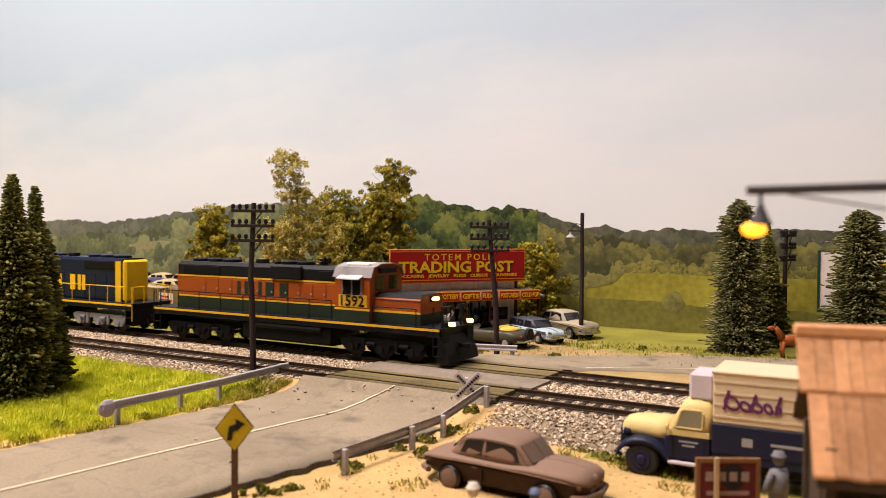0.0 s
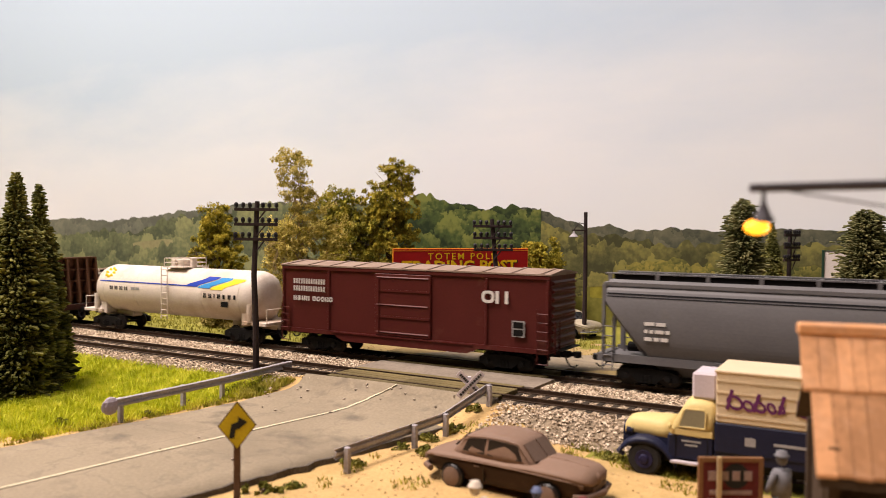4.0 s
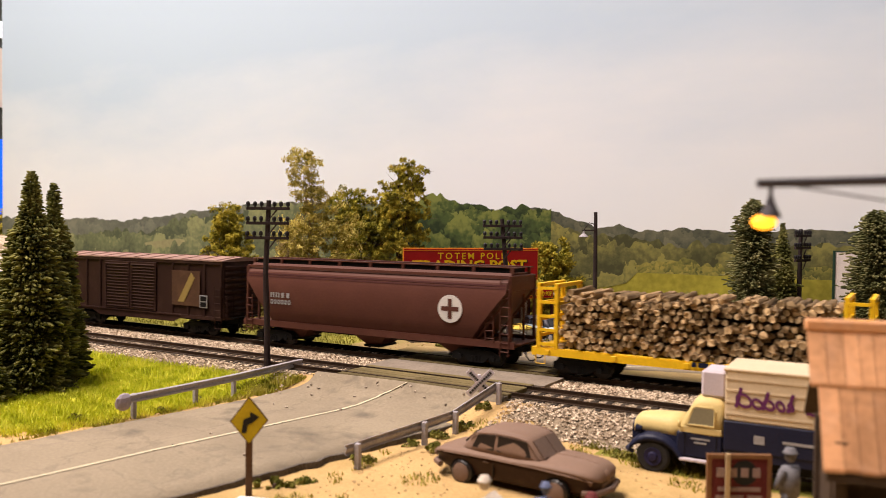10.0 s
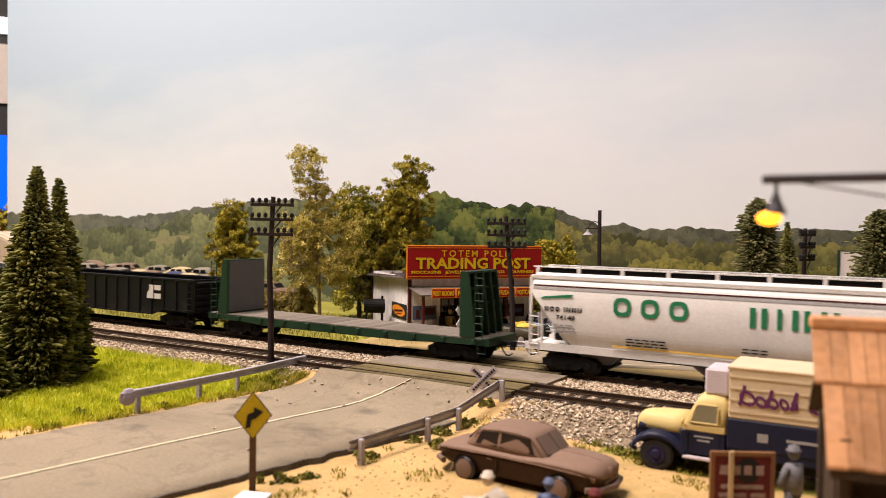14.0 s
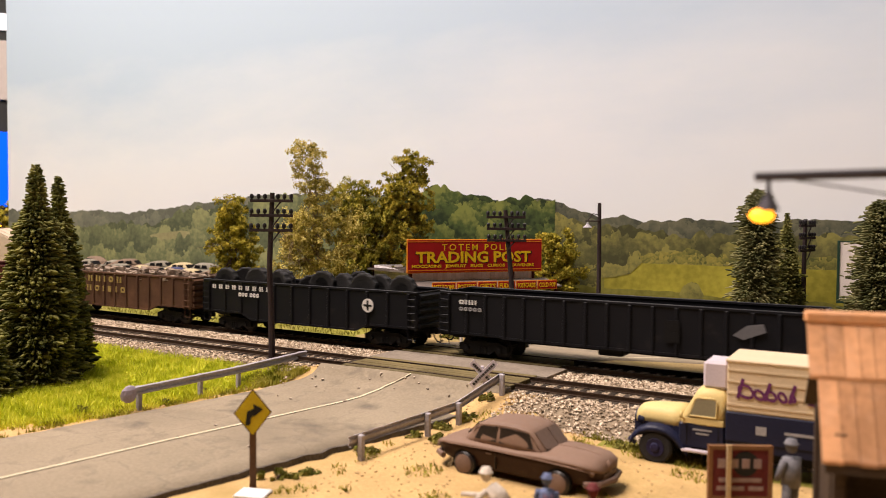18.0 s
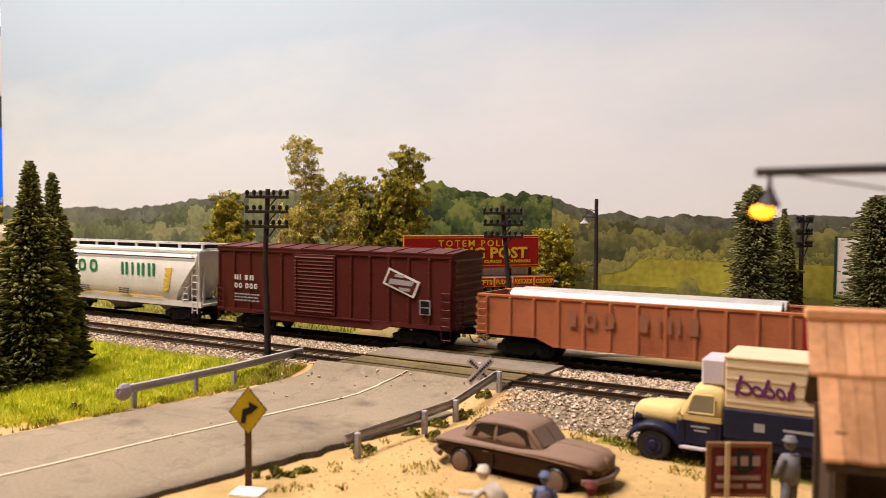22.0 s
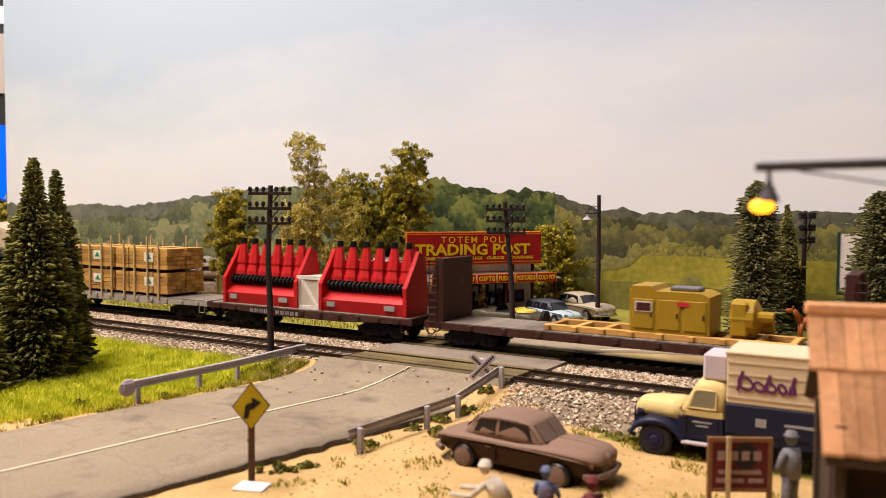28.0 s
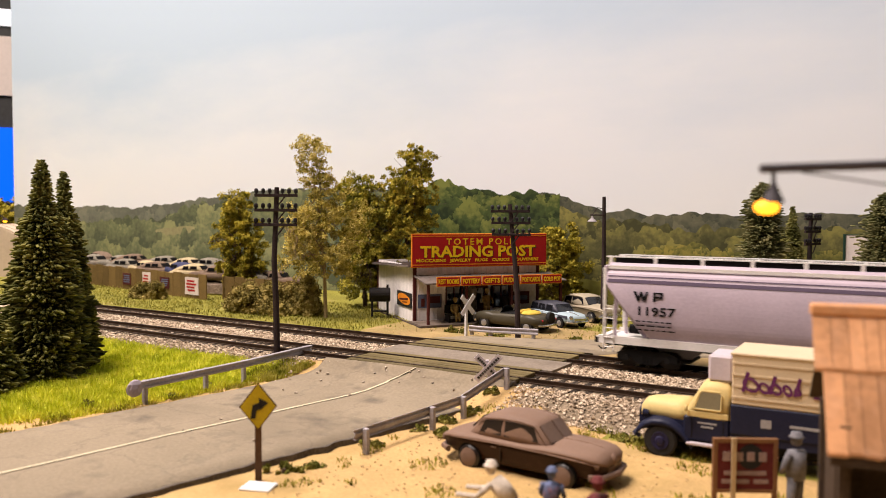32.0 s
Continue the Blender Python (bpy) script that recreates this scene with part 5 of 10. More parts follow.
# ---- locomotives ----
def loco_truck_geo():
    g = Geo()
    prof = [(-2.4, 0.72), (-2.1, 0.34), (-1.45, 0.34), (-1.3, 0.74), (-0.55, 0.74), (-0.35, 0.34), (0.35, 0.34), (0.55, 0.74), (1.3, 0.74), (1.45, 0.34), (2.1, 0.34), (2.4, 0.72), (2.45, 0.9), (2.1, 1.02), (-2.1, 1.02), (-2.45, 0.9)]
    for y in (-1.2, 1.06):
        g.prism(prof, "y", y, y + 0.14)
        out = y - 0.06 if y < 0 else y + 0.2
        for x in (-1.75, 0.0, 1.75):
            g.disc((x, out, 0.5), "y", 0.2, 0.14, 10)
        for x in (-0.95, 0.95):
            g.tube([(x, out, 0.4), (x, out, 0.95)], 0.09, 8)
            g.disc((x + 0.45, out, 0.75), "x", 0.11, 0.5, 8)
    return g.box(-2.0, 2.0, -1.0, 1.0, 0.7, 1.0)


def loco_wheel_geo():
    g = Geo()
    for y in (-0.75, 0.75):
        g.lathe([(0.1, -0.08), (0.45, -0.06), (0.5, -0.06), (0.5, 0.06), (0.45, 0.06), (0.1, 0.08)], 20, "y", (0, y, 0.5))
    return g.tube([(0, -1.1, 0.5), (0, 1.1, 0.5)], 0.08, 8)


def handrail_geo(pts, post_tops, y, base):
    g = Geo().tube([(x, y, z) for x, z in pts], 0.03, 5)
    for x, z in post_tops:
        g.tube([(x, y, base), (x, y, z)], 0.028, 5)
    return g


def loco(s, rz, label, c):
    """A six-axle road diesel; c names the paint of its parts. Its short nose points to +x."""
    car = mover(thing("diesel_locomotive", s, 0, 0, rz, label, "locomotive", "two engines at the head of the train"), s, 0, 0, rz)
    hw = 0.92
    part("frame", Geo().box(-9.6, 9.6, -1.45, 1.45, 1.38, 1.72, 0.02), c["frame"], car)
    for y in (-1.48, 1.46):
        part("sill_stripe", Geo().box(-9.6, 9.6, y, y + 0.02, 1.62, 1.74), c["stripe"], car)
    part("walkway", Geo().box(-9.7, 9.7, -1.47, 1.47, 1.72, 1.78), c["frame"], car)
    part("fuel_tank", Geo().prism([(-1.25, 0.55), (-1.0, 0.40), (1.0, 0.40), (1.25, 0.55), (1.25, 1.3), (1.1, 1.38), (-1.1, 1.38), (-1.25, 1.3)], "x", -2.9, 3.0), c["under"], car, smooth=False)
    part("air_tank", Geo().disc((0.2, -1.3, 1.22), "x", 0.16, 4.6, 10), c["under"], car)
    part("air_tank", Geo().disc((0.2, 1.3, 1.22), "x", 0.16, 4.6, 10), c["under"], car)
    for x in (-6.3, 6.0):
        t = part("wheel_truck", shared("loco_truck_" + c["truck"], loco_truck_geo, c["truck"]), None, car, at=spot(x, 0, 0))
        for dx in (-1.75, 0, 1.75):
            part("wheelset", shared("loco_wheelset", loco_wheel_geo, "steel"), None, t, at=spot(dx, 0, 0))
    # long hood in bands
    x0, x1 = -8.0, 4.6
    part("hood_lower", Geo().box(x0, x1, -hw, hw, 1.78, 2.42), c["low"], car)
    part("hood_middle", Geo().box(x0, x1, -hw, hw, 2.42, 3.60), c["mid"], car)
    part("hood_upper", Geo().prism([(-hw, 3.60), (hw, 3.60), (hw, 4.22), (hw - 0.22, 4.40), (-hw + 0.22, 4.40), (-hw, 4.22)], "x", x0, x1), c["top"], car)
    if c.get("bands"):
        for z in (2.42, 3.56):
            for y in (-hw - 0.015, hw - 0.005):
                part("hood_stripe", Geo().box(x0, x1, y, y + 0.02, z, z + 0.09), c["stripe"], car)
    part("hood_end", Geo().box(x0 - 0.35, x0 + 0.02, -hw + 0.05, hw - 0.05, 1.78, 4.3, 0.12), c["rear"], car)
    if c.get("rear_wrap"):
        for y in (-hw - 0.02, hw):
            part("hood_end_wrap", Geo().box(x0, x0 + 0.5, y, y + 0.02, 1.78, 4.22), c["rear"], car)
    rng = random.Random(3)
    for k in range(11):
        x = x0 + 1.3 + k * 1.02
        for y in (-hw - 0.03, hw - 0.01):
            d = part("hood_door", Geo().box(x + 0.03, x + 0.95, y, y + 0.04, 1.9, 3.45, 0.012), c["mid"] if not c.get("bands") else c["mid"], car) if not c.get("bands") else part("hood_door", Geo().box(x + 0.03, x + 0.95, y, y + 0.04, 2.54, 3.5, 0.012), c["mid"], car)
            part("latch", shared("latch", lambda: Geo().box(-0.03, 0.03, -0.03, 0.03, -0.06, 0.06), "mark_grey"), None, d, at=spot(x + 0.85, y, 2.95))
    for y in (-hw - 0.05, hw - 0.03):
        part("radiator_grille", Geo().box(x0 + 0.5, x0 + 3.4, y, y + 0.08, 3.72, 4.18, 0.02), "shade_black", car)
        part("dynamic_brake", Geo().box(-0.8, 1.6, y - 0.12, y + 0.14, 3.66, 4.36, 0.06), c["top"], car)
        part("intake_grille", Geo().box(2.9, 4.3, y, y + 0.08, 3.70, 4.15, 0.02), "shade_black", car)
    for x, r in ((-7.0, 0.55), (-5.8, 0.55), (-4.6, 0.55), (-0.2, 0.55), (1.0, 0.55)):
        part("roof_fan", Geo().lathe([(r, 0), (r, 0.16), (r - 0.1, 0.2), (0.08, 0.12)], 16, "z", (x, 0, 4.38)), c["top"], car)
    part("exhaust_stack", Geo().box(-2.6, -2.0, -0.25, 0.25, 4.38, 4.62, 0.03), "truck", car)
    # cab
    cab = part("cab", Geo().prism([(-1.42, 1.78), (1.42, 1.78), (1.42, 3.95), (1.2, 4.42), (0.6, 4.58), (-0.6, 4.58), (-1.2, 4.42), (-1.42, 3.95)], "x", 4.55, 6.85), c["cab"], car)
    part("cab_roof", Geo().prism([(-1.5, 3.95), (-1.25, 4.45), (-0.6, 4.62), (0.6, 4.62), (1.25, 4.45), (1.5, 3.95), (1.46, 3.95), (1.2, 4.42), (0.6, 4.58), (-0.6, 4.58), (-1.2, 4.42), (-1.46, 3.95)], "x", 4.45, 6.95), c["roof"], car)
    for y in (-1.46, 1.41):
        part("side_window", Geo().box(5.1, 6.3, y, y + 0.05, 3.1, 3.82), "black_glass", cab)
        part("window_frame", Geo().box(5.04, 5.1, y - 0.01, y + 0.06, 3.04, 3.88).box(6.3, 6.36, y - 0.01, y + 0.06, 3.04, 3.88).box(5.67, 5.73, y - 0.01, y + 0.06, 3.1, 3.82), "mark_grey", cab)
        part("sunshade", Geo().prism([(0, 0), (0, 0.06), (-0.35, -0.08), (-0.35, -0.14)] if y < 0 else [(0, 0), (0.35, -0.14), (0.35, -0.08), (0, 0.06)], "x", 4.95, 6.45).moved(0, y if y < 0 else y + 0.05, 4.0), c.get("shade", "white"), cab)
    for y in (-0.95, 0.25):
        part("windscreen", Geo().box(6.83, 6.88, y, y + 0.7, 3.35, 4.0), "black_glass", cab)
    part("number_board", Geo().box(6.85, 7.0, -0.75, 0.75, 4.15, 4.42, 0.03), c["board"], cab)
    # nose
    part("nose", Geo().prism([(-1.05, 1.78), (1.05, 1.78), (1.05, 2.95), (0.85, 3.2), (-0.85, 3.2), (-1.05, 2.95)], "x", 6.85, 9.0), c["nose"], car)
    part("nose_top", Geo().prism([(-1.07, 2.9), (-0.87, 3.22), (0.87, 3.22), (1.07, 2.9), (1.05, 2.9), (0.85, 3.2), (-0.85, 3.2), (-1.05, 2.9)], "x", 6.86, 9.02), c["nose_top"], car)
    if c.get("bands"):
        for y in (-1.07, 1.05):
            part("nose_stripe", Geo().box(6.86, 9.0, y, y + 0.02, 2.30, 2.40), c["stripe"], car)
        for y in (-1.44, 1.42):
            part("cab_stripe", Geo().box(4.55, 6.85, y, y + 0.02, 2.34, 2.44), c["stripe"], car)
            part("cab_lower", Geo().box(4.55, 6.85, y, y + 0.015, 1.78, 2.34), c["low"], car)
        part("nose_lower", Geo().box(6.86, 9.01, -1.065, 1.065, 1.78, 2.30), c["low"], car)
    part("headlight", Geo().box(9.0, 9.1, -0.22, 0.22, 2.85, 3.15, 0.04), "truck", car)
    for y in (-0.11, 0.11):
        part("headlamp", Geo().disc((9.12, y, 3.0), "x", 0.1, 0.06, 12), "head_glow" if c.get("lit") else "mark_white", car)
    part("front_pilot", Geo().prism([(9.55, 0.18), (9.95, 0.18), (9.8, 0.6), (9.62, 1.4), (9.55, 1.4)], "y", -1.45, 1.45), c["under"], car)
    part("rear_pilot", Geo().box(-9.7, -9.55, -1.4, 1.4, 0.5, 1.4), c["under"], car)
    for y in (-0.9, 0.9):
        part("ditch_lamp", Geo().disc((9.75, y, 1.95), "x", 0.1, 0.12, 12), "head_glow" if c.get("lit") else "mark_white", car)
        part("ditch_bracket", Geo().box(9.6, 9.7, y - 0.1, y + 0.1, 1.74, 2.0), "truck", car)
    for x in (-9.35, 9.35):
        for y in (-1.2, 1.2):
            part("step_well", Geo().box(x - 0.25, x + 0.25, y - 0.28, y + 0.28, 0.45, 0.50).box(x - 0.25, x + 0.25, y - 0.28, y + 0.28, 0.9, 0.95).box(x - 0.25, x + 0.25, y - 0.28, y + 0.28, 1.34, 1.39).box(x - 0.27, x - 0.24, y - 0.28, y + 0.28, 0.45, 1.7).box(x + 0.24, x + 0.27, y - 0.28, y + 0.28, 0.45, 1.7), c["steps"], car)
            part("step_rail", Geo().tube([(x - 0.27, y * 1.2, 0.75), (x - 0.27, y * 1.2, 2.75)], 0.035, 5).tube([(x + 0.27, y * 1.2, 0.75), (x + 0.27, y * 1.2, 2.75)], 0.035, 5), c["hand"], car)
    rail = [(-9.1, 2.75), (4.3, 2.75)]
    posts = [(x, 2.75) for x in np.linspace(-9.1, 4.3, 9)]
    for y in (-1.43, 1.43):
        part("handrail", handrail_geo(rail, posts, y, 1.75), c["hand"], car)
        part("nose_handrail", handrail_geo([(7.0, 2.6), (9.0, 2.6)], [(7.0, 2.6), (9.0, 2.6)], y, 1.75), c["hand"], car)
    for x in (-9.55, 9.62):
        part("end_handrail", Geo().tube([(x, -1.3, 1.75), (x, -1.3, 2.75), (x, -0.5, 2.75), (x, -0.5, 1.75)], 0.035, 5).tube([(x, 1.3, 1.75), (x, 1.3, 2.75), (x, 0.5, 2.75), (x, 0.5, 1.75)], 0.035, 5), c["hand"], car)
    horn = part("horn", Geo().lathe([(0.05, -0.35), (0.06, 0.1), (0.16, 0.35)], 10, "x", (2.2, 0.3, 4.62)).lathe([(0.05, -0.3), (0.06, 0.05), (0.14, 0.25)], 10, "x", (2.2, 0.05, 4.68)).box(2.1, 2.3, -0.1, 0.45, 4.4, 4.56), c["horn"], car)
    part("bell_box", Geo().box(-1.2, -0.9, -0.3, 0.3, 4.4, 4.55, 0.03), c["top"], car)
    couplers(car, 9.7)
    if c.get("cab_back"):
        # this engine's cab stands further back, with a longer nose and porch
        old, fresh = (-8.1, 0.0, 4.57, 6.85, 9.05, 9.95), (-8.3, -0.4, 3.42, 5.5, 8.2, 10.2)
        for ob in list(car.children):
            if ob.name.split(".")[0] in ("wheel_truck", "coupler", "fuel_tank", "air_tank", "rear_pilot", "step_well", "step_rail"):
                continue
            for v in ob.data.vertices:
                v.co.x = float(np.interp(v.co.x / K, old, fresh)) * K if -8.1 < v.co.x / K < 9.95 else v.co.x
            for q in ob.children:
                if q.data.users > 1:
                    q.location.x = float(np.interp(q.location.x / K, old, fresh)) * K
                else:
                    for v in q.data.vertices:
                        v.co.x = float(np.interp(v.co.x / K, old, fresh)) * K
    return car


bn = loco(-27.85, 0, "orange, dark green and black six-axle diesel locomotive with lit headlights", dict(
    frame="loco_black", stripe="stripe_yellow", under="truck", truck="truck", low="dark_green", mid="orange", top="loco_black", rear="orange",
    cab="orange", roof="dull_silver", nose="orange", nose_top="loco_black", board="loco_black", steps="truck", hand="truck", horn="truck", bands=True, lit=True, cab_back=True))
marks(bn, "hhee", -3.6, -0.95, 2.72, 0.72, 0.78, 0.2, 0.2, "dark_green", "brand_mark")
writing("road_number", "1592", 0.55, "loco_black", bn, spot(4.5, -1.46, 2.80, 90), 1.4, bold=0.02)
part("number_patch", Geo().box(3.65, 5.35, -1.445, -1.43, 2.5, 3.1), "stripe_yellow", bn)
part("air_conditioner", Geo().box(3.75, 5.2, -1.0, -0.2, 4.42, 4.66, 0.08), "white", bn, "white roof unit")

sf = loco(-49.0, 180, "dark blue and yellow six-axle diesel locomotive with silver trucks", dict(
    frame="loco_black", stripe="warbonnet_yellow", under="truck", truck="dull_silver", low="navy", mid="navy", top="navy", rear="warbonnet_yellow", rear_wrap=True,
    cab="warbonnet_yellow", roof="warbonnet_yellow", nose="warbonnet_yellow", nose_top="warbonnet_yellow", board="loco_black", steps="truck", hand="warbonnet_yellow", horn="warbonnet_yellow", shade="warbonnet_yellow"))
arc = [(4.56, 4.3), (3.6, 4.22), (3.0, 3.9), (2.4, 3.2), (2.55, 2.75), (3.0, 2.6), (4.56, 2.6)]
part("yellow_sweep", Geo().prism(arc, "y", 0.93, 0.955), "warbonnet_yellow", sf)
part("yellow_sweep", Geo().prism(arc, "y", -0.955, -0.93), "warbonnet_yellow", sf)
m2 = marks(sf, "ehhihe eh", 0, 0, 0, 0.95, 0.72, 0.12, 0.24, "warbonnet_yellow", "brand_mark")
m2.matrix_basis = spot(1.9, 0.96, 2.35, 0, 0, 180)
part("number_box", Geo().box(4.75, 6.45, 1.43, 1.47, 2.5, 3.02), "loco_black", sf)
writing("road_number", "1755", 0.36, "mark_white", sf, spot(5.6, 1.485, 2.76, 90, 0, 180), 1.2, bold=0.015)
m3 = marks(sf, "hhee", 0, 0, 0, 0.42, 0.34, 0.1, 0.1, "navy", "brand_mark")
m3.matrix_basis = spot(6.5, 1.44, 1.95, 0, 0, 180)
part("roof_unit", Geo().box(5.1, 6.3, -0.6, 0.6, 4.58, 4.85, 0.1), "white", sf, "white roof unit")

# ---- the cars in their order ----
def disc_mark(car, x, z, r, y, material, name="emblem", inner=None):
    g = Geo().disc((x, y - 0.012, z), "y", r, 0.024, 28)
    e = part(name, g, material, car)
    if inner:
        part("emblem_cross", Geo().box(x - r * 0.16, x + r * 0.16, y - 0.04, y - 0.02, z - r * 0.72, z + r * 0.72).box(x - r * 0.72, x + r * 0.72, y - 0.04, y - 0.02, z - r * 0.16, z + r * 0.16), inner, e)
    return e


ic = hopper(-68.4, 16.4, "hopper_grey", "hopper_grey", "dark grey three-bay covered hopper car", stripes=((3.72, 3.78, "gon_black"), (3.62, 3.66, "gon_black")))
disc_mark(ic, 3.4, 2.95, 0.36, -1.56, "mark_white", inner="hopper_grey")
fine_print(ic, -6.2, -1.57, 2.55, 3, 1.0, "mark_white", 0.14, 0.3, 2)

cn = boxcar(-86.1, 14.9, "boxcar_red", "roof_dull", "oxide red ribbed boxcar with a pale roof", posts=3, lines=3)
marks(cn, "oh", 4.2, -1.52, 3.05, 0.55, 0.62, 0.06, 0.13, "mark_white", "brand_mark")
marks(cn, "hhhhihh", -6.6, -1.52, 3.45, 0.26, 0.24, 0.08, 0.06, "mark_white")
marks(cn, "hhhihhh", -6.6, -1.52, 3.08, 0.26, 0.24, 0.08, 0.06, "mark_white")
marks(cn, "hehh oooiio", -6.6, -1.52, 2.6, 0.24, 0.2, 0.07, 0.05, "mark_white")
part("rub_strip", Geo().box(-1.5, 1.5, -1.58, -1.54, 2.05, 2.15).box(-1.5, 1.5, -1.58, -1.54, 3.3, 3.4), "boxcar_red", cn)


def white_tank(s):
    t = tank(s, 13.5, 1.42, 2.45, "tank_white", "tank_white", "grimy white tank car with blue and yellow swoosh")
    r = 1.43

    def wrap(pts_x, z0, z1, m, name):
        """A painted band that hugs the shell between two heights."""
        g = Geo()
        rows = []
        for k in range(9):
            z = z0 + (z1 - z0) * k / 8
            y = -math.sqrt(max(r * r - (z - 2.45) ** 2, 0.0)) - 0.006
            a, b = pts_x(k / 8)
            rows.append([(a, y, z), (b, y, z)])
        g.v = [p for q in rows for p in q]
        g.f = [(2 * k, 2 * k + 1, 2 * k + 3, 2 * k + 2) for k in range(8)]
        return part(name, g, m, t)

    wrap(lambda u: (-5.9, 1.8), 2.92, 2.98, "logo_blue", "stripe")
    for i, m in enumerate(("logo_blue", "logo_sky", "logo_yellow")):
        wrap(lambda u, i=i: (1.5 + i * 0.98 + 1.5 * smooth01(u), 2.42 + i * 0.98 + 1.5 * smooth01(u)), 2.92 - 0.05 * i, 3.5 - 0.03 * i, m, "swoosh")
    for k in range(8):
        a = k * math.pi / 4
        x, z = -5.3 + 0.3 * math.cos(a), 3.42 + 0.22 * math.sin(a)
        y = -math.sqrt(r * r - (z - 2.45) ** 2) - 0.01
        part("emblem_petal", Geo().blob((x, y, z), 0.15, 0.03, 0.12, 8, 4), "logo_yellow", t)
    marks(t, "hhhh", -4.9, -1.425, 2.45, 0.22, 0.24, 0.2, 0.06, "gon_black")
    marks(t, "hhihehe", 3.0, -1.425, 2.35, 0.24, 0.2, 0.2, 0.06, "gon_black")
    fine_print(t, -3.0, -1.42, 2.5, 1, 0.8, "mark_grey", 0.16, 0.2, 5)
    part("placard", Geo().box(4.35, 4.85, -1.44, -1.41, 1.9, 2.2), "gon_black", t)
    return t


white_tank(-102.3)

flatcar(-120.5, 17.4, "flat_brown", "rusty brown empty bulkhead flat car", bulk="rust_brown", belly=0.35, bulk_in=(1.45, 0.9), name="bulkhead_flat", cat="flat car")

mh = hopper(-138.4, 16.9, "maroon", "maroon", "dark maroon ribbed covered hopper car", ribs=True)
disc_mark(mh, 6.75, 3.4, 0.36, -1.44, "mark_white", inner="maroon")
marks(mh, "hh he", -5.2, -1.53, 3.1, 0.28, 0.26, 0.1, 0.07, "mark_grey")
marks(mh, "ooo ooo", -5.2, -1.53, 2.65, 0.28, 0.2, 0.08, 0.06, "mark_grey")
fine_print(mh, -5.2, -1.53, 2.2, 2, 1.2, "mark_grey", 0.08, 0.16, 3)

gt = boxcar(-156.25, 15.6, "blue", "roof_tan", "blue ribbed boxcar with white marks and dusty pale roof", doors=((-1.2, 1.75),), posts=8, top=4.34, lines=17)
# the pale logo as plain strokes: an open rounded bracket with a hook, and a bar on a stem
g = stroke([(7.45, 3.74), (3.75, 3.74), (3.42, 3.66), (3.28, 3.4), (3.28, 2.85), (3.42, 2.6), (3.75, 2.5), (4.75, 2.5), (5.02, 2.6), (5.08, 2.8), (5.08, 3.12), (4.35, 3.12)], 0.3, -1.545, -1.515)
g.join(stroke([(6.15, 2.36), (6.15, 3.6)], 0.32, -1.545, -1.515))
part("brand_mark", g, "mark_lilac", gt)
marks(gt, "hh hh oh hh hhh", -7.0, -1.52, 3.3, 0.24, 0.26, 0.12, 0.06, "mark_white")
marks(gt, "he eh eh h", -7.0, -1.52, 2.95, 0.24, 0.26, 0.12, 0.06, "mark_white")
part("ruling", Geo().box(-7.2, -3.9, -1.54, -1.515, 2.8, 2.85).box(-7.2, -3.9, -1.54, -1.515, 2.36, 2.41).box(-7.2, -3.9, -1.54, -1.515, 1.55, 1.6).box(-5.6, -5.52, -1.54, -1.515, 1.6, 2.36), "mark_white", gt)
marks(gt, "hh h  oo oo oo", -7.0, -1.52, 2.48, 0.24, 0.26, 0.12, 0.06, "mark_white")
fine_print(gt, -7.0, -1.52, 2.2, 4, 1.1, "mark_grey", 0.06, 0.15, 4)
fine_print(gt, -5.2, -1.52, 2.2, 4, 1.2, "mark_grey", 0.06, 0.15, 6)

# ---- pulpwood car: logs stacked across it ----
lg = flatcar(-171.6, 13.2, "warbonnet_yellow", "bright yellow pulpwood car with ladder-like end racks", belly=0.3, deck="warbonnet_yellow", pockets=5, name="pulpwood_car")
for e in (-1, 1):
    for i, dx in enumerate((0.15, 0.95)):
        x = e * (6.5 - dx)
        rk = part("end_rack", Geo().box(x - 0.09, x + 0.09, -1.42, -1.2, 1.15, 3.95, 0.02).box(x - 0.09, x + 0.09, 1.2, 1.42, 1.15, 3.95, 0.02).box(x - 0.09, x + 0.09, -1.42, 1.42, 3.8, 3.98, 0.02), "warbonnet_yellow", lg)
        for z in (1.7, 2.4, 3.1):
            part("rack_bar", Geo().box(x - 0.05, x + 0.05, -1.3, 1.3, z - 0.07, z + 0.07), "warbonnet_yellow", rk)
    for k in range(5):
        part("rack_rung", Geo().box(min(e * 5.55, e * 6.35), max(e * 5.55, e * 6.35), -1.44, -1.34, 1.3 + k * 0.6, 1.42 + k * 0.6), "warbonnet_yellow", lg)
fine_print(lg, 0.2, -1.51, 1.0, 1, 1.2, "navy", 0.18, 0.2, 8)
load = mover(thing("log_load", -171.6, 0, 1.2, 0, "stacked brown pulpwood logs with rough brown ends", "logs"), -171.6, 0, 1.2)
rng = random.Random(12)
for i in range(6):
    log_geo = Geo().tube([(0, -1.28, 0), (0.02, -1.1, 0.02), (0, 0, 0.0), (0, 1.1, 0), (0.02, 1.28, 0.02)], [0.14, 0.17, 0.15, 0.17, 0.13], 8)
    log_geo.v = [(a * rng.uniform(0.75, 1.25), b + rng.uniform(-0.08, 0.08), c * rng.uniform(0.75, 1.25)) for a, b, c in log_geo.v]
    me = mesh_of("log", log_geo, "log_bark")
    me.materials.append(M["log_end"])
    me.polygons[len(me.polygons) - 1].material_index = me.polygons[len(me.polygons) - 2].material_index = 1
    SHARED["log%d" % i] = me
z, row = 0.15, 0
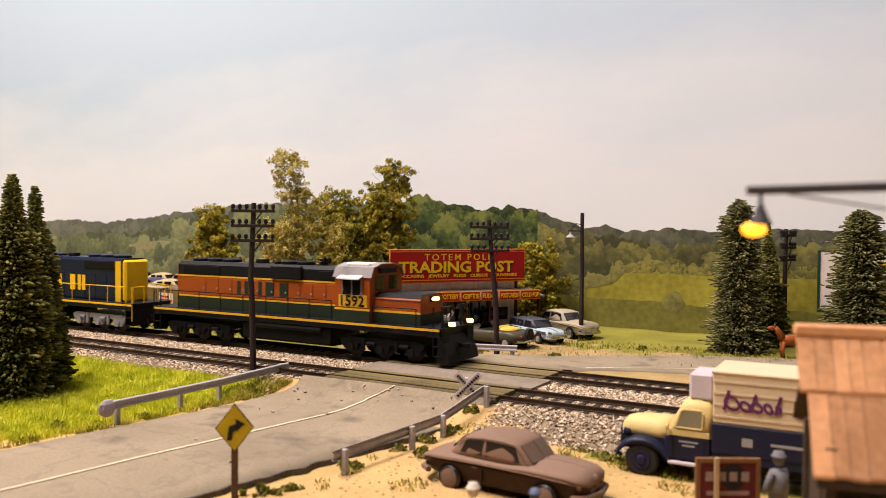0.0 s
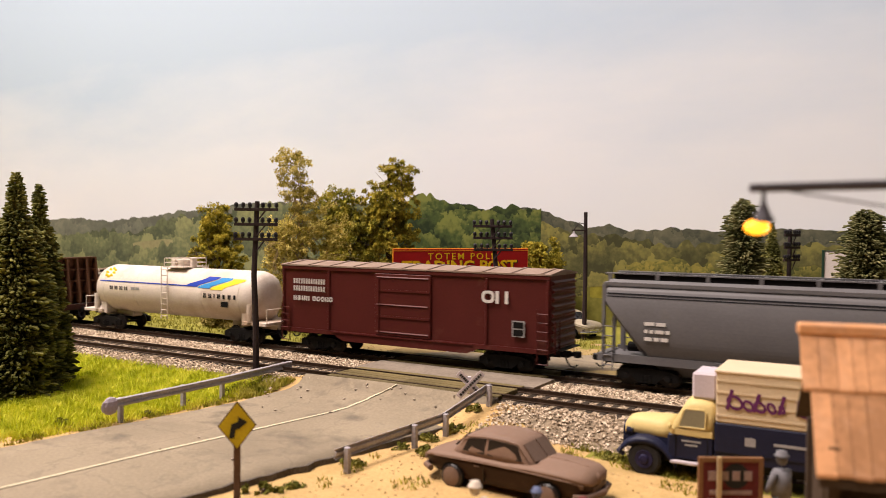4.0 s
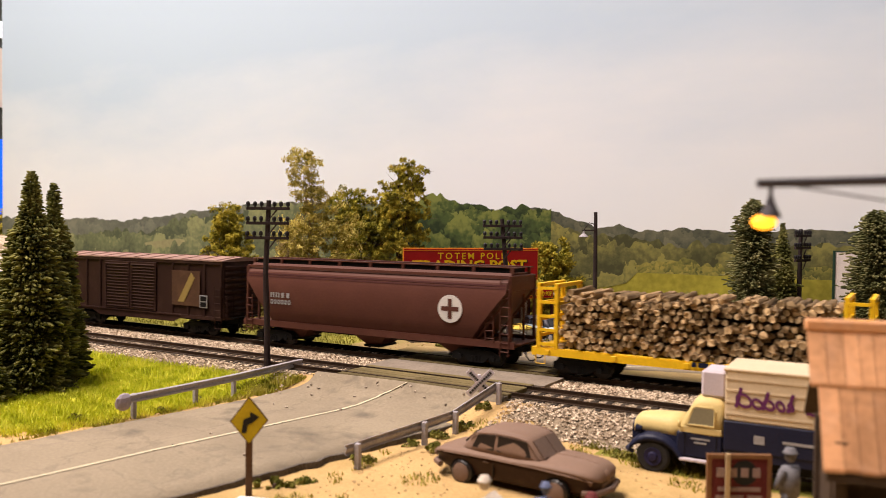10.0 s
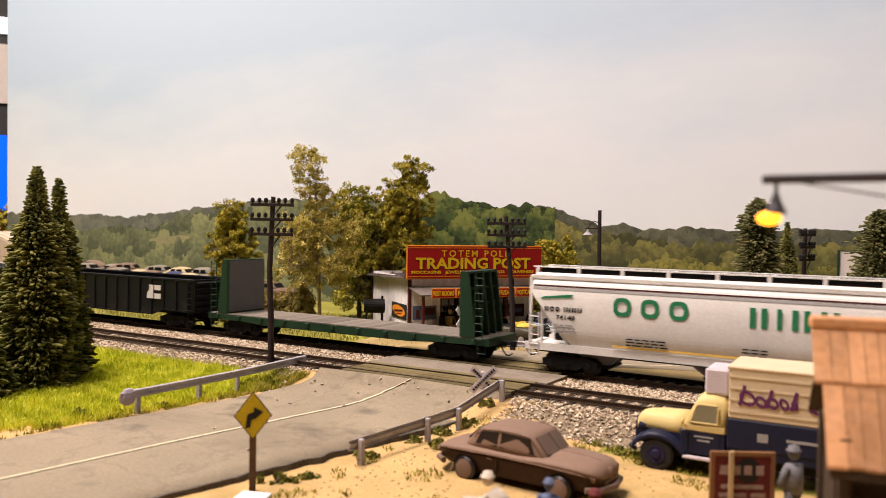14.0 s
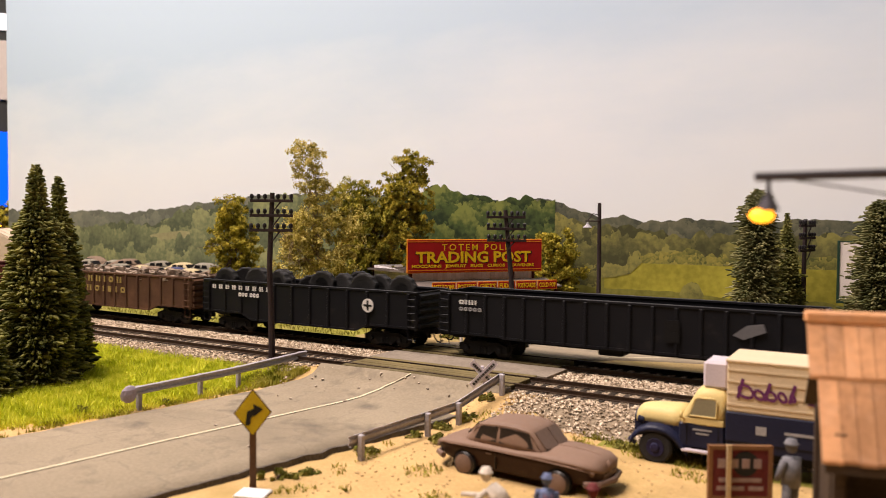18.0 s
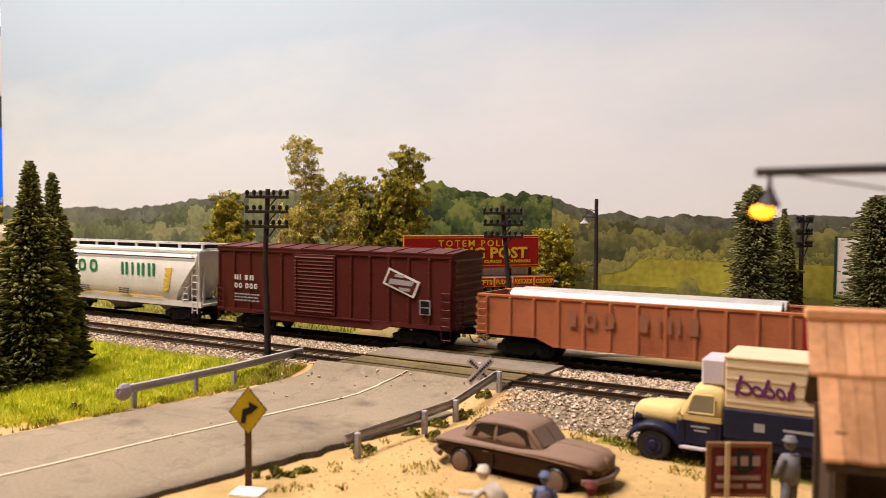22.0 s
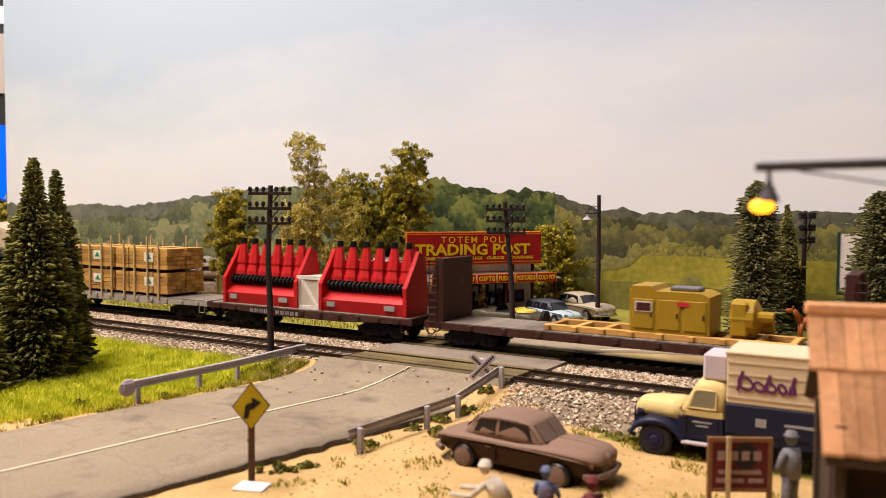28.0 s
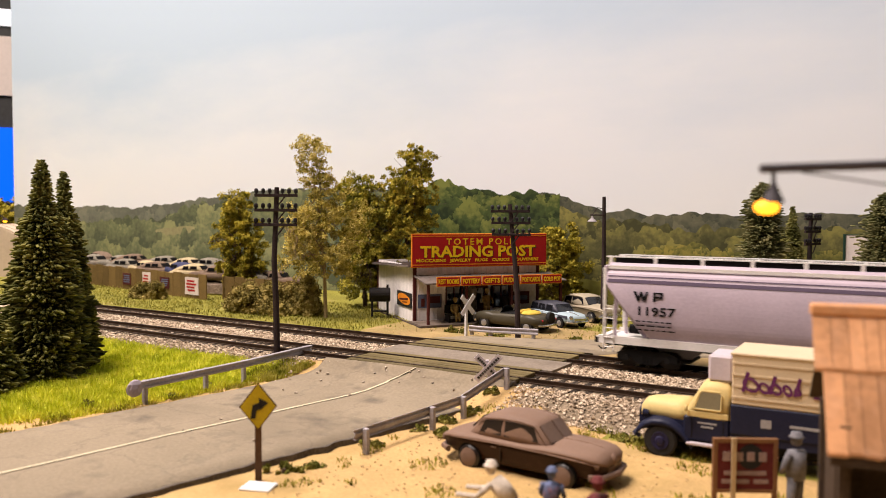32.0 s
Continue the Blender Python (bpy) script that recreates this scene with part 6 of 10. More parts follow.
while z < 2.5:
    x = -5.3 + (0.15 if row % 2 else 0)
    while x < 5.35:
        r = rng.uniform(0.8, 1.12)
        if z < 2.2 or rng.random() < 0.75:
            o = part("log", SHARED["log%d" % rng.randrange(6)], None, load, at=spot(x, rng.uniform(-0.2, 0.2), z + rng.uniform(-0.07, 0.07), 0, rng.uniform(0, 360), rng.uniform(-2, 2)))
            o.scale = (r, 1, r)
        x += 0.31
    z += 0.275
    row += 1

bh = hopper(-187.3, 16.3, "brown_hopper", "brown_hopper", "brown covered hopper car with a large white round emblem", stripes=((3.72, 3.80, "coil_brown"), (3.6, 3.66, "coil_brown")))
disc_mark(bh, 5.0, 2.6, 0.64, -1.565, "mark_white", inner="brown_hopper")
marks(bh, "hhee", -6.0, -1.57, 2.55, 0.26, 0.26, 0.1, 0.07, "mark_grey")
marks(bh, "oooooo", -6.0, -1.57, 2.2, 0.24, 0.18, 0.06, 0.05, "mark_grey")

wb = boxcar(-204.3, 14.7, "weathered_brown", "roof_rose", "weathered dark brown double-door boxcar", doors=((-2.8, -0.45), (-0.4, 1.9)), posts=6, top=4.3, lines=15)
part("faded_panel", Geo().box(3.3, 5.6, -1.525, -1.515, 1.7, 3.7), "gon_brown", wb, "faded square painted panel")
part("faded_mark", Geo().prism([(3.8, 1.9), (4.3, 1.9), (5.2, 3.3), (4.9, 3.6)], "y", -1.545, -1.527), "mark_ochre", wb)

white_tank(-219.1)


def soo_hopper(s, number):
    car = hopper(s, 16.0, "white", "white", "white covered hopper car with green lettering and wheat emblem", stripes=((3.74, 3.80, "maroon"), (3.60, 3.70, "mark_grey")))
    marks(car, "ooo", -3.95, -1.565, 2.68, 0.76, 0.74, 0.4, 0.17, "soo_green", "brand_mark")
    marks(car, "hihh", 1.35, -1.565, 2.62, 0.76, 0.62, 0.34, 0.17, "soo_green", "brand_mark")
    marks(car, "hoo ihhh", -7.0, -1.56, 2.7, 0.2, 0.18, 0.07, 0.05, "gon_black")
    writing("car_number", number, 0.2, "gon_black", car, spot(-6.05, -1.57, 2.46, 90), 0.85, bold=0.01)
    fine_print(car, -6.9, -1.57, 2.1, 3, 1.3, "mark_grey", 0.06, 0.15, 9)
    fine_print(car, -3.4, -1.53, 1.75, 3, 1.7, "gon_black", 0.05, 0.12, 10)
    fine_print(car, 1.1, -1.53, 1.75, 3, 0.9, "gon_black", 0.05, 0.12, 11)
    part("gold_line", Geo().box(-4.0, 4.9, -1.47, -1.45, 1.38, 1.46), "wheat", car)
    w = part("wheat_emblem", Geo().prism([(5.25, 3.12), (5.95, 3.2), (5.7, 2.8), (5.4, 2.75)], "y", -1.585, -1.565), "wheat", car)
    for k in range(4):
        z = 1.85 + k * 0.26
        part("grain", Geo().prism([(5.05 + 0.06 * k, z), (5.3 + 0.06 * k, z - 0.08), (5.62 + 0.06 * k, z + 0.12), (5.62 + 0.06 * k, z + 0.3), (5.3 + 0.06 * k, z + 0.12), (5.02 + 0.06 * k, z + 0.2)], "y", -1.58, -1.55), "mark_yellow", w)
    part("script_mark", Geo().prism([(-7.2, 3.2), (-5.8, 3.32), (-5.7, 3.46), (-7.1, 3.3)], "y", -1.555, -1.53), "soo_green", car)
    return car


soo_hopper(-236.3, "74140")
flatcar(-255.0, 17.8, "car_green", "dark green empty bulkhead flat car", bulk="car_green", belly=0.4, bulk_in=(1.45, 1.45), name="bulkhead_flat")

bg = gondola(-273.0, 16.0, "gon_black", "black empty gondola car with white emblem", top=2.85, posts=15)
part("emblem", Geo().box(4.2, 4.55, -1.58, -1.55, 1.7, 2.5).box(4.65, 5.2, -1.58, -1.55, 1.7, 2.0).box(4.65, 5.2, -1.58, -1.55, 2.2, 2.5).prism([(4.0, 1.7), (4.2, 1.7), (4.2, 2.2), (4.0, 2.0)], "y", -1.58, -1.55), "mark_white", bg)
marks(bg, "hhh hhhe", -6.8, -1.56, 2.35, 0.16, 0.22, 0.14, 0.05, "mark_white")
marks(bg, "hoh hhh", -6.8, -1.56, 2.08, 0.16, 0.22, 0.14, 0.05, "mark_white")
marks(bg, "oo  ooo", -6.8, -1.56, 1.75, 0.16, 0.22, 0.14, 0.05, "mark_white")

ej = gondola(-289.5, 14.7, "gon_black", "black gondola car with a white end patch, carrying steel coils", top=2.75, posts=12)
part("white_patch", Geo().box(-7.3, -5.9, -1.57, -1.55, 1.25, 2.6), "mark_white", ej)
marks(ej, "e h e", -5.5, -1.56, 2.3, 0.18, 0.2, 0.14, 0.05, "mark_white")
marks(ej, "oo oo", -5.5, -1.56, 1.95, 0.2, 0.2, 0.14, 0.05, "mark_white")
part("emblem", Geo().box(-0.3, -0.1, -1.58, -1.55, 2.0, 2.5).box(-0.1, 0.1, -1.58, -1.55, 2.3, 2.5).box(0.1, 0.25, -1.58, -1.55, 2.0, 2.5), "mark_white", ej)
for dx in (-5.35, -1.3, 2.35, 5.7):
    g = Geo().lathe([(0.22, -0.7), (0.58, -0.7), (0.62, -0.66), (0.62, 0.66), (0.58, 0.7), (0.22, 0.7), (0.22, -0.7)], 28, "x")
    c = solid("steel_coil", g, "coil_steel", "pale rolled steel coil lying in a gondola", "steel coil", "coils in the gondola")
    mover(c, -289.5 + dx, -0.35, 2.5)
    cr = solid("coil_cradle", Geo().box(-0.65, 0.65, -1.0, 0.3, 0, 0.8).box(-0.65, 0.65, -1.05, -0.75, 0.75, 1.05).box(-0.65, 0.65, 0.05, 0.35, 0.75, 1.05), "deck_wood", "timber cradle under a steel coil", "cradle", "cradles in the gondola")
    mover(cr, -289.5 + dx, 0, 1.12)

cw = gondola(-306.0, 16.2, "gon_black", "plain black gondola car with small white lettering", top=2.9, posts=17, belly=False)
marks(cw, "ohh", -7.0, -1.56, 2.45, 0.2, 0.24, 0.08, 0.06, "mark_white")
marks(cw, "ooooo", -7.0, -1.56, 2.15, 0.18, 0.18, 0.06, 0.05, "mark_grey")
part("emblem", Geo().prism([(5.0, 2.0), (5.4, 1.85), (6.2, 2.2), (6.1, 2.5), (5.5, 2.4)], "y", -1.58, -1.55), "hopper_grey", cw)
part("data_frame", Geo().box(2.4, 3.0, -1.57, -1.55, 1.5, 2.4).box(2.46, 2.94, -1.58, -1.565, 1.56, 1.92).box(2.46, 2.94, -1.58, -1.565, 1.98, 2.34), "truck", cw)

pa = gondola(-322.6, 14.5, "gon_black", "black gondola car loaded with old lorry tyres", top=2.75, posts=12)
marks(pa, "h h h h h h h h h", -6.4, -1.56, 2.35, 0.24, 0.24, 0.1, 0.07, "mark_white")
marks(pa, "ooo ooo", -4.4, -1.56, 2.0, 0.22, 0.18, 0.06, 0.06, "mark_white")
disc_mark(pa, 4.4, 2.05, 0.34, -1.56, "mark_white", inner="gon_black")


def tyre_geo(r=0.78, w=0.32):
    """A lorry tyre whose tread is cut across by grooves."""
    g = Geo().lathe([(r * 0.52, -w * 0.5), (r * 0.86, -w * 0.62), (r * 0.97, -w * 0.55), (r, -w * 0.45), (r, w * 0.45), (r * 0.97, w * 0.55), (r * 0.86, w * 0.62), (r * 0.52, w * 0.5), (r * 0.5, 0), (r * 0.52, -w * 0.5)], 48, "y")
    g.v = [(a * 0.955, b, c * 0.955) if (k % 48) % 4 < 2 and math.hypot(a, c) > 0.95 * r else (a, b, c) for k, (a, b, c) in enumerate(g.v)]
    return g


rng = random.Random(31)
tyre_me = mesh_of("old_tyre", tyre_geo(), "rubber", False)
for dx, y, yaw in ((-6.2, -0.7, 6), (-5.5, 0.1, 24), (-4.1, -0.1, -14), (-3.75, -0.75, 4), (-2.8, 0.2, 12), (-2.25, -0.6, -10), (-1.0, 0.5, 40), (0.85, -0.7, 8), (2.05, -0.45, -16), (2.5, 0.3, 20), (3.55, -0.7, 5), (4.0, 0.1, -8), (5.85, -0.6, 3)):
    o = solid("old_tyre", tyre_me, None, "worn black lorry tyre standing in a gondola", "tyre", "tyres in the gondola")
    mover(o, -322.6 + dx, y, 2.76 + rng.uniform(-0.06, 0.08) - (0.3 if dx == -1.0 else 0), yaw)
for k in range(14):
    base = solid("old_tyre", tyre_me, None, "worn black lorry tyre standing in a gondola", "tyre", "tyres in the gondola")
    mover(base, -322.6 - 6.2 + k * 0.95, -0.2 + 0.3 * (k % 2), 1.75, 10 * (k % 3))

u1 = gondola(-338.2, 14.7, "gon_brown", "weathered brown gondola car full of scrap metal", top=2.75, posts=14)
marks(u1, "hhioh", -2.0, -1.56, 2.25, 0.36, 0.42, 0.36, 0.11, "mark_ochre", "brand_mark")
marks(u1, "hhoieio", -2.9, -1.56, 1.65, 0.36, 0.42, 0.36, 0.11, "mark_ochre", "brand_mark")
rng = random.Random(8)
g = Geo()
for _ in range(520):
    x, y = rng.uniform(-7.1, 7.1), rng.uniform(-1.3, 1.3)
    w = Geo().box(-rng.uniform(0.05, 0.35), rng.uniform(0.05, 0.35), -rng.uniform(0.03, 0.2), rng.uniform(0.03, 0.2), 0, rng.uniform(0.04, 0.2)).moved(0, 0, 0, rng.uniform(0, 180))
    t = rng.uniform(-0.5, 0.5)
    w.v = [(a, b, c + t * a) for a, b, c in w.v]
    g.join(w.moved(x, y, 0.1 + 0.45 * rng.random() * (1 - (y / 1.5) ** 2)))
g.box(-7.2, 7.2, -1.36, 1.36, -1.4, 0.12)
mover(solid("scrap_load", g, "scrap", "heaped tan and rusty scrap metal", "scrap", kind="stuff"), -338.2, 0, 2.42)

u2 = gondola(-353.8, 14.8, "gon_oxide", "dark maroon gondola car with bold white lettering", top=2.75, posts=13)
marks(u2, "hhioh", -1.77, -1.56, 2.15, 0.42, 0.5, 0.5, 0.14, "mark_white", "brand_mark")
marks(u2, "hhoieio", -2.47, -1.56, 1.5, 0.42, 0.5, 0.46, 0.14, "mark_white", "brand_mark")
fine_print(u2, -6.3, -1.56, 2.4, 2, 0.9, "mark_white", 0.12, 0.3, 3)
part("yellow_disc", Geo().disc((7.0, -1.6, 2.35), "y", 0.4, 0.03, 22), "logo_yellow", u2)
mover(solid("scrap_bale", Geo().box(-0.7, 0.7, -0.6, 0.6, 0, 1.9, 0.2), "scrap", "grey crushed bale in a gondola", "bale"), -360.2, -0.3, 1.12)

sg = gondola(-370.1, 14.7, "gon_orange", "faded rusty orange gondola car carrying steel pipes", top=2.75, posts=13)
marks(sg, "eoo  lihe", -3.0, -1.56, 1.7, 0.68, 0.5, 0.28, 0.13, "faded_rust", "brand_mark")
part("red_patch", Geo().box(6.1, 6.8, -1.56, -1.545, 1.15, 2.7), "gon_red", sg)
for y, z in ((-0.62, 2.55), (0.55, 2.5), (-0.02, 1.7)):
    p = solid("steel_pipe", Geo().lathe([(0.48, -5.6), (0.58, -5.6), (0.58, 5.6), (0.48, 5.6), (0.48, -5.6)], 20, "x"), "wrapped", "long pale galvanised pipe lying in a gondola", "pipe", "pipes in the gondola", smooth=False)
    mover(p, -370.4, y, z)
for dx in (-4.0, 0.0, 4.0):
    mover(solid("pipe_bearer", Geo().box(-0.12, 0.12, -1.3, 1.3, 0, 0.85), "deck_wood", "timber bearer under the pipes", "timber", "bearers in the gondola"), -370.4 + dx, 0, 1.12)

mw = boxcar(-386.3, 15.1, "boxcar_red", "boxcar_red", "dark red ribbed boxcar with a white tilted frame emblem", doors=((-2.0, 0.75),), posts=7, top=4.5, lines=16)
def tilted(pts):
    return [(4.75 + 0.74 * (x - 4.75), 3.1 + 0.74 * (z - 3.05)) for x, z in pts]


part("tilted_emblem", Geo().prism(tilted([(3.3, 2.95), (5.7, 2.1), (6.2, 3.15), (3.8, 4.0)]), "y", -1.53, -1.515), "mark_white", mw)
part("emblem_field", Geo().prism(tilted([(3.48, 3.02), (5.58, 2.26), (5.99, 3.06), (3.9, 3.84)]), "y", -1.54, -1.525), "boxcar_red", mw)
part("emblem_bar", Geo().prism(tilted([(3.75, 2.95), (5.6, 2.85), (5.75, 3.15), (3.9, 3.3)]), "y", -1.55, -1.535).prism(tilted([(4.25, 3.42), (4.95, 3.36), (4.95, 3.56), (4.3, 3.6)]), "y", -1.55, -1.535).prism(tilted([(4.55, 2.56), (5.4, 2.5), (5.45, 2.7), (4.6, 2.76)]), "y", -1.55, -1.535), "mark_grey", mw)
marks(mw, "hi lh", -6.2, -1.52, 2.75, 0.28, 0.26, 0.12, 0.07, "mark_white")
marks(mw, "oo ooo", -6.2, -1.52, 2.3, 0.28, 0.22, 0.1, 0.06, "mark_white")
fine_print(mw, -6.2, -1.52, 1.95, 3, 1.8, "mark_grey", 0.07, 0.17, 5)

soo_hopper(-403.35, "74148")

# ---- coil car with two hoods ----
cc = flatcar(-421.0, 16.2, "coil_brown", "brown coil car with two rounded covers", belly=0.25, deck="coil_brown", name="coil_car", cat="coil car")
for x0, x1 in ((-7.6, -0.06), (0.06, 7.6)):
    prof = [(-1.5, 1.55), (-1.5, 2.7)] + [(-1.5 * math.cos(a), 2.7 + 1.05 * math.sin(a)) for a in [math.pi * k / 28 for k in range(1, 28)]] + [(1.5, 2.7), (1.5, 1.55)]
    hood = part("cover", Geo().prism(prof, "x", x0, x1), "coil_brown", cc, "rounded brown cover")
    for x in (x0 + 0.05, (x0 + x1) / 2, x1 - 0.05):
        part("cover_rib", Geo().prism([(y * 1.012, 2.1 + (z - 2.1) * 1.015) for y, z in prof], "x", x - 0.05, x + 0.05), "coil_brown", hood)
    for x in (x0 + 1.3, x1 - 1.3):
        part("lifting_bracket", Geo().tube([(x, -0.8, 3.4), (x, -0.8, 4.0), (x, -0.45, 4.05)], 0.07, 6).tube([(x, 0.8, 3.4), (x, 0.8, 4.0), (x, 0.45, 4.05)], 0.07, 6), "coil_brown", hood)
    part("lifting_lug", Geo().box((x0 + x1) / 2 - 0.35, (x0 + x1) / 2 - 0.2, -0.1, 0.1, 3.7, 4.15).box((x0 + x1) / 2 + 0.2, (x0 + x1) / 2 + 0.35, -0.1, 0.1, 3.7, 4.15).box((x0 + x1) / 2 - 0.35, (x0 + x1) / 2 + 0.35, -0.1, 0.1, 4.05, 4.2), "coil_brown", hood)
part("trough_side", Geo().box(-7.7, 7.7, -1.38, 1.38, 1.2, 1.56), "gon_black", cc)
for k in range(12):
    part("side_gusset", Geo().prism([(-1.55, 0.95), (-1.42, 0.7), (-1.42, 1.2), (-1.55, 1.2)], "x", -6.5 + k * 1.18 - 0.06, -6.5 + k * 1.18 + 0.06), "coil_brown", cc)

st = tank(-436.1, 12.2, 1.22, 2.55, "silver", "truck", "silver tank car with a dome and black walkway", walkway=True, frame_half=6.45, dome="dome")

bu = gondola(-451.7, 14.6, "gon_red", "bright red gondola car with white lettering, full of pale sand", top=2.75, posts=13)
marks(bu, "hhhlihehoh", -3.0, -1.56, 1.8, 0.5, 0.36, 0.2, 0.1, "mark_white", "brand_mark", lean=0.15)
fine_print(bu, -6.6, -1.56, 2.35, 2, 1.2, "mark_white", 0.13, 0.3, 7)
part("emblem", Geo().box(5.0, 5.7, -1.57, -1.55, 1.6, 2.3), "gon_black", bu)
part("emblem_bar", Geo().box(5.08, 5.62, -1.585, -1.568, 2.05, 2.2).box(5.08, 5.62, -1.585, -1.568, 1.72, 1.9), "mark_white", bu)
g = Geo()
g.loft([[(x, -1.3, 2.35), (x, -0.4, 2.55 + 0.35 * abs(math.sin(x * 0.55))), (x, 0.4, 2.6 + 0.3 * abs(math.sin(x * 0.55 + 0.3))), (x, 1.3, 2.35), (x, 1.3, 1.12), (x, -1.3, 1.12)] for x in np.linspace(-7.15, 7.15, 30)])
M["load_sand"] = mat("pale_sand_load", (0.50, 0.36, 0.22), 0.95, 0, 0.2, 1, 12, 0.6)
mover(solid("sand_load", g, "load_sand", "pale tan sand heaped in a gondola", "sand", kind="stuff"), -451.7)

# ---- flat with an engine set ----
gf = flatcar(-469.3, 18.6, "flat_brown", "brown bulkhead flat car carrying a yellow engine set", bulk="flat_brown", belly=0.35, name="bulkhead_flat", bulk_top=4.15)
gen = mover(thing("generator_set", -467.7, 0, 1.2, 0, "yellow diesel generator set on timber skids", "generator"), -467.7, 0, 1.2)
part("engine_housing", Geo().prism([(-1.15, 0.25), (2.0, 0.25), (2.0, 1.8), (1.65, 1.95), (-0.15, 1.95), (-0.3, 2.14), (-1.15, 2.14)], "y", -1.05, 1.05), "machine_yellow", gen)
part("end_radiator", Geo().box(-1.25, -1.13, -0.9, 0.9, 0.4, 2.0, 0.03), "machine_yellow", gen)
for x in (-0.62, 0.42, 1.45):
    d = part("panel_door", Geo().box(x - 0.44, x + 0.44, -1.1, -1.045, 0.42, 1.62, 0.02), "machine_yellow", gen)
    part("handle", Geo().box(x + 0.3, x + 0.36, -1.13, -1.095, 0.9, 1.1), "truck", d)
part("control_window", Geo().box(-0.95, -0.25, -1.12, -1.09, 1.1, 1.52), "mark_white", gen)
part("control_panel", Geo().box(-0.9, -0.3, -1.135, -1.12, 1.15, 1.47), "gon_oxide", gen)
part("warning_plate", Geo().box(0.75, 1.25, -1.12, -1.09, 1.4, 1.56), "logo_red", gen)
part("exhaust_box", Geo().box(0.3, 1.5, -0.5, 0.4, 1.95, 2.12, 0.04), "hopper_grey", gen)
part("alternator", Geo().lathe([(0.3, 0), (0.68, 0.08), (0.74, 0.2), (0.74, 0.95), (0.5, 1.1), (0.25, 1.25)], 16, "x", (2.6, 0, 1.0)), "machine_yellow", gen)
part("alternator_box", Geo().box(2.7, 3.35, -0.72, 0.72, 0.3, 1.66, 0.08), "machine_yellow", gen)
part("pipe_stub", Geo().disc((3.95, -0.3, 1.1), "x", 0.22, 0.6, 10), "machine_yellow", gen)
part("pipe_stub", Geo().disc((3.85, 0.2, 0.7), "x", 0.26, 0.7, 10), "machine_yellow", gen)
for y in (-0.95, 0.95):
    part("skid", Geo().box(-5.0, 5.2, y - 0.14, y + 0.14, 0.0, 0.26, 0.02), "lumber", gen)
for x in np.linspace(-4.8, 5.0, 9):
    part("cross_timber", Geo().box(x - 0.13, x + 0.13, -1.25, 1.25, 0.02, 0.24, 0.02), "lumber", gen)

# ---- flat with two red harvester heads ----
rf = flatcar(-486.2, 13.5, "flat_brown", "brown flat car carrying two red harvester heads", belly=0.4)
marks(rf, "hhhhe hhhhe", -3.6, -1.53, 0.84, 0.2, 0.22, 0.12, 0.06, "mark_grey")


def harvester_head(s):
    ob = mover(thing("harvester_head", s, 0, 1.2, 0, "glossy red harvester head standing on end with a row of snouts", "farm machine", "harvester heads on the flat car"), s, 0, 1.2)
    part("back_plate", Geo().box(-2.6, 2.6, 0.2, 0.45, 0.15, 2.6, 0.04), "machine_red", ob)
    part("base_beam", Geo().prism([(-1.15, 0.0), (0.6, 0.0), (0.6, 1.0), (-0.7, 1.0), (-1.25, 0.6)], "x", -2.55, 2.55), "machine_red", ob)
    for x in (-2.72, 2.5):
        part("end_shield", Geo().prism([(-1.3, 0.0), (0.6, 0.0), (0.7, 1.2), (0.35, 2.9), (-0.15, 3.15), (-0.6, 2.4), (-1.3, 1.4)], "x", x, x + 0.22), "machine_red", ob)
    part("auger", Geo().disc((0, -0.75, 1.3), "x", 0.16, 4.9, 10), "truck", ob)
    for k in range(18):
        part("auger_flight", shared("auger_flight", lambda: Geo().disc((0, -0.75, 1.3), "x", 0.27, 0.08, 12), "truck"), None, ob, at=spot(-2.35 + k * 0.276, 0, 0))
    for k in range(6):
        x = -2.15 + k * 0.86
        sn = part("snout", Geo().loft([[(x + 0.36 * w * a, -0.55 + 0.1 * z + 0.28 * w * b, z) for a, b in ((-1, -0.6), (0, -1), (1, -0.6), (1, 0.8), (-1, 0.8))] for w, z in ((1.0, 1.55), (1.0, 1.75), (0.72, 2.1), (0.85, 2.2), (0.66, 2.75), (0.4, 3.3), (0.15, 3.45))]), "machine_red", ob)
        part("snout_tip", Geo().disc((x, -0.2, 3.42), "z", 0.17, 0.3, 8), "truck", sn)
    part("decal", Geo().box(-2.74, -2.725, -0.75, -0.3, 1.7, 2.2).box(-2.2, -1.7, -1.27, -1.2, 0.25, 0.5).box(1.4, 2.0, -1.27, -1.2, 0.25, 0.5), "mark_grey", ob)
    return ob


harvester_head(-489.4)
harvester_head(-482.5)
cr = mover(thing("wooden_crate", -486.0, -0.3, 1.2, 0, "pale wooden crate with diagonal braces", "crate"), -486.0, -0.3, 1.2)
part("crate_body", Geo().box(-0.75, 0.75, -0.8, 0.8, 0, 1.7, 0.02), "crate", cr)
part("crate_frame", Geo().box(-0.8, -0.6, -0.86, -0.78, 0, 1.7).box(0.6, 0.8, -0.86, -0.78, 0, 1.7).box(-0.8, 0.8, -0.86, -0.78, 1.55, 1.74).box(-0.8, 0.8, -0.86, -0.78, 0, 0.18).prism([(-0.6, 1.55), (-0.4, 1.55), (0.6, 0.18), (0.4, 0.18)], "y", -0.85, -0.79), "white", cr)

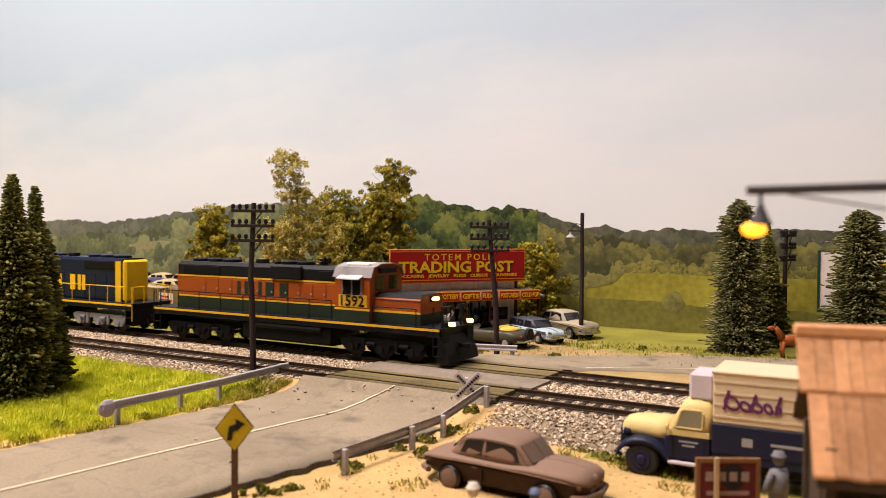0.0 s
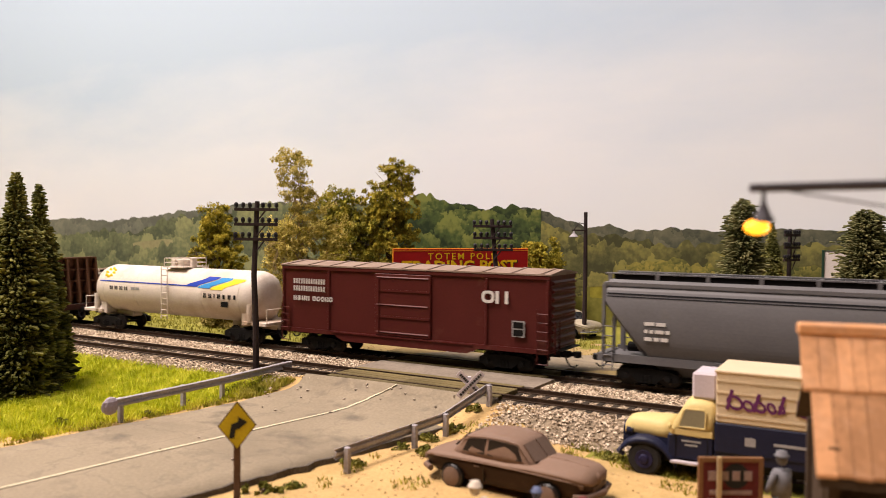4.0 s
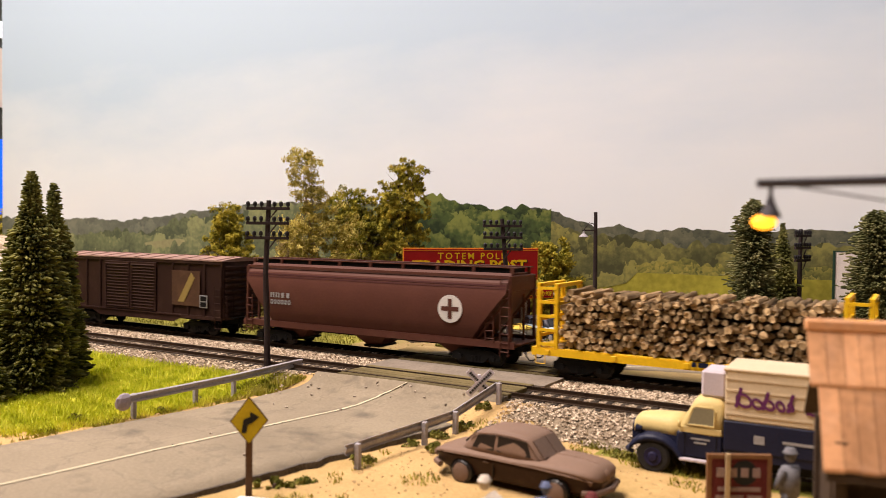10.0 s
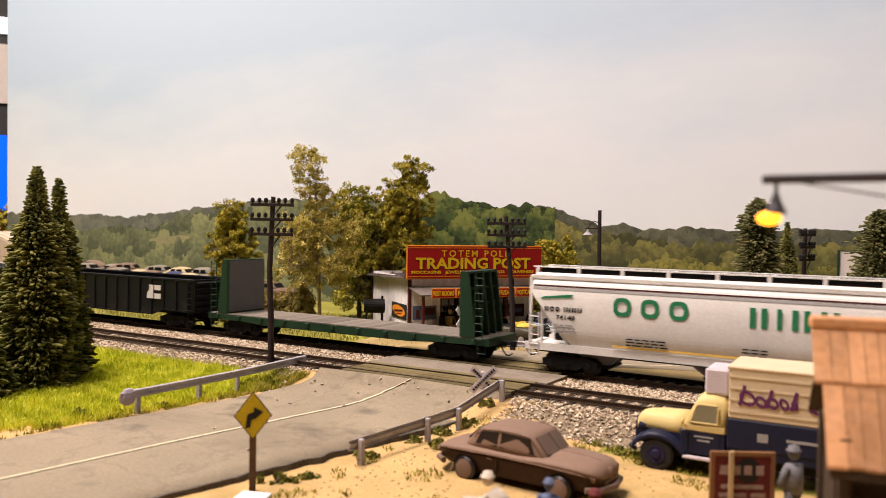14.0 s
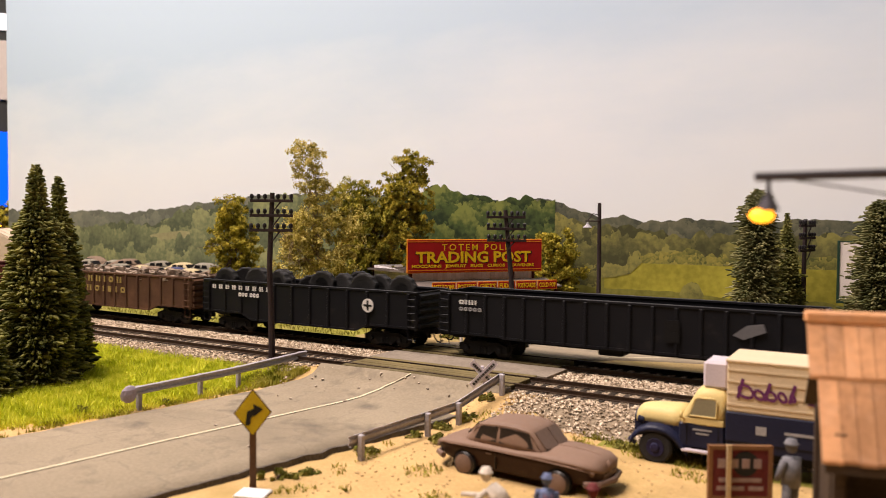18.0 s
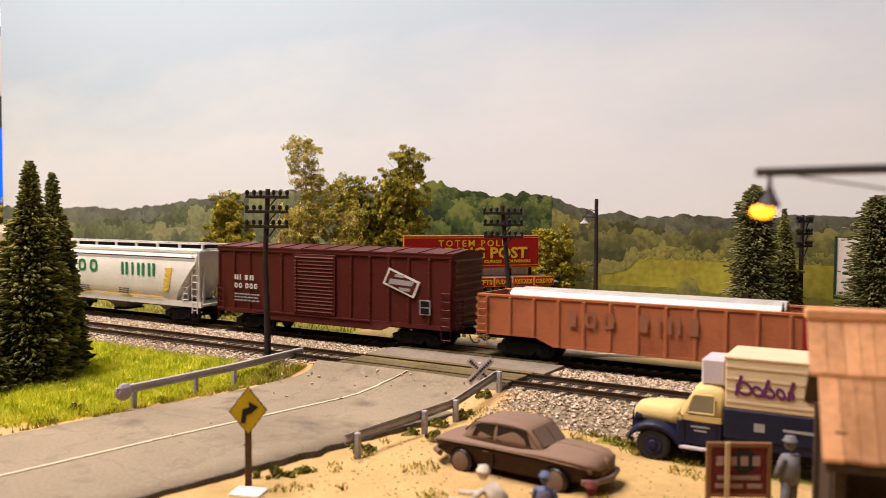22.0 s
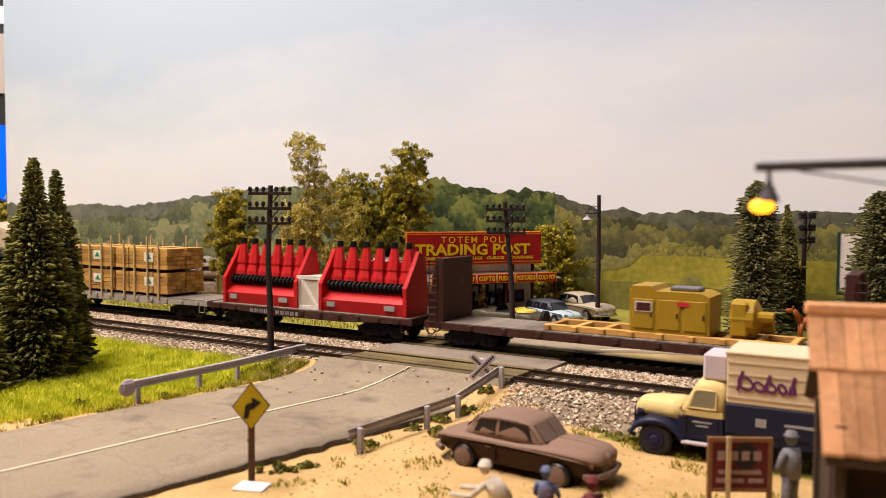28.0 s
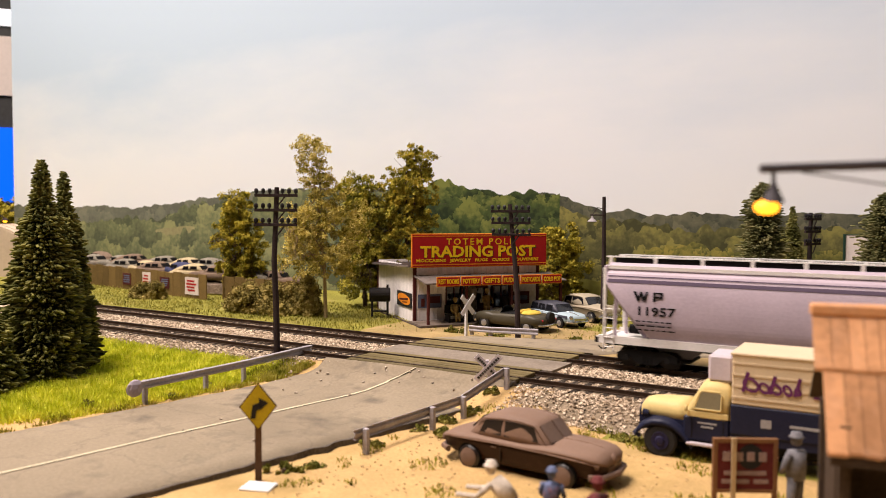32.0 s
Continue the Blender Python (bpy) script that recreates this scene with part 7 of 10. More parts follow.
# ---- flat with lumber ----
lf = flatcar(-501.2, 15.7, "flat_grey", "weathered grey flat car carrying strapped sawn lumber", belly=0.4, pockets=12)
for bx in (-2.2, 2.65):
    for by in (-0.72, 0.72):
        for bz in (0, 1.45):
            st2 = mover(thing("lumber_bundle", -501.6 + bx, by, 1.34 + bz, 0, "bundle of honey-coloured sawn boards with a white tag", "lumber", "bundles on the flat car"), -501.6 + bx, by, 1.34 + bz)
            for k in range(5):
                for j in range(4):
                    part("lumber_board", Geo().box(-2.36 + 0.03 * ((k * 7 + j) % 3), 2.36 - 0.03 * ((k + j) % 3), -0.68 + j * 0.34, -0.345 + j * 0.34, 0.02 + k * 0.25, 0.25 + k * 0.25, 0.012), "lumber", st2)
            part("bearer", Geo().box(-1.6, -1.4, -0.68, 0.68, -0.12, 0.02).box(1.4, 1.6, -0.68, 0.68, -0.12, 0.02), "deck_wood", st2)
            for x in (-1.1, 1.1):
                part("strap", Geo().box(x - 0.03, x + 0.03, -0.70, 0.70, -0.0, 1.275), "truck", st2)
            if by < 0:
                tag = part("tag", Geo().box(0.35, 1.15, -0.715, -0.69, 0.45, 1.0), "white", st2)
                part("tag_mark", Geo().prism([(0.5, 0.6), (1.0, 0.6), (0.75, 0.9)], "y", -0.73, -0.714), "soo_green", tag)
for k in range(9):
    for y in (-1.5, 1.46):
        sk = solid("load_stake", Geo().box(-0.05, 0.05, -0.04, 0.04, 0, 3.3 + 0.5 * ((k * 5) % 3) / 2), "stake", "pale upright wooden stake beside the lumber", "stake", "stakes round the lumber")
        mover(sk, -505.9 + k * 1.08 + 0.1 * (k % 2), y, 0.95)

bt = tank(-514.4, 9.4, 1.2, 2.35, "tank_black", "truck", "black tank car with a tall dome", walkway=True, frame_half=5.15, dome="dome")
marks(bt, "he hh", -4.0, -1.21, 2.5, 0.16, 0.16, 0.08, 0.04, "mark_grey")

wp = hopper(-528.5, 15.7, "wp_grey", "white", "pale violet-grey covered hopper car with a square emblem", stripes=((3.52, 3.66, "slate_violet"), (3.76, 3.80, "slate_violet")), roofs="white")
part("lettering", Geo().prism([(-6.3, 3.2), (-6.18, 3.2), (-6.1, 2.98), (-6.02, 3.2), (-5.95, 3.2), (-5.87, 2.98), (-5.8, 3.2), (-5.7, 3.2), (-5.83, 2.83), (-5.93, 2.83), (-5.99, 3.03), (-6.06, 2.83), (-6.16, 2.83)], "y", -1.59, -1.56).box(-5.5, -5.4, -1.59, -1.56, 2.83, 3.2).box(-5.4, -5.12, -1.59, -1.56, 3.13, 3.2).box(-5.4, -5.12, -1.59, -1.56, 2.96, 3.03).box(-5.2, -5.12, -1.59, -1.56, 3.03, 3.13), "gon_black", wp)
writing("car_number", "11957", 0.36, "gon_black", wp, spot(-5.35, -1.57, 2.42, 90), 1.5, bold=0.02)
fine_print(wp, -6.2, -1.56, 1.98, 3, 1.6, "gon_black", 0.05, 0.17, 4)
part("square_emblem", Geo().box(4.1, 5.2, -1.585, -1.55, 2.0, 3.05), "gon_black", wp)
part("emblem_field", Geo().box(4.18, 5.12, -1.6, -1.583, 2.08, 2.97), "mark_white", wp)
part("emblem_bar", Geo().box(4.25, 5.05, -1.61, -1.598, 2.42, 2.62), "logo_red", wp)
part("emblem_print", Geo().box(4.3, 5.0, -1.61, -1.598, 2.15, 2.3).box(4.3, 5.0, -1.61, -1.598, 2.72, 2.87), "gon_black", wp)

# ---- trees and bushes ----
def leaf_mat(name, dark, mid, light):
    m = bpy.data.materials.new(name)
    m.use_nodes = True
    n, ln = m.node_tree.nodes, m.node_tree.links.new
    b = n["Principled BSDF"]
    b.inputs["Roughness"].default_value = 0.9
    b.inputs["Specular IOR Level"].default_value = 0.1
    geo = n.new("ShaderNodeNewGeometry")
    co = n.new("ShaderNodeTexCoord")
    nz = n.new("ShaderNodeTexNoise")
    nz.inputs["Scale"].default_value, nz.inputs["Detail"].default_value = 1.3 / K, 3
    ln(co.outputs["Object"], nz.inputs["Vector"])
    ad = n.new("ShaderNodeMath")
    ad.operation = "MULTIPLY_ADD"
    ln(geo.outputs["Random Per Island"], ad.inputs[0])
    ad.inputs[1].default_value = 0.34
    wide = n.new("ShaderNodeMapRange")
    wide.inputs["From Min"].default_value, wide.inputs["From Max"].default_value = 0.28, 0.72
    wide.inputs["To Min"].default_value, wide.inputs["To Max"].default_value = 0.2, 0.92
    ln(nz.outputs["Fac"], wide.inputs["Value"])
    ln(wide.outputs[0], ad.inputs[2])
    r = n.new("ShaderNodeValToRGB")
    r.color_ramp.elements[0].position, r.color_ramp.elements[1].position = 0.35, 1.05
    r.color_ramp.elements[0].color, r.color_ramp.elements[1].color = (*dark, 1), (*light, 1)
    r.color_ramp.elements.new(0.65).color = (*mid, 1)
    ln(ad.outputs[0], r.inputs["Fac"])
    ln(r.outputs["Color"], b.inputs["Base Color"])
    return m


M["needles"] = leaf_mat("spruce_needles", (0.022, 0.025, 0.007), (0.098, 0.10, 0.027), (0.27, 0.25, 0.08))
M["needles_far"] = leaf_mat("far_spruce_needles", (0.035, 0.04, 0.014), (0.105, 0.108, 0.042), (0.24, 0.22, 0.10))
M["leaf_olive"] = leaf_mat("olive_leaves", (0.075, 0.07, 0.010), (0.26, 0.225, 0.025), (0.56, 0.45, 0.065))
M["leaf_gold"] = leaf_mat("golden_leaves", (0.13, 0.11, 0.022), (0.40, 0.33, 0.066), (0.76, 0.63, 0.20))
M["leaf_green"] = leaf_mat("green_leaves", (0.06, 0.066, 0.012), (0.22, 0.21, 0.028), (0.50, 0.42, 0.06))
M["leaf_bush"] = leaf_mat("bush_foam", (0.055, 0.045, 0.012), (0.17, 0.135, 0.034), (0.36, 0.28, 0.09))
M["leaf_weed"] = leaf_mat("weed_leaves", (0.05, 0.055, 0.01), (0.14, 0.14, 0.025), (0.28, 0.24, 0.06))
M["bark"] = mat("bark", (0.09, 0.06, 0.04), 0.9, 0, 0.3, 2, 12, 0.5)
M["pale_bark"] = mat("pale_bark", (0.30, 0.22, 0.11), 0.9, 0, 0.25, 2, 12, 0.4)


def flake(g, c, size, rng):
    """One leaf: a bent triangle pair at a random tilt."""
    d = Vector((rng.gauss(0, 1), rng.gauss(0, 1), rng.gauss(0, 1))).normalized()
    e = d.orthogonal().normalized()
    e = (e + d.cross(e) * rng.uniform(-1, 1)).normalized()
    f = d.cross(e)
    c = Vector(c)
    s = size * rng.uniform(0.6, 1.3)
    g.add([c - e * s, c + f * s * 0.7 + d * s * 0.3, c + e * s, c - f * s * 0.7 + d * s * 0.3], [(0, 1, 2), (0, 2, 3)])


def foliage(blobs, n, size, rng, gap=0.35):
    """Leaves in tight clumps inside the given blobs (x, y, z, rx, ry, rz), thicker towards their shells, with gaps between."""
    g = Geo()
    total = sum(b[3] * b[5] for b in blobs)
    for bx, by, bz, rx, ry, rz in blobs:
        clumps = max(10, int(34 * rx * rz))
        m = max(8, int(n * rx * rz / total / clumps))
        for _ in range(clumps):
            d = Vector((rng.gauss(0, 1), rng.gauss(0, 1), rng.gauss(0, 1))).normalized() * rng.uniform(gap, 1.08)
            c = Vector((bx + d.x * rx, by + d.y * ry, bz + d.z * rz))
            cr = rng.uniform(0.16, 0.4)
            out = Vector((d.x, d.y, d.z + 0.35)).normalized()
            for _ in range(int(m * (0.4 + 2.2 * cr))):
                o = Vector((rng.gauss(0, 1), rng.gauss(0, 1), rng.gauss(0, 0.7)))
                o = o.normalized() * cr * rng.random() ** 0.45
                flake(g, c + o + out * 0.25 * cr, size, rng)
    return g


def tree(x, y, h, blobs, leaf, label, seed, n=7000, size=0.1, trunk=0.16, bark="bark", limbs=9, lean=0.0):
    rng = random.Random(seed)
    z = ground_z(x, y)
    ob = thing("tree", x, y, z - 0.05, 31, label, "tree")
    top = Vector((lean, 0, h * 0.82))
    path = [Vector((0, 0, 0)), Vector((lean * 0.1 + rng.uniform(-0.1, 0.1), 0.05, h * 0.25)), Vector((lean * 0.5, rng.uniform(-0.2, 0.2), h * 0.55)), top]
    part("trunk", Geo().tube(path, [trunk, trunk * 0.8, trunk * 0.5, trunk * 0.15], 8), bark, ob)
    for k in range(limbs):
        t = 0.2 + 0.65 * k / limbs
        a = path[1].lerp(path[3], max(0, (t - 0.25) / 0.75))
        bl = blobs[rng.randrange(len(blobs))]
        end = Vector((bl[0] + rng.uniform(-0.9, 0.9) * bl[3], bl[1] + rng.uniform(-0.8, 0.8) * bl[4], bl[2] + rng.uniform(-0.3, 0.4) * bl[5]))
        mid = a.lerp(end, 0.5) + Vector((rng.uniform(-0.3, 0.3), rng.uniform(-0.3, 0.3), rng.uniform(-0.1, 0.4)))
        br = part("limb", Geo().tube([a, mid, end], [trunk * 0.4, trunk * 0.26, trunk * 0.08], 6), bark, ob)
        tw = Geo()
        for _ in range(9):
            e1 = mid.lerp(end, rng.uniform(0.1, 0.9))
            e2 = end + Vector((rng.gauss(0, 0.55), rng.gauss(0, 0.55), rng.gauss(0.05, 0.35)))
            tw.tube([e1, e1.lerp(e2, 0.5) + Vector((rng.gauss(0, 0.12), rng.gauss(0, 0.12), rng.gauss(0, 0.12))), e2], [trunk * 0.14, trunk * 0.1, trunk * 0.05], 4)
        part("twig_spray", tw, bark, br)
    part("crown", foliage(blobs, n, size, rng), leaf, ob)
    return ob


BOTTLE = [(0, 1.0), (0.15, 0.98), (0.3, 0.9), (0.45, 0.78), (0.56, 0.66), (0.66, 0.55), (0.74, 0.43), (0.8, 0.27), (0.86, 0.2), (0.95, 0.155), (1.0, 0.05)]
SHAGGY = [(0, 1.0), (0.2, 0.95), (0.45, 0.8), (0.65, 0.7), (0.8, 0.62), (0.9, 0.5), (0.96, 0.36), (1.0, 0.12)]
CONE = [(0, 1.0), (0.25, 0.8), (0.5, 0.55), (0.75, 0.3), (1.0, 0.05)]


def spruce(x, y, h, r, label, seed, leaf="needles", shape=BOTTLE, tuft=0.15, ragged=0.16, z=None, step=0.1, tier=0.44):
    """A spruce: tiers of boughs that droop and end in plump, finger-like needle tufts."""
    rng = random.Random(seed)
    z = ground_z(x, y) if z is None else z
    ob = thing("spruce_tree", x, y, z - 0.05, 0, label, "tree", "spruce trees")
    part("trunk", Geo().tube([(0, 0, 0), (0.03, 0, h * 0.5), (0, 0, h * 0.97)], [0.2, 0.12, 0.03], 8), "bark", ob)
    g = Geo()
    inner = [(max(0.03, r * interp(u, shape) * (0.55 if ragged < 0.25 else 0.3)), 0.15 + (h - 0.3) * u) for u in (0.0, 0.12, 0.25, 0.38, 0.5, 0.62, 0.74, 0.86, 0.97)]
    part("inner_bough", Geo().lathe(inner, 14), leaf, ob)
    zz = 0.12
    while zz < h:
        u = zz / h
        lift = (zz / tier + 0.3 * math.sin(zz)) % 1.0
        rr = r * interp(u, shape) * (1.06 - 0.2 * lift * min(1, 0.3 + (1 - u) * 1.4)) * rng.uniform(1 - 0.4 * ragged, 1 + 0.4 * ragged)
        n = max(6, int(2 * math.pi * rr / (tuft * 1.2)))
        a0 = rng.random() * 6.3
        for k in range(n):
            a = a0 + 2 * math.pi * (k + rng.uniform(-0.4, 0.4)) / n
            bough = 1 + ragged * noise.noise(Vector((math.cos(a) * 3.1 + seed, math.sin(a) * 3.1, zz * 2.6))) * 1.7
            ln = rr * bough * rng.uniform(1 - ragged, 1 + 0.6 * ragged)
            for w in (1.0, 0.82, 0.64):
                if w < 0.9 and (ln * (1 - w) > 3.0 * tuft or rng.random() < 0.3):
                    continue
                aa = a + rng.uniform(-0.12, 0.12)
                d = Vector((math.cos(aa + rng.uniform(-0.45, 0.45)), math.sin(aa + rng.uniform(-0.45, 0.45)), rng.uniform(-0.3, 0.28))).normalized()
                side = d.cross(Vector((0, 0, 1))).normalized()
                up = side.cross(d)
                sz = tuft * rng.uniform(0.65, 1.2) * (0.5 + 0.5 * min(1, rr / 0.7))
                c = Vector((math.cos(aa) * ln * w, math.sin(aa) * ln * w, zz - 0.1 * ln * w + rng.uniform(-0.07, 0.07)))
                rings = [[c + d * sz * p + (side * math.cos(q) + up * math.sin(q)) * sz * wd for q in (0.3, 1.56, 2.8, 4.1, 5.3)] for p, wd in ((-1.5, 0.16), (-0.3, 0.42), (0.75, 0.40), (1.35, 0.16))]
                g.loft(rings, False)
                m = len(g.v)
                g.f.append(tuple(range(m - 5, m)))
        zz += step * rng.uniform(0.8, 1.2)
    part("crown", g, leaf, ob)
    return ob


def bush(x, y, rx, ry, rz, seed, leaf="leaf_bush", label="dense olive-brown foam bush", n=75, size=0.075, name="bush", knob=0.36):
    """Many small knobs of foam, each thick with leaf flakes."""
    rng = random.Random(seed)
    ob = thing(name, x, y, ground_z(x, y) - 0.05, 0, label, "bush", "bushes")
    g = Geo()
    lobes = [(rng.uniform(-0.55, 0.55) * rx, rng.uniform(-0.5, 0.5) * ry, rng.uniform(0.45, 0.7), rng.uniform(0.65, 1.0)) for _ in range(4)]
    for _ in range(max(10, int(40 * rx * max(0.5, rz)))):
        a, w = rng.uniform(0, 6.3), rng.random() ** 0.5
        lx, ly, lr, lh = lobes[rng.randrange(4)]
        c = (lx + lr * rx * w * math.cos(a), ly + lr * ry * w * math.sin(a), lh * rz * 0.85 * rng.random() ** 0.6 * math.sqrt(max(0.04, 1 - w * w)))
        s = knob * rng.uniform(0.6, 1.2)
        g.blob(c, s * 0.8, s * 0.8, s * 0.7, 7, 4, 0.5, rng)
        for _ in range(n):
            d = Vector((rng.gauss(0, 1), rng.gauss(0, 1), rng.gauss(0.2, 1))).normalized() * s * rng.uniform(0.7, 1.25)
            flake(g, (c[0] + d.x, c[1] + d.y, c[2] + d.z), size, rng)
    part("foliage", g, leaf, ob)
    part("stem", Geo().tube([(0, 0, 0), (0.05, 0, rz * 0.5)], [0.08, 0.04], 6), "bark", ob)
    return ob


spruce(-32.55, -12.9, 9.38, 1.62, "dark olive bottle-shaped spruce standing on bright turf", 1)
spruce(-33.6, -11.2, 9.0, 1.25, "dark olive slender spruce standing on bright turf", 2)
spruce(-31.9, -15.9, 4.6, 1.6, "low dark olive spruce standing on bright turf", 3, shape=CONE)
spruce(-8.02, 13.6, 8.5, 1.18, "shaggy grey-green spruce beside the far road", 4, "needles_far", SHAGGY, 0.115, 0.42, step=0.085, tier=0.9)
spruce(-7.0, 17.2, 7.2, 1.3, "small dark spruce before the backdrop", 5, "needles", CONE, 0.12, 0.2, step=0.1)
spruce(-2.1, 15.8, 7.95, 1.5, "dense grey-green spruce before a billboard", 6, "needles_far", SHAGGY, 0.12, 0.38, step=0.09, tier=0.9)

tree(-46.6, 12.2, 8.2, [(-0.3, 0, 6.7, 1.45, 1.2, 1.7), (-0.1, 0, 4.6, 2.0, 1.5, 2.0), (-0.1, 0, 2.2, 1.75, 1.4, 1.5), (1.1, 0, 2.4, 1.1, 1.0, 1.3)], "leaf_olive", "bushy olive-yellow tree beside a junkyard fence", 11, 28000, 0.085)
tree(-33.2, 6.6, 12.2, [(-0.75, 0, 10.4, 1.25, 1.1, 1.7), (-0.35, 0, 8.6, 1.25, 1.1, 1.2), (-0.9, 0, 6.0, 1.8, 1.5, 1.7), (1.0, 0.3, 6.2, 1.7, 1.4, 2.0), (-1.3, 0, 3.9, 1.7, 1.4, 1.4), (0.7, 0, 3.8, 1.7, 1.3, 1.4), (-1.7, 0.2, 5.4, 1.1, 1.0, 1.3)], "leaf_gold", "tall pale golden tree with bare twigs showing", 12, 27000, 0.068, 0.13, "pale_bark", 20, -0.9)
tree(-34.6, 12.6, 9.9, [(-0.5, 0, 8.0, 1.5, 1.3, 1.6), (0.3, 0, 6.0, 2.2, 1.6, 1.9), (0.2, 0, 3.9, 2.3, 1.6, 1.8), (0.2, 0, 1.9, 2.1, 1.5, 1.4)], "leaf_green", "full olive-green tree beside the shop", 13, 28000, 0.085)
tree(-32.45, 14.7, 11.8, [(0.75, 0, 10.2, 1.25, 1.0, 1.5), (0.1, 0, 8.6, 2.0, 1.4, 1.6), (0.0, 0, 6.8, 2.2, 1.6, 1.8), (-0.3, 0, 4.8, 2.2, 1.6, 1.7), (-0.4, 0, 2.8, 2.0, 1.5, 1.5)], "leaf_olive", "tall green-gold tree behind the shop", 14, 34000, 0.085)
tree(-21.6, 17.4, 6.2, [(0, 0, 4.7, 1.35, 1.1, 1.4), (0.1, 0, 3.0, 1.7, 1.2, 1.5), (0.2, 0, 1.4, 1.7, 1.2, 1.2)], "leaf_olive", "small golden-olive tree behind the shop", 15, 19000, 0.085)
tree(-95.5, 21.5, 9.0, [(0, 0, 6.0, 3.4, 2.0, 2.4), (2, 0, 4.0, 2.5, 2.0, 2.0)], "leaf_olive", "far olive tree beside a street lamp", 16, 3600, 0.24)
for k, (x, y, rx, rz) in enumerate(((-39.3, 5.6, 1.4, 2.4), (-37.4, 6.4, 1.5, 3.0), (-35.6, 7.1, 1.4, 3.1), (-39.8, 6.9, 1.3, 2.7), (-36.6, 5.2, 1.1, 1.4), (-51.6, 7.4, 1.7, 1.5), (-42.0, 8.6, 1.2, 1.6))):
    bush(x, y, rx, 1.0, rz, 20 + k)
for k, (x, y, s) in enumerate(((-22.6, 5.0, 0.8), (-20.4, 5.3, 0.6), (-16.1, 6.9, 0.35), (-24.0, -6.4, 0.5), (-23.4, -6.0, 0.4), (-13.9, -8.3, 0.45), (-14.2, -9.4, 0.4), (-14.1, -6.7, 0.4), (-14.6, -10.9, 0.35), (-13.2, -11.5, 0.45), (-14.7, -13.2, 0.4), (-15.3, -16.6, 0.5), (-14.9, -15.8, 0.3), (-25.6, -10.0, 0.3), (-26.6, -15.0, 0.4), (-25.3, -12.4, 0.3), (-8.0, -8.6, 0.45), (-20.0, 6.4, 0.3), (-12.8, 11.6, 0.4))):
    bush(x, y, s, s, s * 0.7, 60 + k, "leaf_weed", "low green weed clump on sandy ground", 34, 0.055, "weed_clump", 0.11)


# ---- grass ----
def blades(n, where, h, seed, name, label, material, w=0.028):
    rng, g = random.Random(seed), Geo()
    made = 0
    while made < n:
        x, y = where(rng)
        if x is None:
            continue
        z = max(ground_z(x, y), ballast_z(y) - 0.1 if -25.2 < x < -22.9 and -7.2 < y < -6.2 else -9) - 0.03
        hh, a = h * rng.uniform(0.5, 1.25), rng.uniform(0, 6.3)
        lx, ly = rng.gauss(0, 0.28) * hh, rng.gauss(0, 0.28) * hh
        c, s = math.cos(a) * w, math.sin(a) * w
        g.add([(x - c, y - s, z), (x + c, y + s, z), (x + lx * 0.4 + c * 0.7, y + ly * 0.4 + s * 0.7, z + hh * 0.6), (x + lx, y + ly, z + hh)], [(0, 1, 2), (0, 2, 3)])
        made += 1
    return solid(name, g, material, label, "grass", kind="stuff")


M["blade"] = leaf_mat("bright_grass_blades", (0.32, 0.36, 0.022), (0.60, 0.62, 0.045), (0.82, 0.78, 0.11))
M["blade_olive"] = leaf_mat("olive_grass_blades", (0.09, 0.09, 0.014), (0.22, 0.205, 0.032), (0.42, 0.37, 0.085))


def near_lawn(rng):
    x, y = -23.8 - 23 * rng.random() ** 1.3, rng.uniform(-20, -6.4)
    return (x, y) if turf_kind(x, y) == 1 else (None, None)


def far_turf(rng):
    x, y = rng.uniform(-68, -2), rng.uniform(2.8, 13)
    k = turf_kind(x, y)
    return (x, y) if k == 2 or (k == 3 and rng.random() < 0.12 and y > 4.5) else (None, None)


def fringe(rng):
    x = rng.uniform(-28, -4)
    y = rng.uniform(-16, -6.4)
    return (x, y) if (turf_kind(x, y) == 2 or (x < -24.6 and turf_kind(x, y) == 0 and rng.random() < 0.25)) else (None, None)


blades(85000, near_lawn, 0.25, 1, "lawn_grass", "bright yellow-green standing grass fibres", "blade", 0.022)
blades(16000, far_turf, 0.2, 2, "meadow_grass", "short olive and straw grass fibres", "blade_olive")
blades(5000, fringe, 0.17, 3, "verge_grass", "thin straw-coloured verge grass", "blade_olive")


def scatter(n, where, size, seed, name, label, material):
    rng, g = random.Random(seed), Geo()
    made = 0
    while made < n:
        x, y, z = where(rng)
        if x is None:
            continue
        g.blob((x, y, z), size * rng.uniform(0.5, 1.4), size * rng.uniform(0.5, 1.4), size * rng.uniform(0.4, 0.8), 5, 3, 0.5, rng)
        made += 1
    solid(name, g, material, label, "grit", kind="stuff")


def on_sand(rng):
    x, y = rng.uniform(-27, -2), rng.choice((rng.uniform(-19, -6.5), rng.uniform(3, 12)))
    if turf_kind(x, y) in (1, 2) or (-25 < x < -14.5 and y < 0):
        return None, None, None
    return x, y, ground_z(x, y)


M["pebble"] = mat("sand_pebbles", (0.42, 0.29, 0.14), 0.95, 0, 0.4, 2, 9, 0.3)
scatter(2600, on_sand, 0.045, 5, "sand_grit", "fine tan pebbles on the sandy ground", "pebble")



def on_road(rng):
    x, y = rng.uniform(-22.6, -14.5), -6.1 - 1.6 * rng.random() ** 2
    if rng.random() < 0.2:
        x, y = rng.uniform(-22.0, -16.0), rng.uniform(-16, -7)
    return x, y, road_z(y) + 0.07


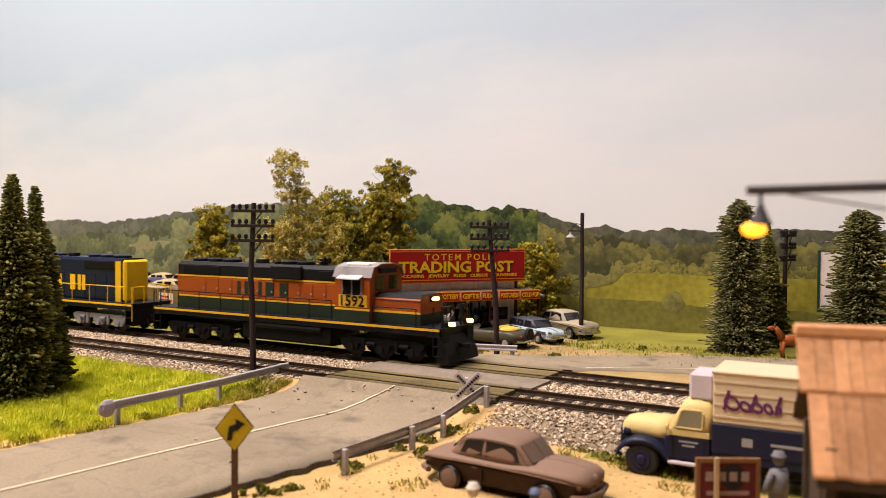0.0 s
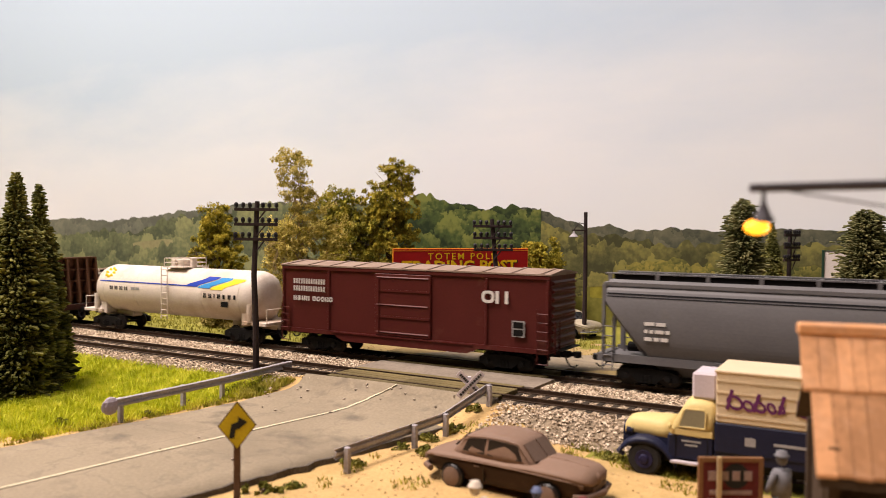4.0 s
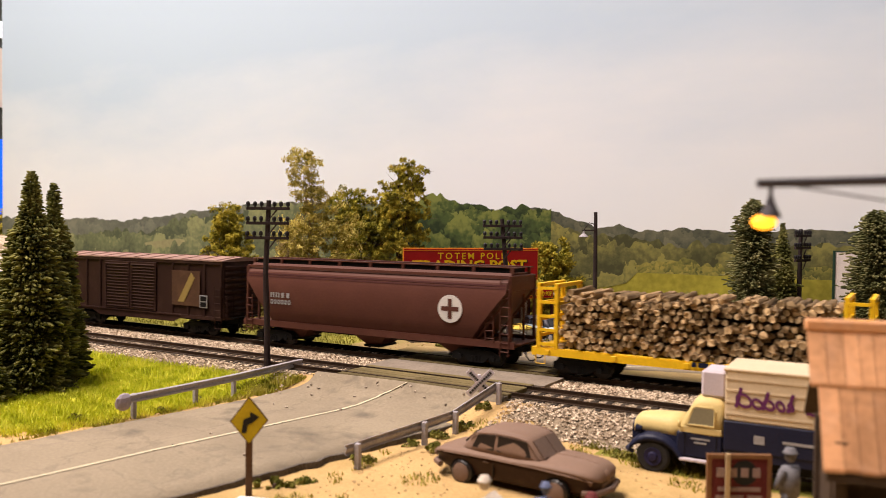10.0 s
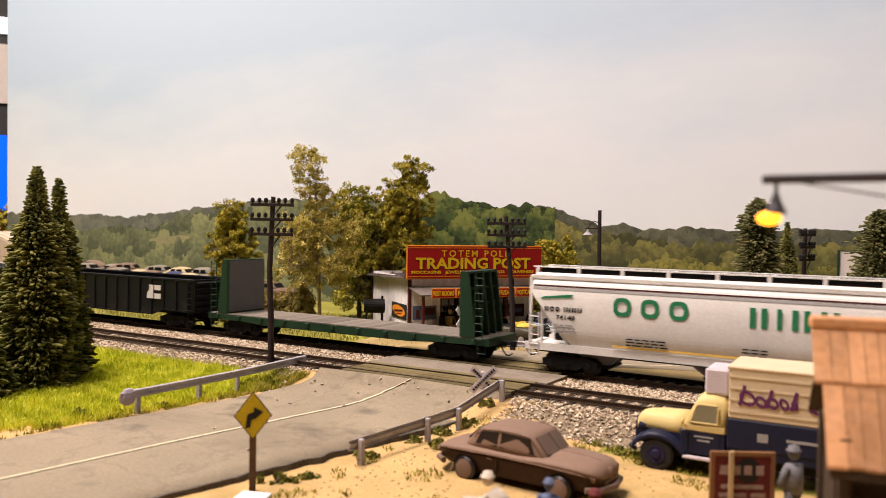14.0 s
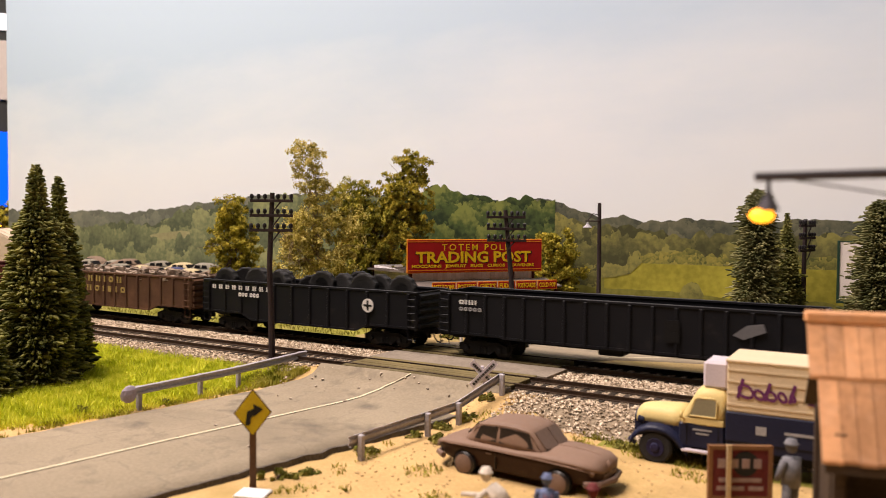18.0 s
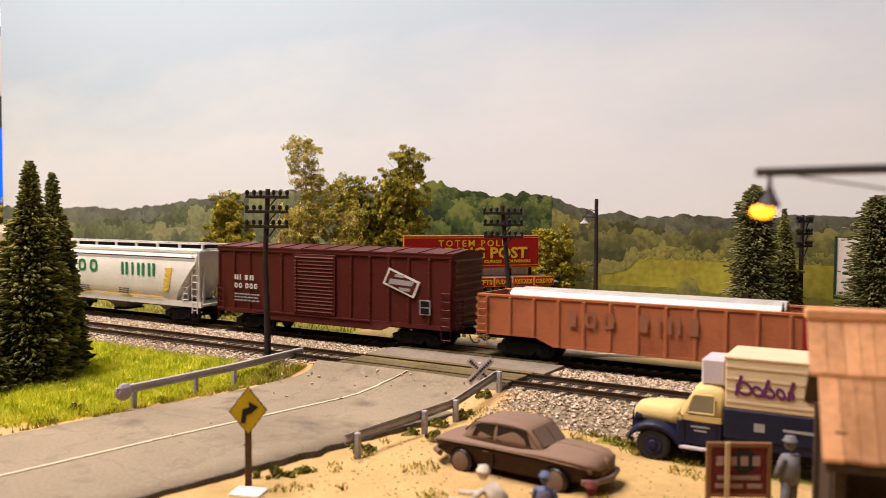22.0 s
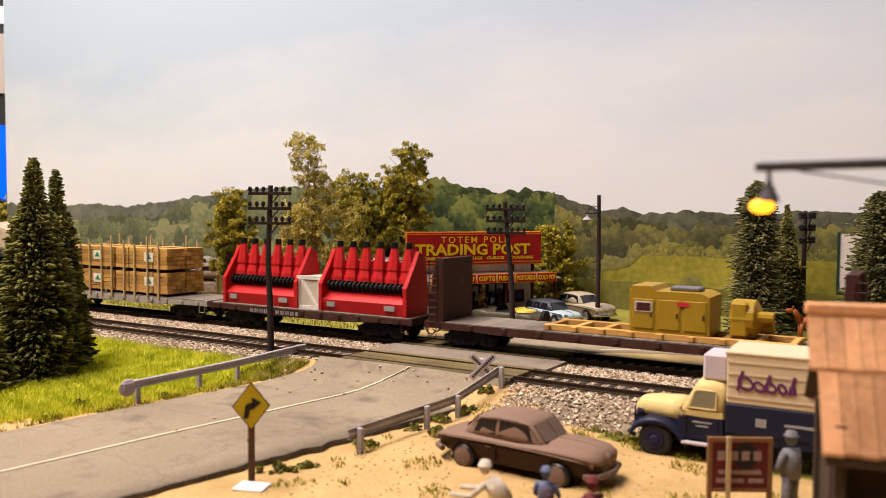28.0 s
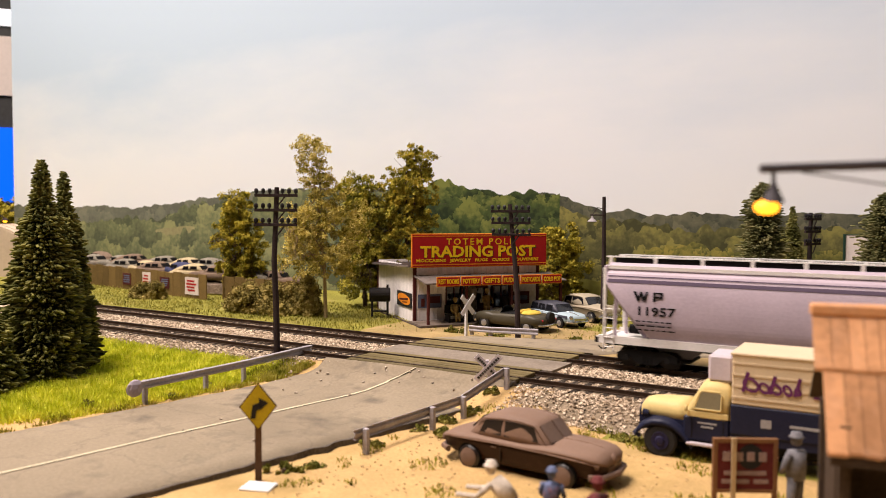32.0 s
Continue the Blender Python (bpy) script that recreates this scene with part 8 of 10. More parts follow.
M["loose_stone"] = mat("loose_grey_stones", (0.40, 0.33, 0.26), 0.95, 0, 0.7, 3, 12, 0.3)
scatter(22, on_road, 0.062, 8, "loose_stones", "loose grey ballast stones lying on the road", "loose_stone")


def at_verge(rng):
    y = -20 + 13.8 * rng.random()
    x = -23.9 - 0.17 * max(0.0, -9 - y) + 0.9 * smooth01((y + 8.5) / 2.6) - abs(rng.gauss(0, 0.45))
    if noise.noise(Vector((x * 1.1, y * 1.1, 4))) < 0.02 or x > -22.95:
        return None, None
    return x, y




def by_rail_end(rng):
    x, y = rng.uniform(-25.2, -22.9), rng.uniform(-8.4, -6.3)
    return (x, y) if noise.noise(Vector((x * 1.3, y * 1.3, 2))) > -0.25 and x < -23.0 - 0.35 * (-6.3 - y) else (None, None)


M["blade_weed"] = leaf_mat("weed_blades", (0.13, 0.14, 0.016), (0.30, 0.29, 0.035), (0.50, 0.44, 0.09))
blades(2400, by_rail_end, 0.24, 9, "bank_weeds", "green weeds on the bank below the track", "blade_weed")
blades(2600, at_verge, 0.22, 6, "weeds", "patchy green weeds along the sandy road edge", "blade_weed")


def sand_tufts(rng):
    x, y = rng.uniform(-15, -2), rng.uniform(-19, -7)
    n = noise.noise(Vector((x * 0.8, y * 0.8, 14)))
    return (x, y) if n > 0.27 and turf_kind(x, y) == 0 and x > -14.3 - 0.205 * max(0.0, -9 - y) else (None, None)


blades(2200, sand_tufts, 0.15, 7, "sand_weeds", "sparse olive tufts scattered on the sand", "blade_weed")

# ---- poles, rails and road signs ----
M["insulator"] = mat("dark_insulators", (0.02, 0.018, 0.02), 0.4)
M["sign_white"] = mat("sign_white", (0.72, 0.70, 0.70), 0.5, 0, 0.1)
M["sign_lilac"] = mat("worn_sign_white", (0.60, 0.54, 0.58), 0.6, 0, 0.15)
M["lilac_end"] = mat("dull_lilac_end", (0.36, 0.31, 0.35), 0.6, 0, 0.15)
M["sign_black"] = mat("sign_black", (0.02, 0.02, 0.02), 0.6)
M["sign_yellow"] = mat("sign_yellow", (0.50, 0.39, 0.02), 0.5, 0, 0.15)
M["sign_post"] = mat("brown_sign_post", (0.10, 0.055, 0.03), 0.8, 0, 0.25)


def crossarm_pole(x, y, h, arms, label, bend=0.0, yaw=30.0, arm=1.35, lean=0.0, step=0.75):
    ob = thing("utility_pole", x, y, ground_z(x, y) - 0.1, yaw, label, "utility pole", "utility poles")
    part("pole", Geo().tube([(0, 0, 0), (bend * 0.3, 0, h * 0.35), (bend, 0, h * 0.6), (lean, 0, h)], [0.16, 0.145, 0.13, 0.11], 9), "pole", ob)
    for k in range(arms):
        z = h - 0.38 - k * step
        px = lean + (bend - lean) * min(1, (h - z) / (h * 0.4)) * 0.5
        a = part("crossarm", Geo().box(px - arm, px + arm, -0.2, -0.08, z - 0.07, z + 0.07, 0.015), "pole", ob)
        for i, u in enumerate((-0.92, -0.6, -0.3, 0.3, 0.6, 0.92)):
            part("insulator", Geo().lathe([(0.04, 0.05), (0.05, 0.1), (0.095, 0.12), (0.095, 0.26), (0.05, 0.32)], 8, "z", (px + u * arm, -0.14, z)), "insulator", a)
        part("brace", Geo().tube([(px + 0.03, -0.15, z - 0.55), (px + 0.42, -0.15, z - 0.05)], 0.035, 5), "pole", a)
    return ob


crossarm_pole(-26.0, -5.5, 8.55, 3, "dark bent utility pole with three crossarms of insulators", -0.12, 30, 1.0, 0.02, 0.68)
crossarm_pole(-18.9, 5.5, 7.35, 3, "dark leaning utility pole with three crossarms", -0.22, 32, 1.05, -0.5, 0.62)
crossarm_pole(-6.1, 17.6, 6.9, 3, "far brown utility pole with three crossarms", 0.0, 70, 0.9, 0.05, 0.72)
lp = thing("street_light", -17.0, 13.2, ground_z(-17.0, 13.2) - 0.1, 30, "dark wooden pole with a small bracket lamp", "street light")
part("pole", Geo().tube([(0, 0, 0), (0.03, 0, 4), (0, 0, 7.85)], [0.15, 0.13, 0.11], 8), "pole", lp)
part("bracket", Geo().tube([(0, -0.1, 6.75), (-0.85, -0.1, 6.75)], 0.045, 6).tube([(0, -0.1, 7.1), (-0.4, -0.1, 7.2), (-0.7, -0.1, 6.78)], 0.03, 5), "pole", lp)
part("lamp_shade", Geo().lathe([(0.05, 0.35), (0.08, 0.2), (0.28, 0.02), (0.28, 0.0), (0.05, 0.04)], 12, "z", (-0.72, -0.1, 6.35)), "galv", lp)


def guardrail(pts, label, end_cap=True, post=0.72, flip=1):
    """Posts at the given places and a bent steel beam along them."""
    x0, y0 = pts[0]
    ob = thing("guardrail", x0, y0, 0, 0, label, "guardrail", "guardrails by the road")
    zs = [ground_z(x, y) - 0.05 for x, y in pts]
    for (x, y), z in zip(pts, zs):
        part("post", Geo().box(x - x0 - 0.09, x - x0 + 0.09, y - y0 - 0.08, y - y0 + 0.08, z, z + post + 0.12, 0.02), "galv", ob)
    ex = [(pts[0][0] + (pts[0][0] - pts[1][0]) * 0.12, pts[0][1] + (pts[0][1] - pts[1][1]) * 0.12)] + list(pts) + [(pts[-1][0] + (pts[-1][0] - pts[-2][0]) * 0.1, pts[-1][1] + (pts[-1][1] - pts[-2][1]) * 0.1)]
    ez = [zs[0]] + zs + [zs[-1]]
    rings = []
    for i, ((x, y), z) in enumerate(zip(ex, ez)):
        a, b = Vector(ex[max(i - 1, 0)]), Vector(ex[min(i + 1, len(ex) - 1)])
        d = (b - a).normalized()
        nx, ny = -d.y * flip, d.x * flip
        top = z + post + 0.06
        prof = [(0.10, 0.10), (0.17, 0.06), (0.17, 0.0), (0.12, -0.06), (0.12, -0.14), (0.17, -0.2), (0.17, -0.27), (0.10, -0.31), (0.08, -0.31), (0.14, -0.26), (0.14, -0.21), (0.09, -0.14), (0.09, -0.06), (0.14, 0.0), (0.14, 0.05), (0.08, 0.10)]
        rings.append([(x - x0 + nx * u, y - y0 + ny * u, top + 0.8 * v) for u, v in prof])
    part("beam", Geo().loft(rings), "galv", ob)
    if end_cap:
        x, y, z = ex[0][0] - x0, ex[0][1] - y0, ez[0] + post
        part("end_terminal", Geo().blob((x + 0.08, y - 0.14, z - 0.1), 0.16, 0.36, 0.33, 10, 6, 0.25, random.Random(2)), "lilac_end", ob, "flared pale end piece")
    return ob


guardrail([(-25.05, -13.6), (-25.0, -10.7), (-24.8, -8.8), (-24.6, -5.2)], "pale grey steel guardrail with a flared end beside turf", True, 0.92, flip=-1)
guardrail([(-14.35, -14.0), (-14.1, -10.65), (-13.95, -8.85), (-13.55, -6.3)], "grey steel guardrail along the sandy verge", False, flip=1)
guardrail([(-17.75, 5.0), (-20.1, 4.6), (-21.2, 4.5)], "short grey guardrail before the parked cars", False, 0.62, flip=1)


def crossbuck(x, y, h, arm, yaw, label, lean=0.0, post="sign_white", blade="sign_white", words=False, w=0.13):
    ob = thing("crossbuck", x, y, ground_z(x, y) - 0.08, yaw, label, "railway sign", "crossbuck signs")
    part("post", Geo().box(-0.07, 0.07, -0.06, 0.06, 0, h, 0.015), post, ob)
    c = h - 0.45 * arm
    for sgn in (-1, 1):
        a = radians(45 * sgn + lean)
        dx, dz = math.cos(a), math.sin(a)
        n = (-dz, dx)
        y0 = -0.09 - 0.03 * (sgn > 0)
        b = part("blade", Geo().prism([(dx * arm * s + n[0] * w * q, c + dz * arm * s + n[1] * w * q) for s, q in ((-1, -1), (1, -1), (1, 1), (-1, 1))], "y", y0 - 0.03, y0), blade, ob)
        if words:
            rng, g = random.Random(sgn + 5), Geo()
            s = -0.85
            while s < 0.8:
                e = s + rng.uniform(0.08, 0.14)
                g.prism([(dx * arm * u + n[0] * w * q, c + dz * arm * u + n[1] * w * q) for u, q in ((s, -0.38), (e, -0.38), (e, 0.38), (s, 0.38))], "y", y0 - 0.045, y0 - 0.028)
                s = e + 0.05
            part("lettering_bar", g, "sign_black", b)
    return ob


crossbuck(-20.87, 3.3, 2.32, 0.68, 78, "white railway crossbuck on a white post", 0)
cb = crossbuck(-14.35, -5.9, 1.72, 0.66, 32, "pale leaning crossbuck behind the guardrail", -8, "sign_lilac", "sign_lilac", True, 0.13)
cb.rotation_euler = (0, radians(-8), radians(32))

ds = thing("curve_sign", -15.35, -17.5, ground_z(-15.35, -17.5) - 0.27, 42, "yellow diamond road sign with a black bent arrow", "road sign")
part("post", Geo().box(-0.09, 0.09, -0.03, 0.05, 0, 2.6, 0.015), "sign_post", ds)
part("sign_plate", Geo().prism([(0, 1.72), (0.46, 2.32), (0, 2.92), (-0.46, 2.32)], "y", -0.07, -0.035), "sign_yellow", ds)
part("sign_border", Geo().prism([(0, 1.67), (0.5, 2.32), (0, 2.97), (-0.5, 2.32)], "y", -0.034, -0.012), "sign_post", ds)
ar = Geo().prism([(-0.2, 2.0), (-0.07, 2.0), (-0.04, 2.2), (-0.16, 2.28)], "y", -0.085, -0.07).prism([(-0.04, 2.2), (0.1, 2.3), (0.06, 2.44), (-0.14, 2.37), (-0.16, 2.28)], "y", -0.085, -0.07).prism([(0.04, 2.22), (0.27, 2.42), (0.02, 2.56)], "y", -0.085, -0.07)
part("arrow", ar, "sign_black", ds)
bp = solid("base_plate", Geo().box(-0.42, 0.42, -0.32, 0.32, 0.0, 0.07, 0.02), "sign_white", "white square plate lying on the sand", "plate", at=(-14.9, -17.95, ground_z(-14.9, -17.95), 20))

# ---- the trading post ----
M["siding"] = mat("white_board_siding", (0.82, 0.78, 0.77), 0.7, 0, 0.12, 0.6, 8, 0.2, dirt=(0.42, 0.38, 0.34), dirt_amount=0.15, rnd=0.25)
M["trim_red"] = mat("dark_red_trim", (0.075, 0.018, 0.016), 0.6, 0, 0.2)
M["sign_red"] = mat("sign_red", (0.36, 0.014, 0.016), 0.5, 0, 0.12, 0.6, 8, 0.05)
M["sign_gold"] = mat("sign_gold", (0.80, 0.52, 0.015), 0.5, 0, 0.1, bump=0)
M["sign_orange"] = mat("sign_orange", (0.70, 0.24, 0.02), 0.5, 0, 0.1, bump=0)
M["roofing"] = mat("weathered_tin_roof", (0.15, 0.125, 0.11), 0.7, 0.1, 0.3, 0.6, 7, 0.3)
M["porch"] = mat("porch_boards", (0.13, 0.10, 0.08), 0.85, 0, 0.3, rnd=0.4)
M["poster_blue"] = mat("faded_blue_poster", (0.10, 0.12, 0.19), 0.7, 0, 0.25)
M["iron"] = mat("black_iron", (0.018, 0.016, 0.015), 0.6, 0.3, 0.3)

shop = thing("trading_post", -27.0, 7.6, ground_z(-26, 10) - 0.02, 53.1, "small white-boarded roadside shop with a big red sign and porch", "shop")
W, D, H = 8.45, 7.5, 3.5


def boarded(a, b, name, skip=()):
    """Upright boards along a wall from a to b, with gaps where openings are: (u0, u1, z0, z1)."""
    w = part(name, Geo().box(0, 0.001, 0, 0.001, 0, 0.001), "siding", shop)
    length = (Vector(b) - Vector(a)).length
    d = (Vector(b) - Vector(a)) / length
    n = Vector((d.y, -d.x, 0)) * 0.05
    k, step = 0, 0.3
    while k * step < length - 0.05:
        u0, u1 = k * step + 0.008, min((k + 1) * step - 0.008, length)
        spans = [(0.0, H)]
        for s0, s1, z0, z1 in skip:
            if u1 > s0 and u0 < s1:
                spans = [(0.0, z0), (z1, H)]
        for z0, z1 in spans:
            if z1 - z0 > 0.05:
                p, q = Vector((*a[:2], 0)) + d.to_3d() * u0, Vector((*a[:2], 0)) + d.to_3d() * u1
                part("board", Geo().add([p + n, q + n, q - n, p - n, p + n + Vector((0, 0, z1 - z0)), q + n + Vector((0, 0, z1 - z0)), q - n + Vector((0, 0, z1 - z0)), p - n + Vector((0, 0, z1 - z0))], [(0, 1, 2, 3), (4, 5, 6, 7), (0, 1, 5, 4), (1, 2, 6, 5), (2, 3, 7, 6), (3, 0, 4, 7)]), "siding", w, at=spot(0, 0, z0))
        k += 1
    return w


OPEN = [(2.1, 3.1, 0.75, 2.15), (4.05, 4.8, 0.0, 2.2), (5.3, 6.4, 0.85, 2.15)]
boarded((0.0, 0.0, 0), (W, 0.0, 0), "front_wall", OPEN)
boarded((0.0, D, 0), (0.0, 0.0, 0), "side_wall", [])
part("inner_wall", Geo().box(0.1, W - 0.1, 0.12, 0.2, 0, 0.7).box(0.1, 0.2, 0.1, D, 0, H - 0.1).box(W - 0.1, W, 0.0, D, 0, H).box(0, W, D - 0.1, D, 0, H), "siding", shop)
part("shop_floor", Geo().box(0.1, W - 0.1, 0.1, D - 0.1, 0.02, 0.12), "porch", shop)
for u0, u1, z0, z1 in OPEN:
    if z0 > 0:
        w = part("window", Geo().box(u0, u1, 0.0, 0.03, z0, z1), "black_glass", shop)
        part("window_frame", Geo().box(u0 - 0.08, u0, -0.08, 0.05, z0 - 0.08, z1 + 0.08).box(u1, u1 + 0.08, -0.08, 0.05, z0 - 0.08, z1 + 0.08).box(u0, u1, -0.08, 0.05, z1, z1 + 0.08).box(u0, u1, -0.1, 0.05, z0 - 0.08, z0).box((u0 + u1) / 2 - 0.03, (u0 + u1) / 2 + 0.03, -0.06, 0.02, z0, z1), "trim_red", w)
    else:
        d = part("door", Geo().box(u0, u1, 0.0, 0.06, 0.12, z1), "trim_red", shop)
        part("door_pane", Geo().box(u0 + 0.12, u1 - 0.12, -0.02, 0.0, 1.1, z1 - 0.15), "black_glass", d)
        part("door_frame", Geo().box(u0 - 0.09, u0, -0.08, 0.05, 0, z1 + 0.08).box(u1, u1 + 0.09, -0.08, 0.05, 0, z1 + 0.08).box(u0, u1, -0.08, 0.05, z1, z1 + 0.08), "trim_red", d)
for x, y in ((0, 0), (W, 0), (0, D)):
    part("corner_trim", Geo().box(x - 0.1, x + 0.1, y - 0.1, y + 0.1, 0, H, 0.02), "trim_red", shop)
part("corner_trim", Geo().box(6.95, 7.1, -0.09, 0.0, 0, H), "trim_red", shop)
part("roof", Geo().add([(-0.5, -0.25, H + 0.06), (W + 0.4, -0.25, H + 0.06), (W + 0.4, D + 0.4, H - 0.22), (-0.5, D + 0.4, H - 0.22), (-0.5, -0.25, H - 0.04), (W + 0.4, -0.25, H - 0.04), (W + 0.4, D + 0.4, H - 0.32), (-0.5, D + 0.4, H - 0.32)], [(0, 1, 2, 3), (4, 5, 6, 7), (0, 1, 5, 4), (1, 2, 6, 5), (2, 3, 7, 6), (3, 0, 4, 7)]), "roofing", shop)
for k in range(11):
    y = -0.2 + k * 0.78
    z = H + 0.06 - 0.28 * (y + 0.25) / (D + 0.65)
    part("roof_seam", Geo().box(-0.5, W + 0.4, y, y + 0.05, z, z + 0.04), "roofing", shop)
# porch
for k in range(7):
    part("porch_board", Geo().box(-0.4, W + 0.9, -2.25 + k * 0.32, -1.95 + k * 0.32, 0.0, 0.14, 0.012), "porch", shop)
part("porch_skirt", Geo().box(-0.45, -0.36, -2.2, D, 0.0, 0.1).box(-0.4, W + 0.9, -2.28, -2.24, -0.1, 0.12), "porch", shop)
for x in (0.15, 2.6, 5.6, 9.05):
    part("porch_post", Geo().box(x - 0.08, x + 0.08, -2.1, -1.94, 0.14, 2.62, 0.015), "trim_red", shop)
part("porch_roof", Geo().add([(-0.1, -2.25, 2.62), (W + 0.9, -2.25, 2.62), (W + 0.9, 0, 2.95), (-0.1, 0, 2.95), (-0.1, -2.25, 2.54), (W + 0.9, -2.25, 2.54), (W + 0.9, 0, 2.87), (-0.1, 0, 2.87)], [(0, 1, 2, 3), (4, 5, 6, 7), (0, 1, 5, 4), (1, 2, 6, 5), (2, 3, 7, 6), (3, 0, 4, 7)]), "roofing", shop)
x = 0.55
for k, word in enumerate(("REST ROOMS", "POTTERY", "GIFTS", "FUDGE", "POSTCARDS", "COLD POP")):
    w = (1.5, 1.32, 1.28, 1.18, 1.42, 1.38)[k]
    b = part("awning_sign", Geo().box(x, x + w, -2.36, -2.3, 2.42, 3.0, 0.01), "sign_orange", shop, "red board with yellow words")
    part("sign_face", Geo().box(x + 0.05, x + w - 0.05, -2.375, -2.355, 2.47, 2.95), "sign_red", b)
    writing("sign_lettering", word, 0.30, "sign_gold", b, spot(x + w / 2, -2.39, 2.71, 90), w - 0.2, bold=0.03)
    x += w + 0.06
# big sign on the roof
bs = part("roof_sign", Geo().box(-0.35, W + 0.45, -0.42, -0.30, 3.42, 5.50, 0.02), "sign_orange", shop, "large red sign with yellow words")
part("sign_face", Geo().box(-0.30, W + 0.40, -0.44, -0.42, 3.48, 5.44), "sign_red", bs)
part("sign_rule", Geo().box(-0.30, W + 0.40, -0.455, -0.44, 5.32, 5.37).box(-0.30, W + 0.40, -0.455, -0.44, 3.56, 3.62), "sign_orange", bs)
writing("sign_lettering", "TOTEM POLE", 0.40, "sign_gold", bs, spot(4.2, -0.46, 5.0, 90), 4.6, bold=0.006, space=1.35)
writing("lettering_outline", "TRADING POST", 0.76, "sign_black", bs, spot(4.15, -0.455, 4.37, 90), 7.95, bold=0.05)
writing("sign_lettering", "TRADING POST", 0.72, "sign_gold", bs, spot(4.12, -0.475, 4.39, 90), 7.85, bold=0.03)
writing("sign_lettering", "MOCCASINS   JEWELRY   RUGS   CURIOS   SOUVENIRS", 0.25, "sign_gold", bs, spot(4.12, -0.46, 3.82, 90), 8.35, bold=0.03)
for x in (0.4, 3.0, 5.8, 8.6):
    part("sign_strut", Geo().tube([(x, -0.28, 5.2), (x, 1.0, 3.5)], 0.05, 5), "iron", bs)
# posters on the walls
p = part("wall_poster", Geo().box(0.2, 1.75, -0.09, -0.06, 0.9, 1.75), "poster_blue", shop, "faded blue and red enamel poster")
part("poster_print", Geo().box(0.9, 1.65, -0.105, -0.09, 1.2, 1.62).box(0.4, 0.62, -0.105, -0.09, 1.0, 1.5), "trim_red", p)
p = part("wall_poster", Geo().box(6.45, 7.85, -0.1, -0.07, 0.95, 1.75), "trim_red", shop, "dark red enamel poster")
part("poster_print", Geo().box(6.6, 7.7, -0.115, -0.1, 1.2, 1.5), "poster_blue", p)
p = part("side_poster", Geo().box(-0.11, -0.07, 0.3, 3.1, 0.85, 1.78), "sign_black", shop, "dark poster with a yellow oval")
ring = [2 * math.pi * k / 24 for k in range(24)]
part("poster_oval", Geo().prism([(1.7 + 1.2 * math.cos(a), 1.32 + 0.33 * math.sin(a) + 0.08 * math.cos(a)) for a in ring], "x", -0.13, -0.108), "sign_orange", p)
part("poster_print", Geo().prism([(0.85, 1.33), (2.5, 1.2), (2.55, 1.31), (0.9, 1.45)], "x", -0.145, -0.128).prism([(1.1, 1.15), (2.0, 1.08), (2.0, 1.14), (1.1, 1.22)], "x", -0.145, -0.128), "trim_red", p)

SMOKER = (-30.33, 8.55)
gr = thing("barrel_smoker", SMOKER[0], SMOKER[1], ground_z(*SMOKER) - 0.02, 38, "black barrel smoker on iron legs beside the shop", "smoker")
part("barrel", Geo().lathe([(0.05, -0.68), (0.42, -0.67), (0.46, -0.6), (0.46, 0.6), (0.42, 0.67), (0.05, 0.68)], 18, "x", (0, 0, 1.5)), "iron", gr)
part("lid_rim", Geo().box(-0.64, 0.64, -0.49, -0.44, 1.47, 1.53), "iron", gr)
part("chimney", Geo().tube([(0.5, 0, 1.9), (0.5, 0, 2.15)], 0.07, 8), "iron", gr)
for x in (-0.5, 0.5):
    for y in (-0.3, 0.3):
        part("leg", Geo().box(x - 0.06, x + 0.06, y - 0.06, y + 0.06, 0, 1.25), "iron", gr)
part("shelf", Geo().box(-0.55, 0.55, -0.3, 0.3, 0.4, 0.46), "iron", gr)


# ---- model figures: plain dolls ----
def doll(name, x, y, z, rz, label, material, sit=False, bend=0.0, arms=0.2, h=1.75, head_mat=None, category="model figure"):
    g = Geo()
    s = h / 1.75
    hip = 0.5 if sit else 0.9
    for y0 in (-0.1, 0.1):
        if sit:
            g.tube([(0, y0, hip), (0.42, y0, hip), (0.45, y0, 0.05)], [0.1, 0.09, 0.07], 7)
        else:
            g.tube([(0, y0, hip), (0.02, y0 * 1.2, 0.45), (0, y0 * 1.4, 0.03)], [0.12, 0.1, 0.08], 7)
    bx = 0.5 * math.sin(bend)
    bz = 0.55 * math.cos(bend)
    g.tube([(0, 0, hip - 0.05), (bx * 0.5, 0, hip + bz * 0.5), (bx, 0, hip + bz)], [0.2, 0.22, 0.19], 9)
    for y0 in (-1, 1):
        g.tube([(bx, y0 * 0.22, hip + bz - 0.03), (bx + arms * 0.6, y0 * 0.3, hip + bz - 0.32), (bx + arms * 1.6, y0 * 0.26, hip + bz - 0.5 + arms * 0.3)], [0.08, 0.07, 0.055], 6)
    g.blob((bx * 1.25, 0, hip + bz + 0.26), 0.13, 0.12, 0.16, 10, 6)
    g.lathe([(0.165, 0.0), (0.165, 0.015), (0.128, 0.03), (0.11, 0.11), (0.02, 0.13)], 10, "z", (bx * 1.25, 0, hip + bz + 0.31))
    g.v = [(a * s, b * s, c * s) for a, b, c in g.v]
    return solid(name, g, material, label, category, "small painted figures", at=(x, y, z, rz), smooth=True)


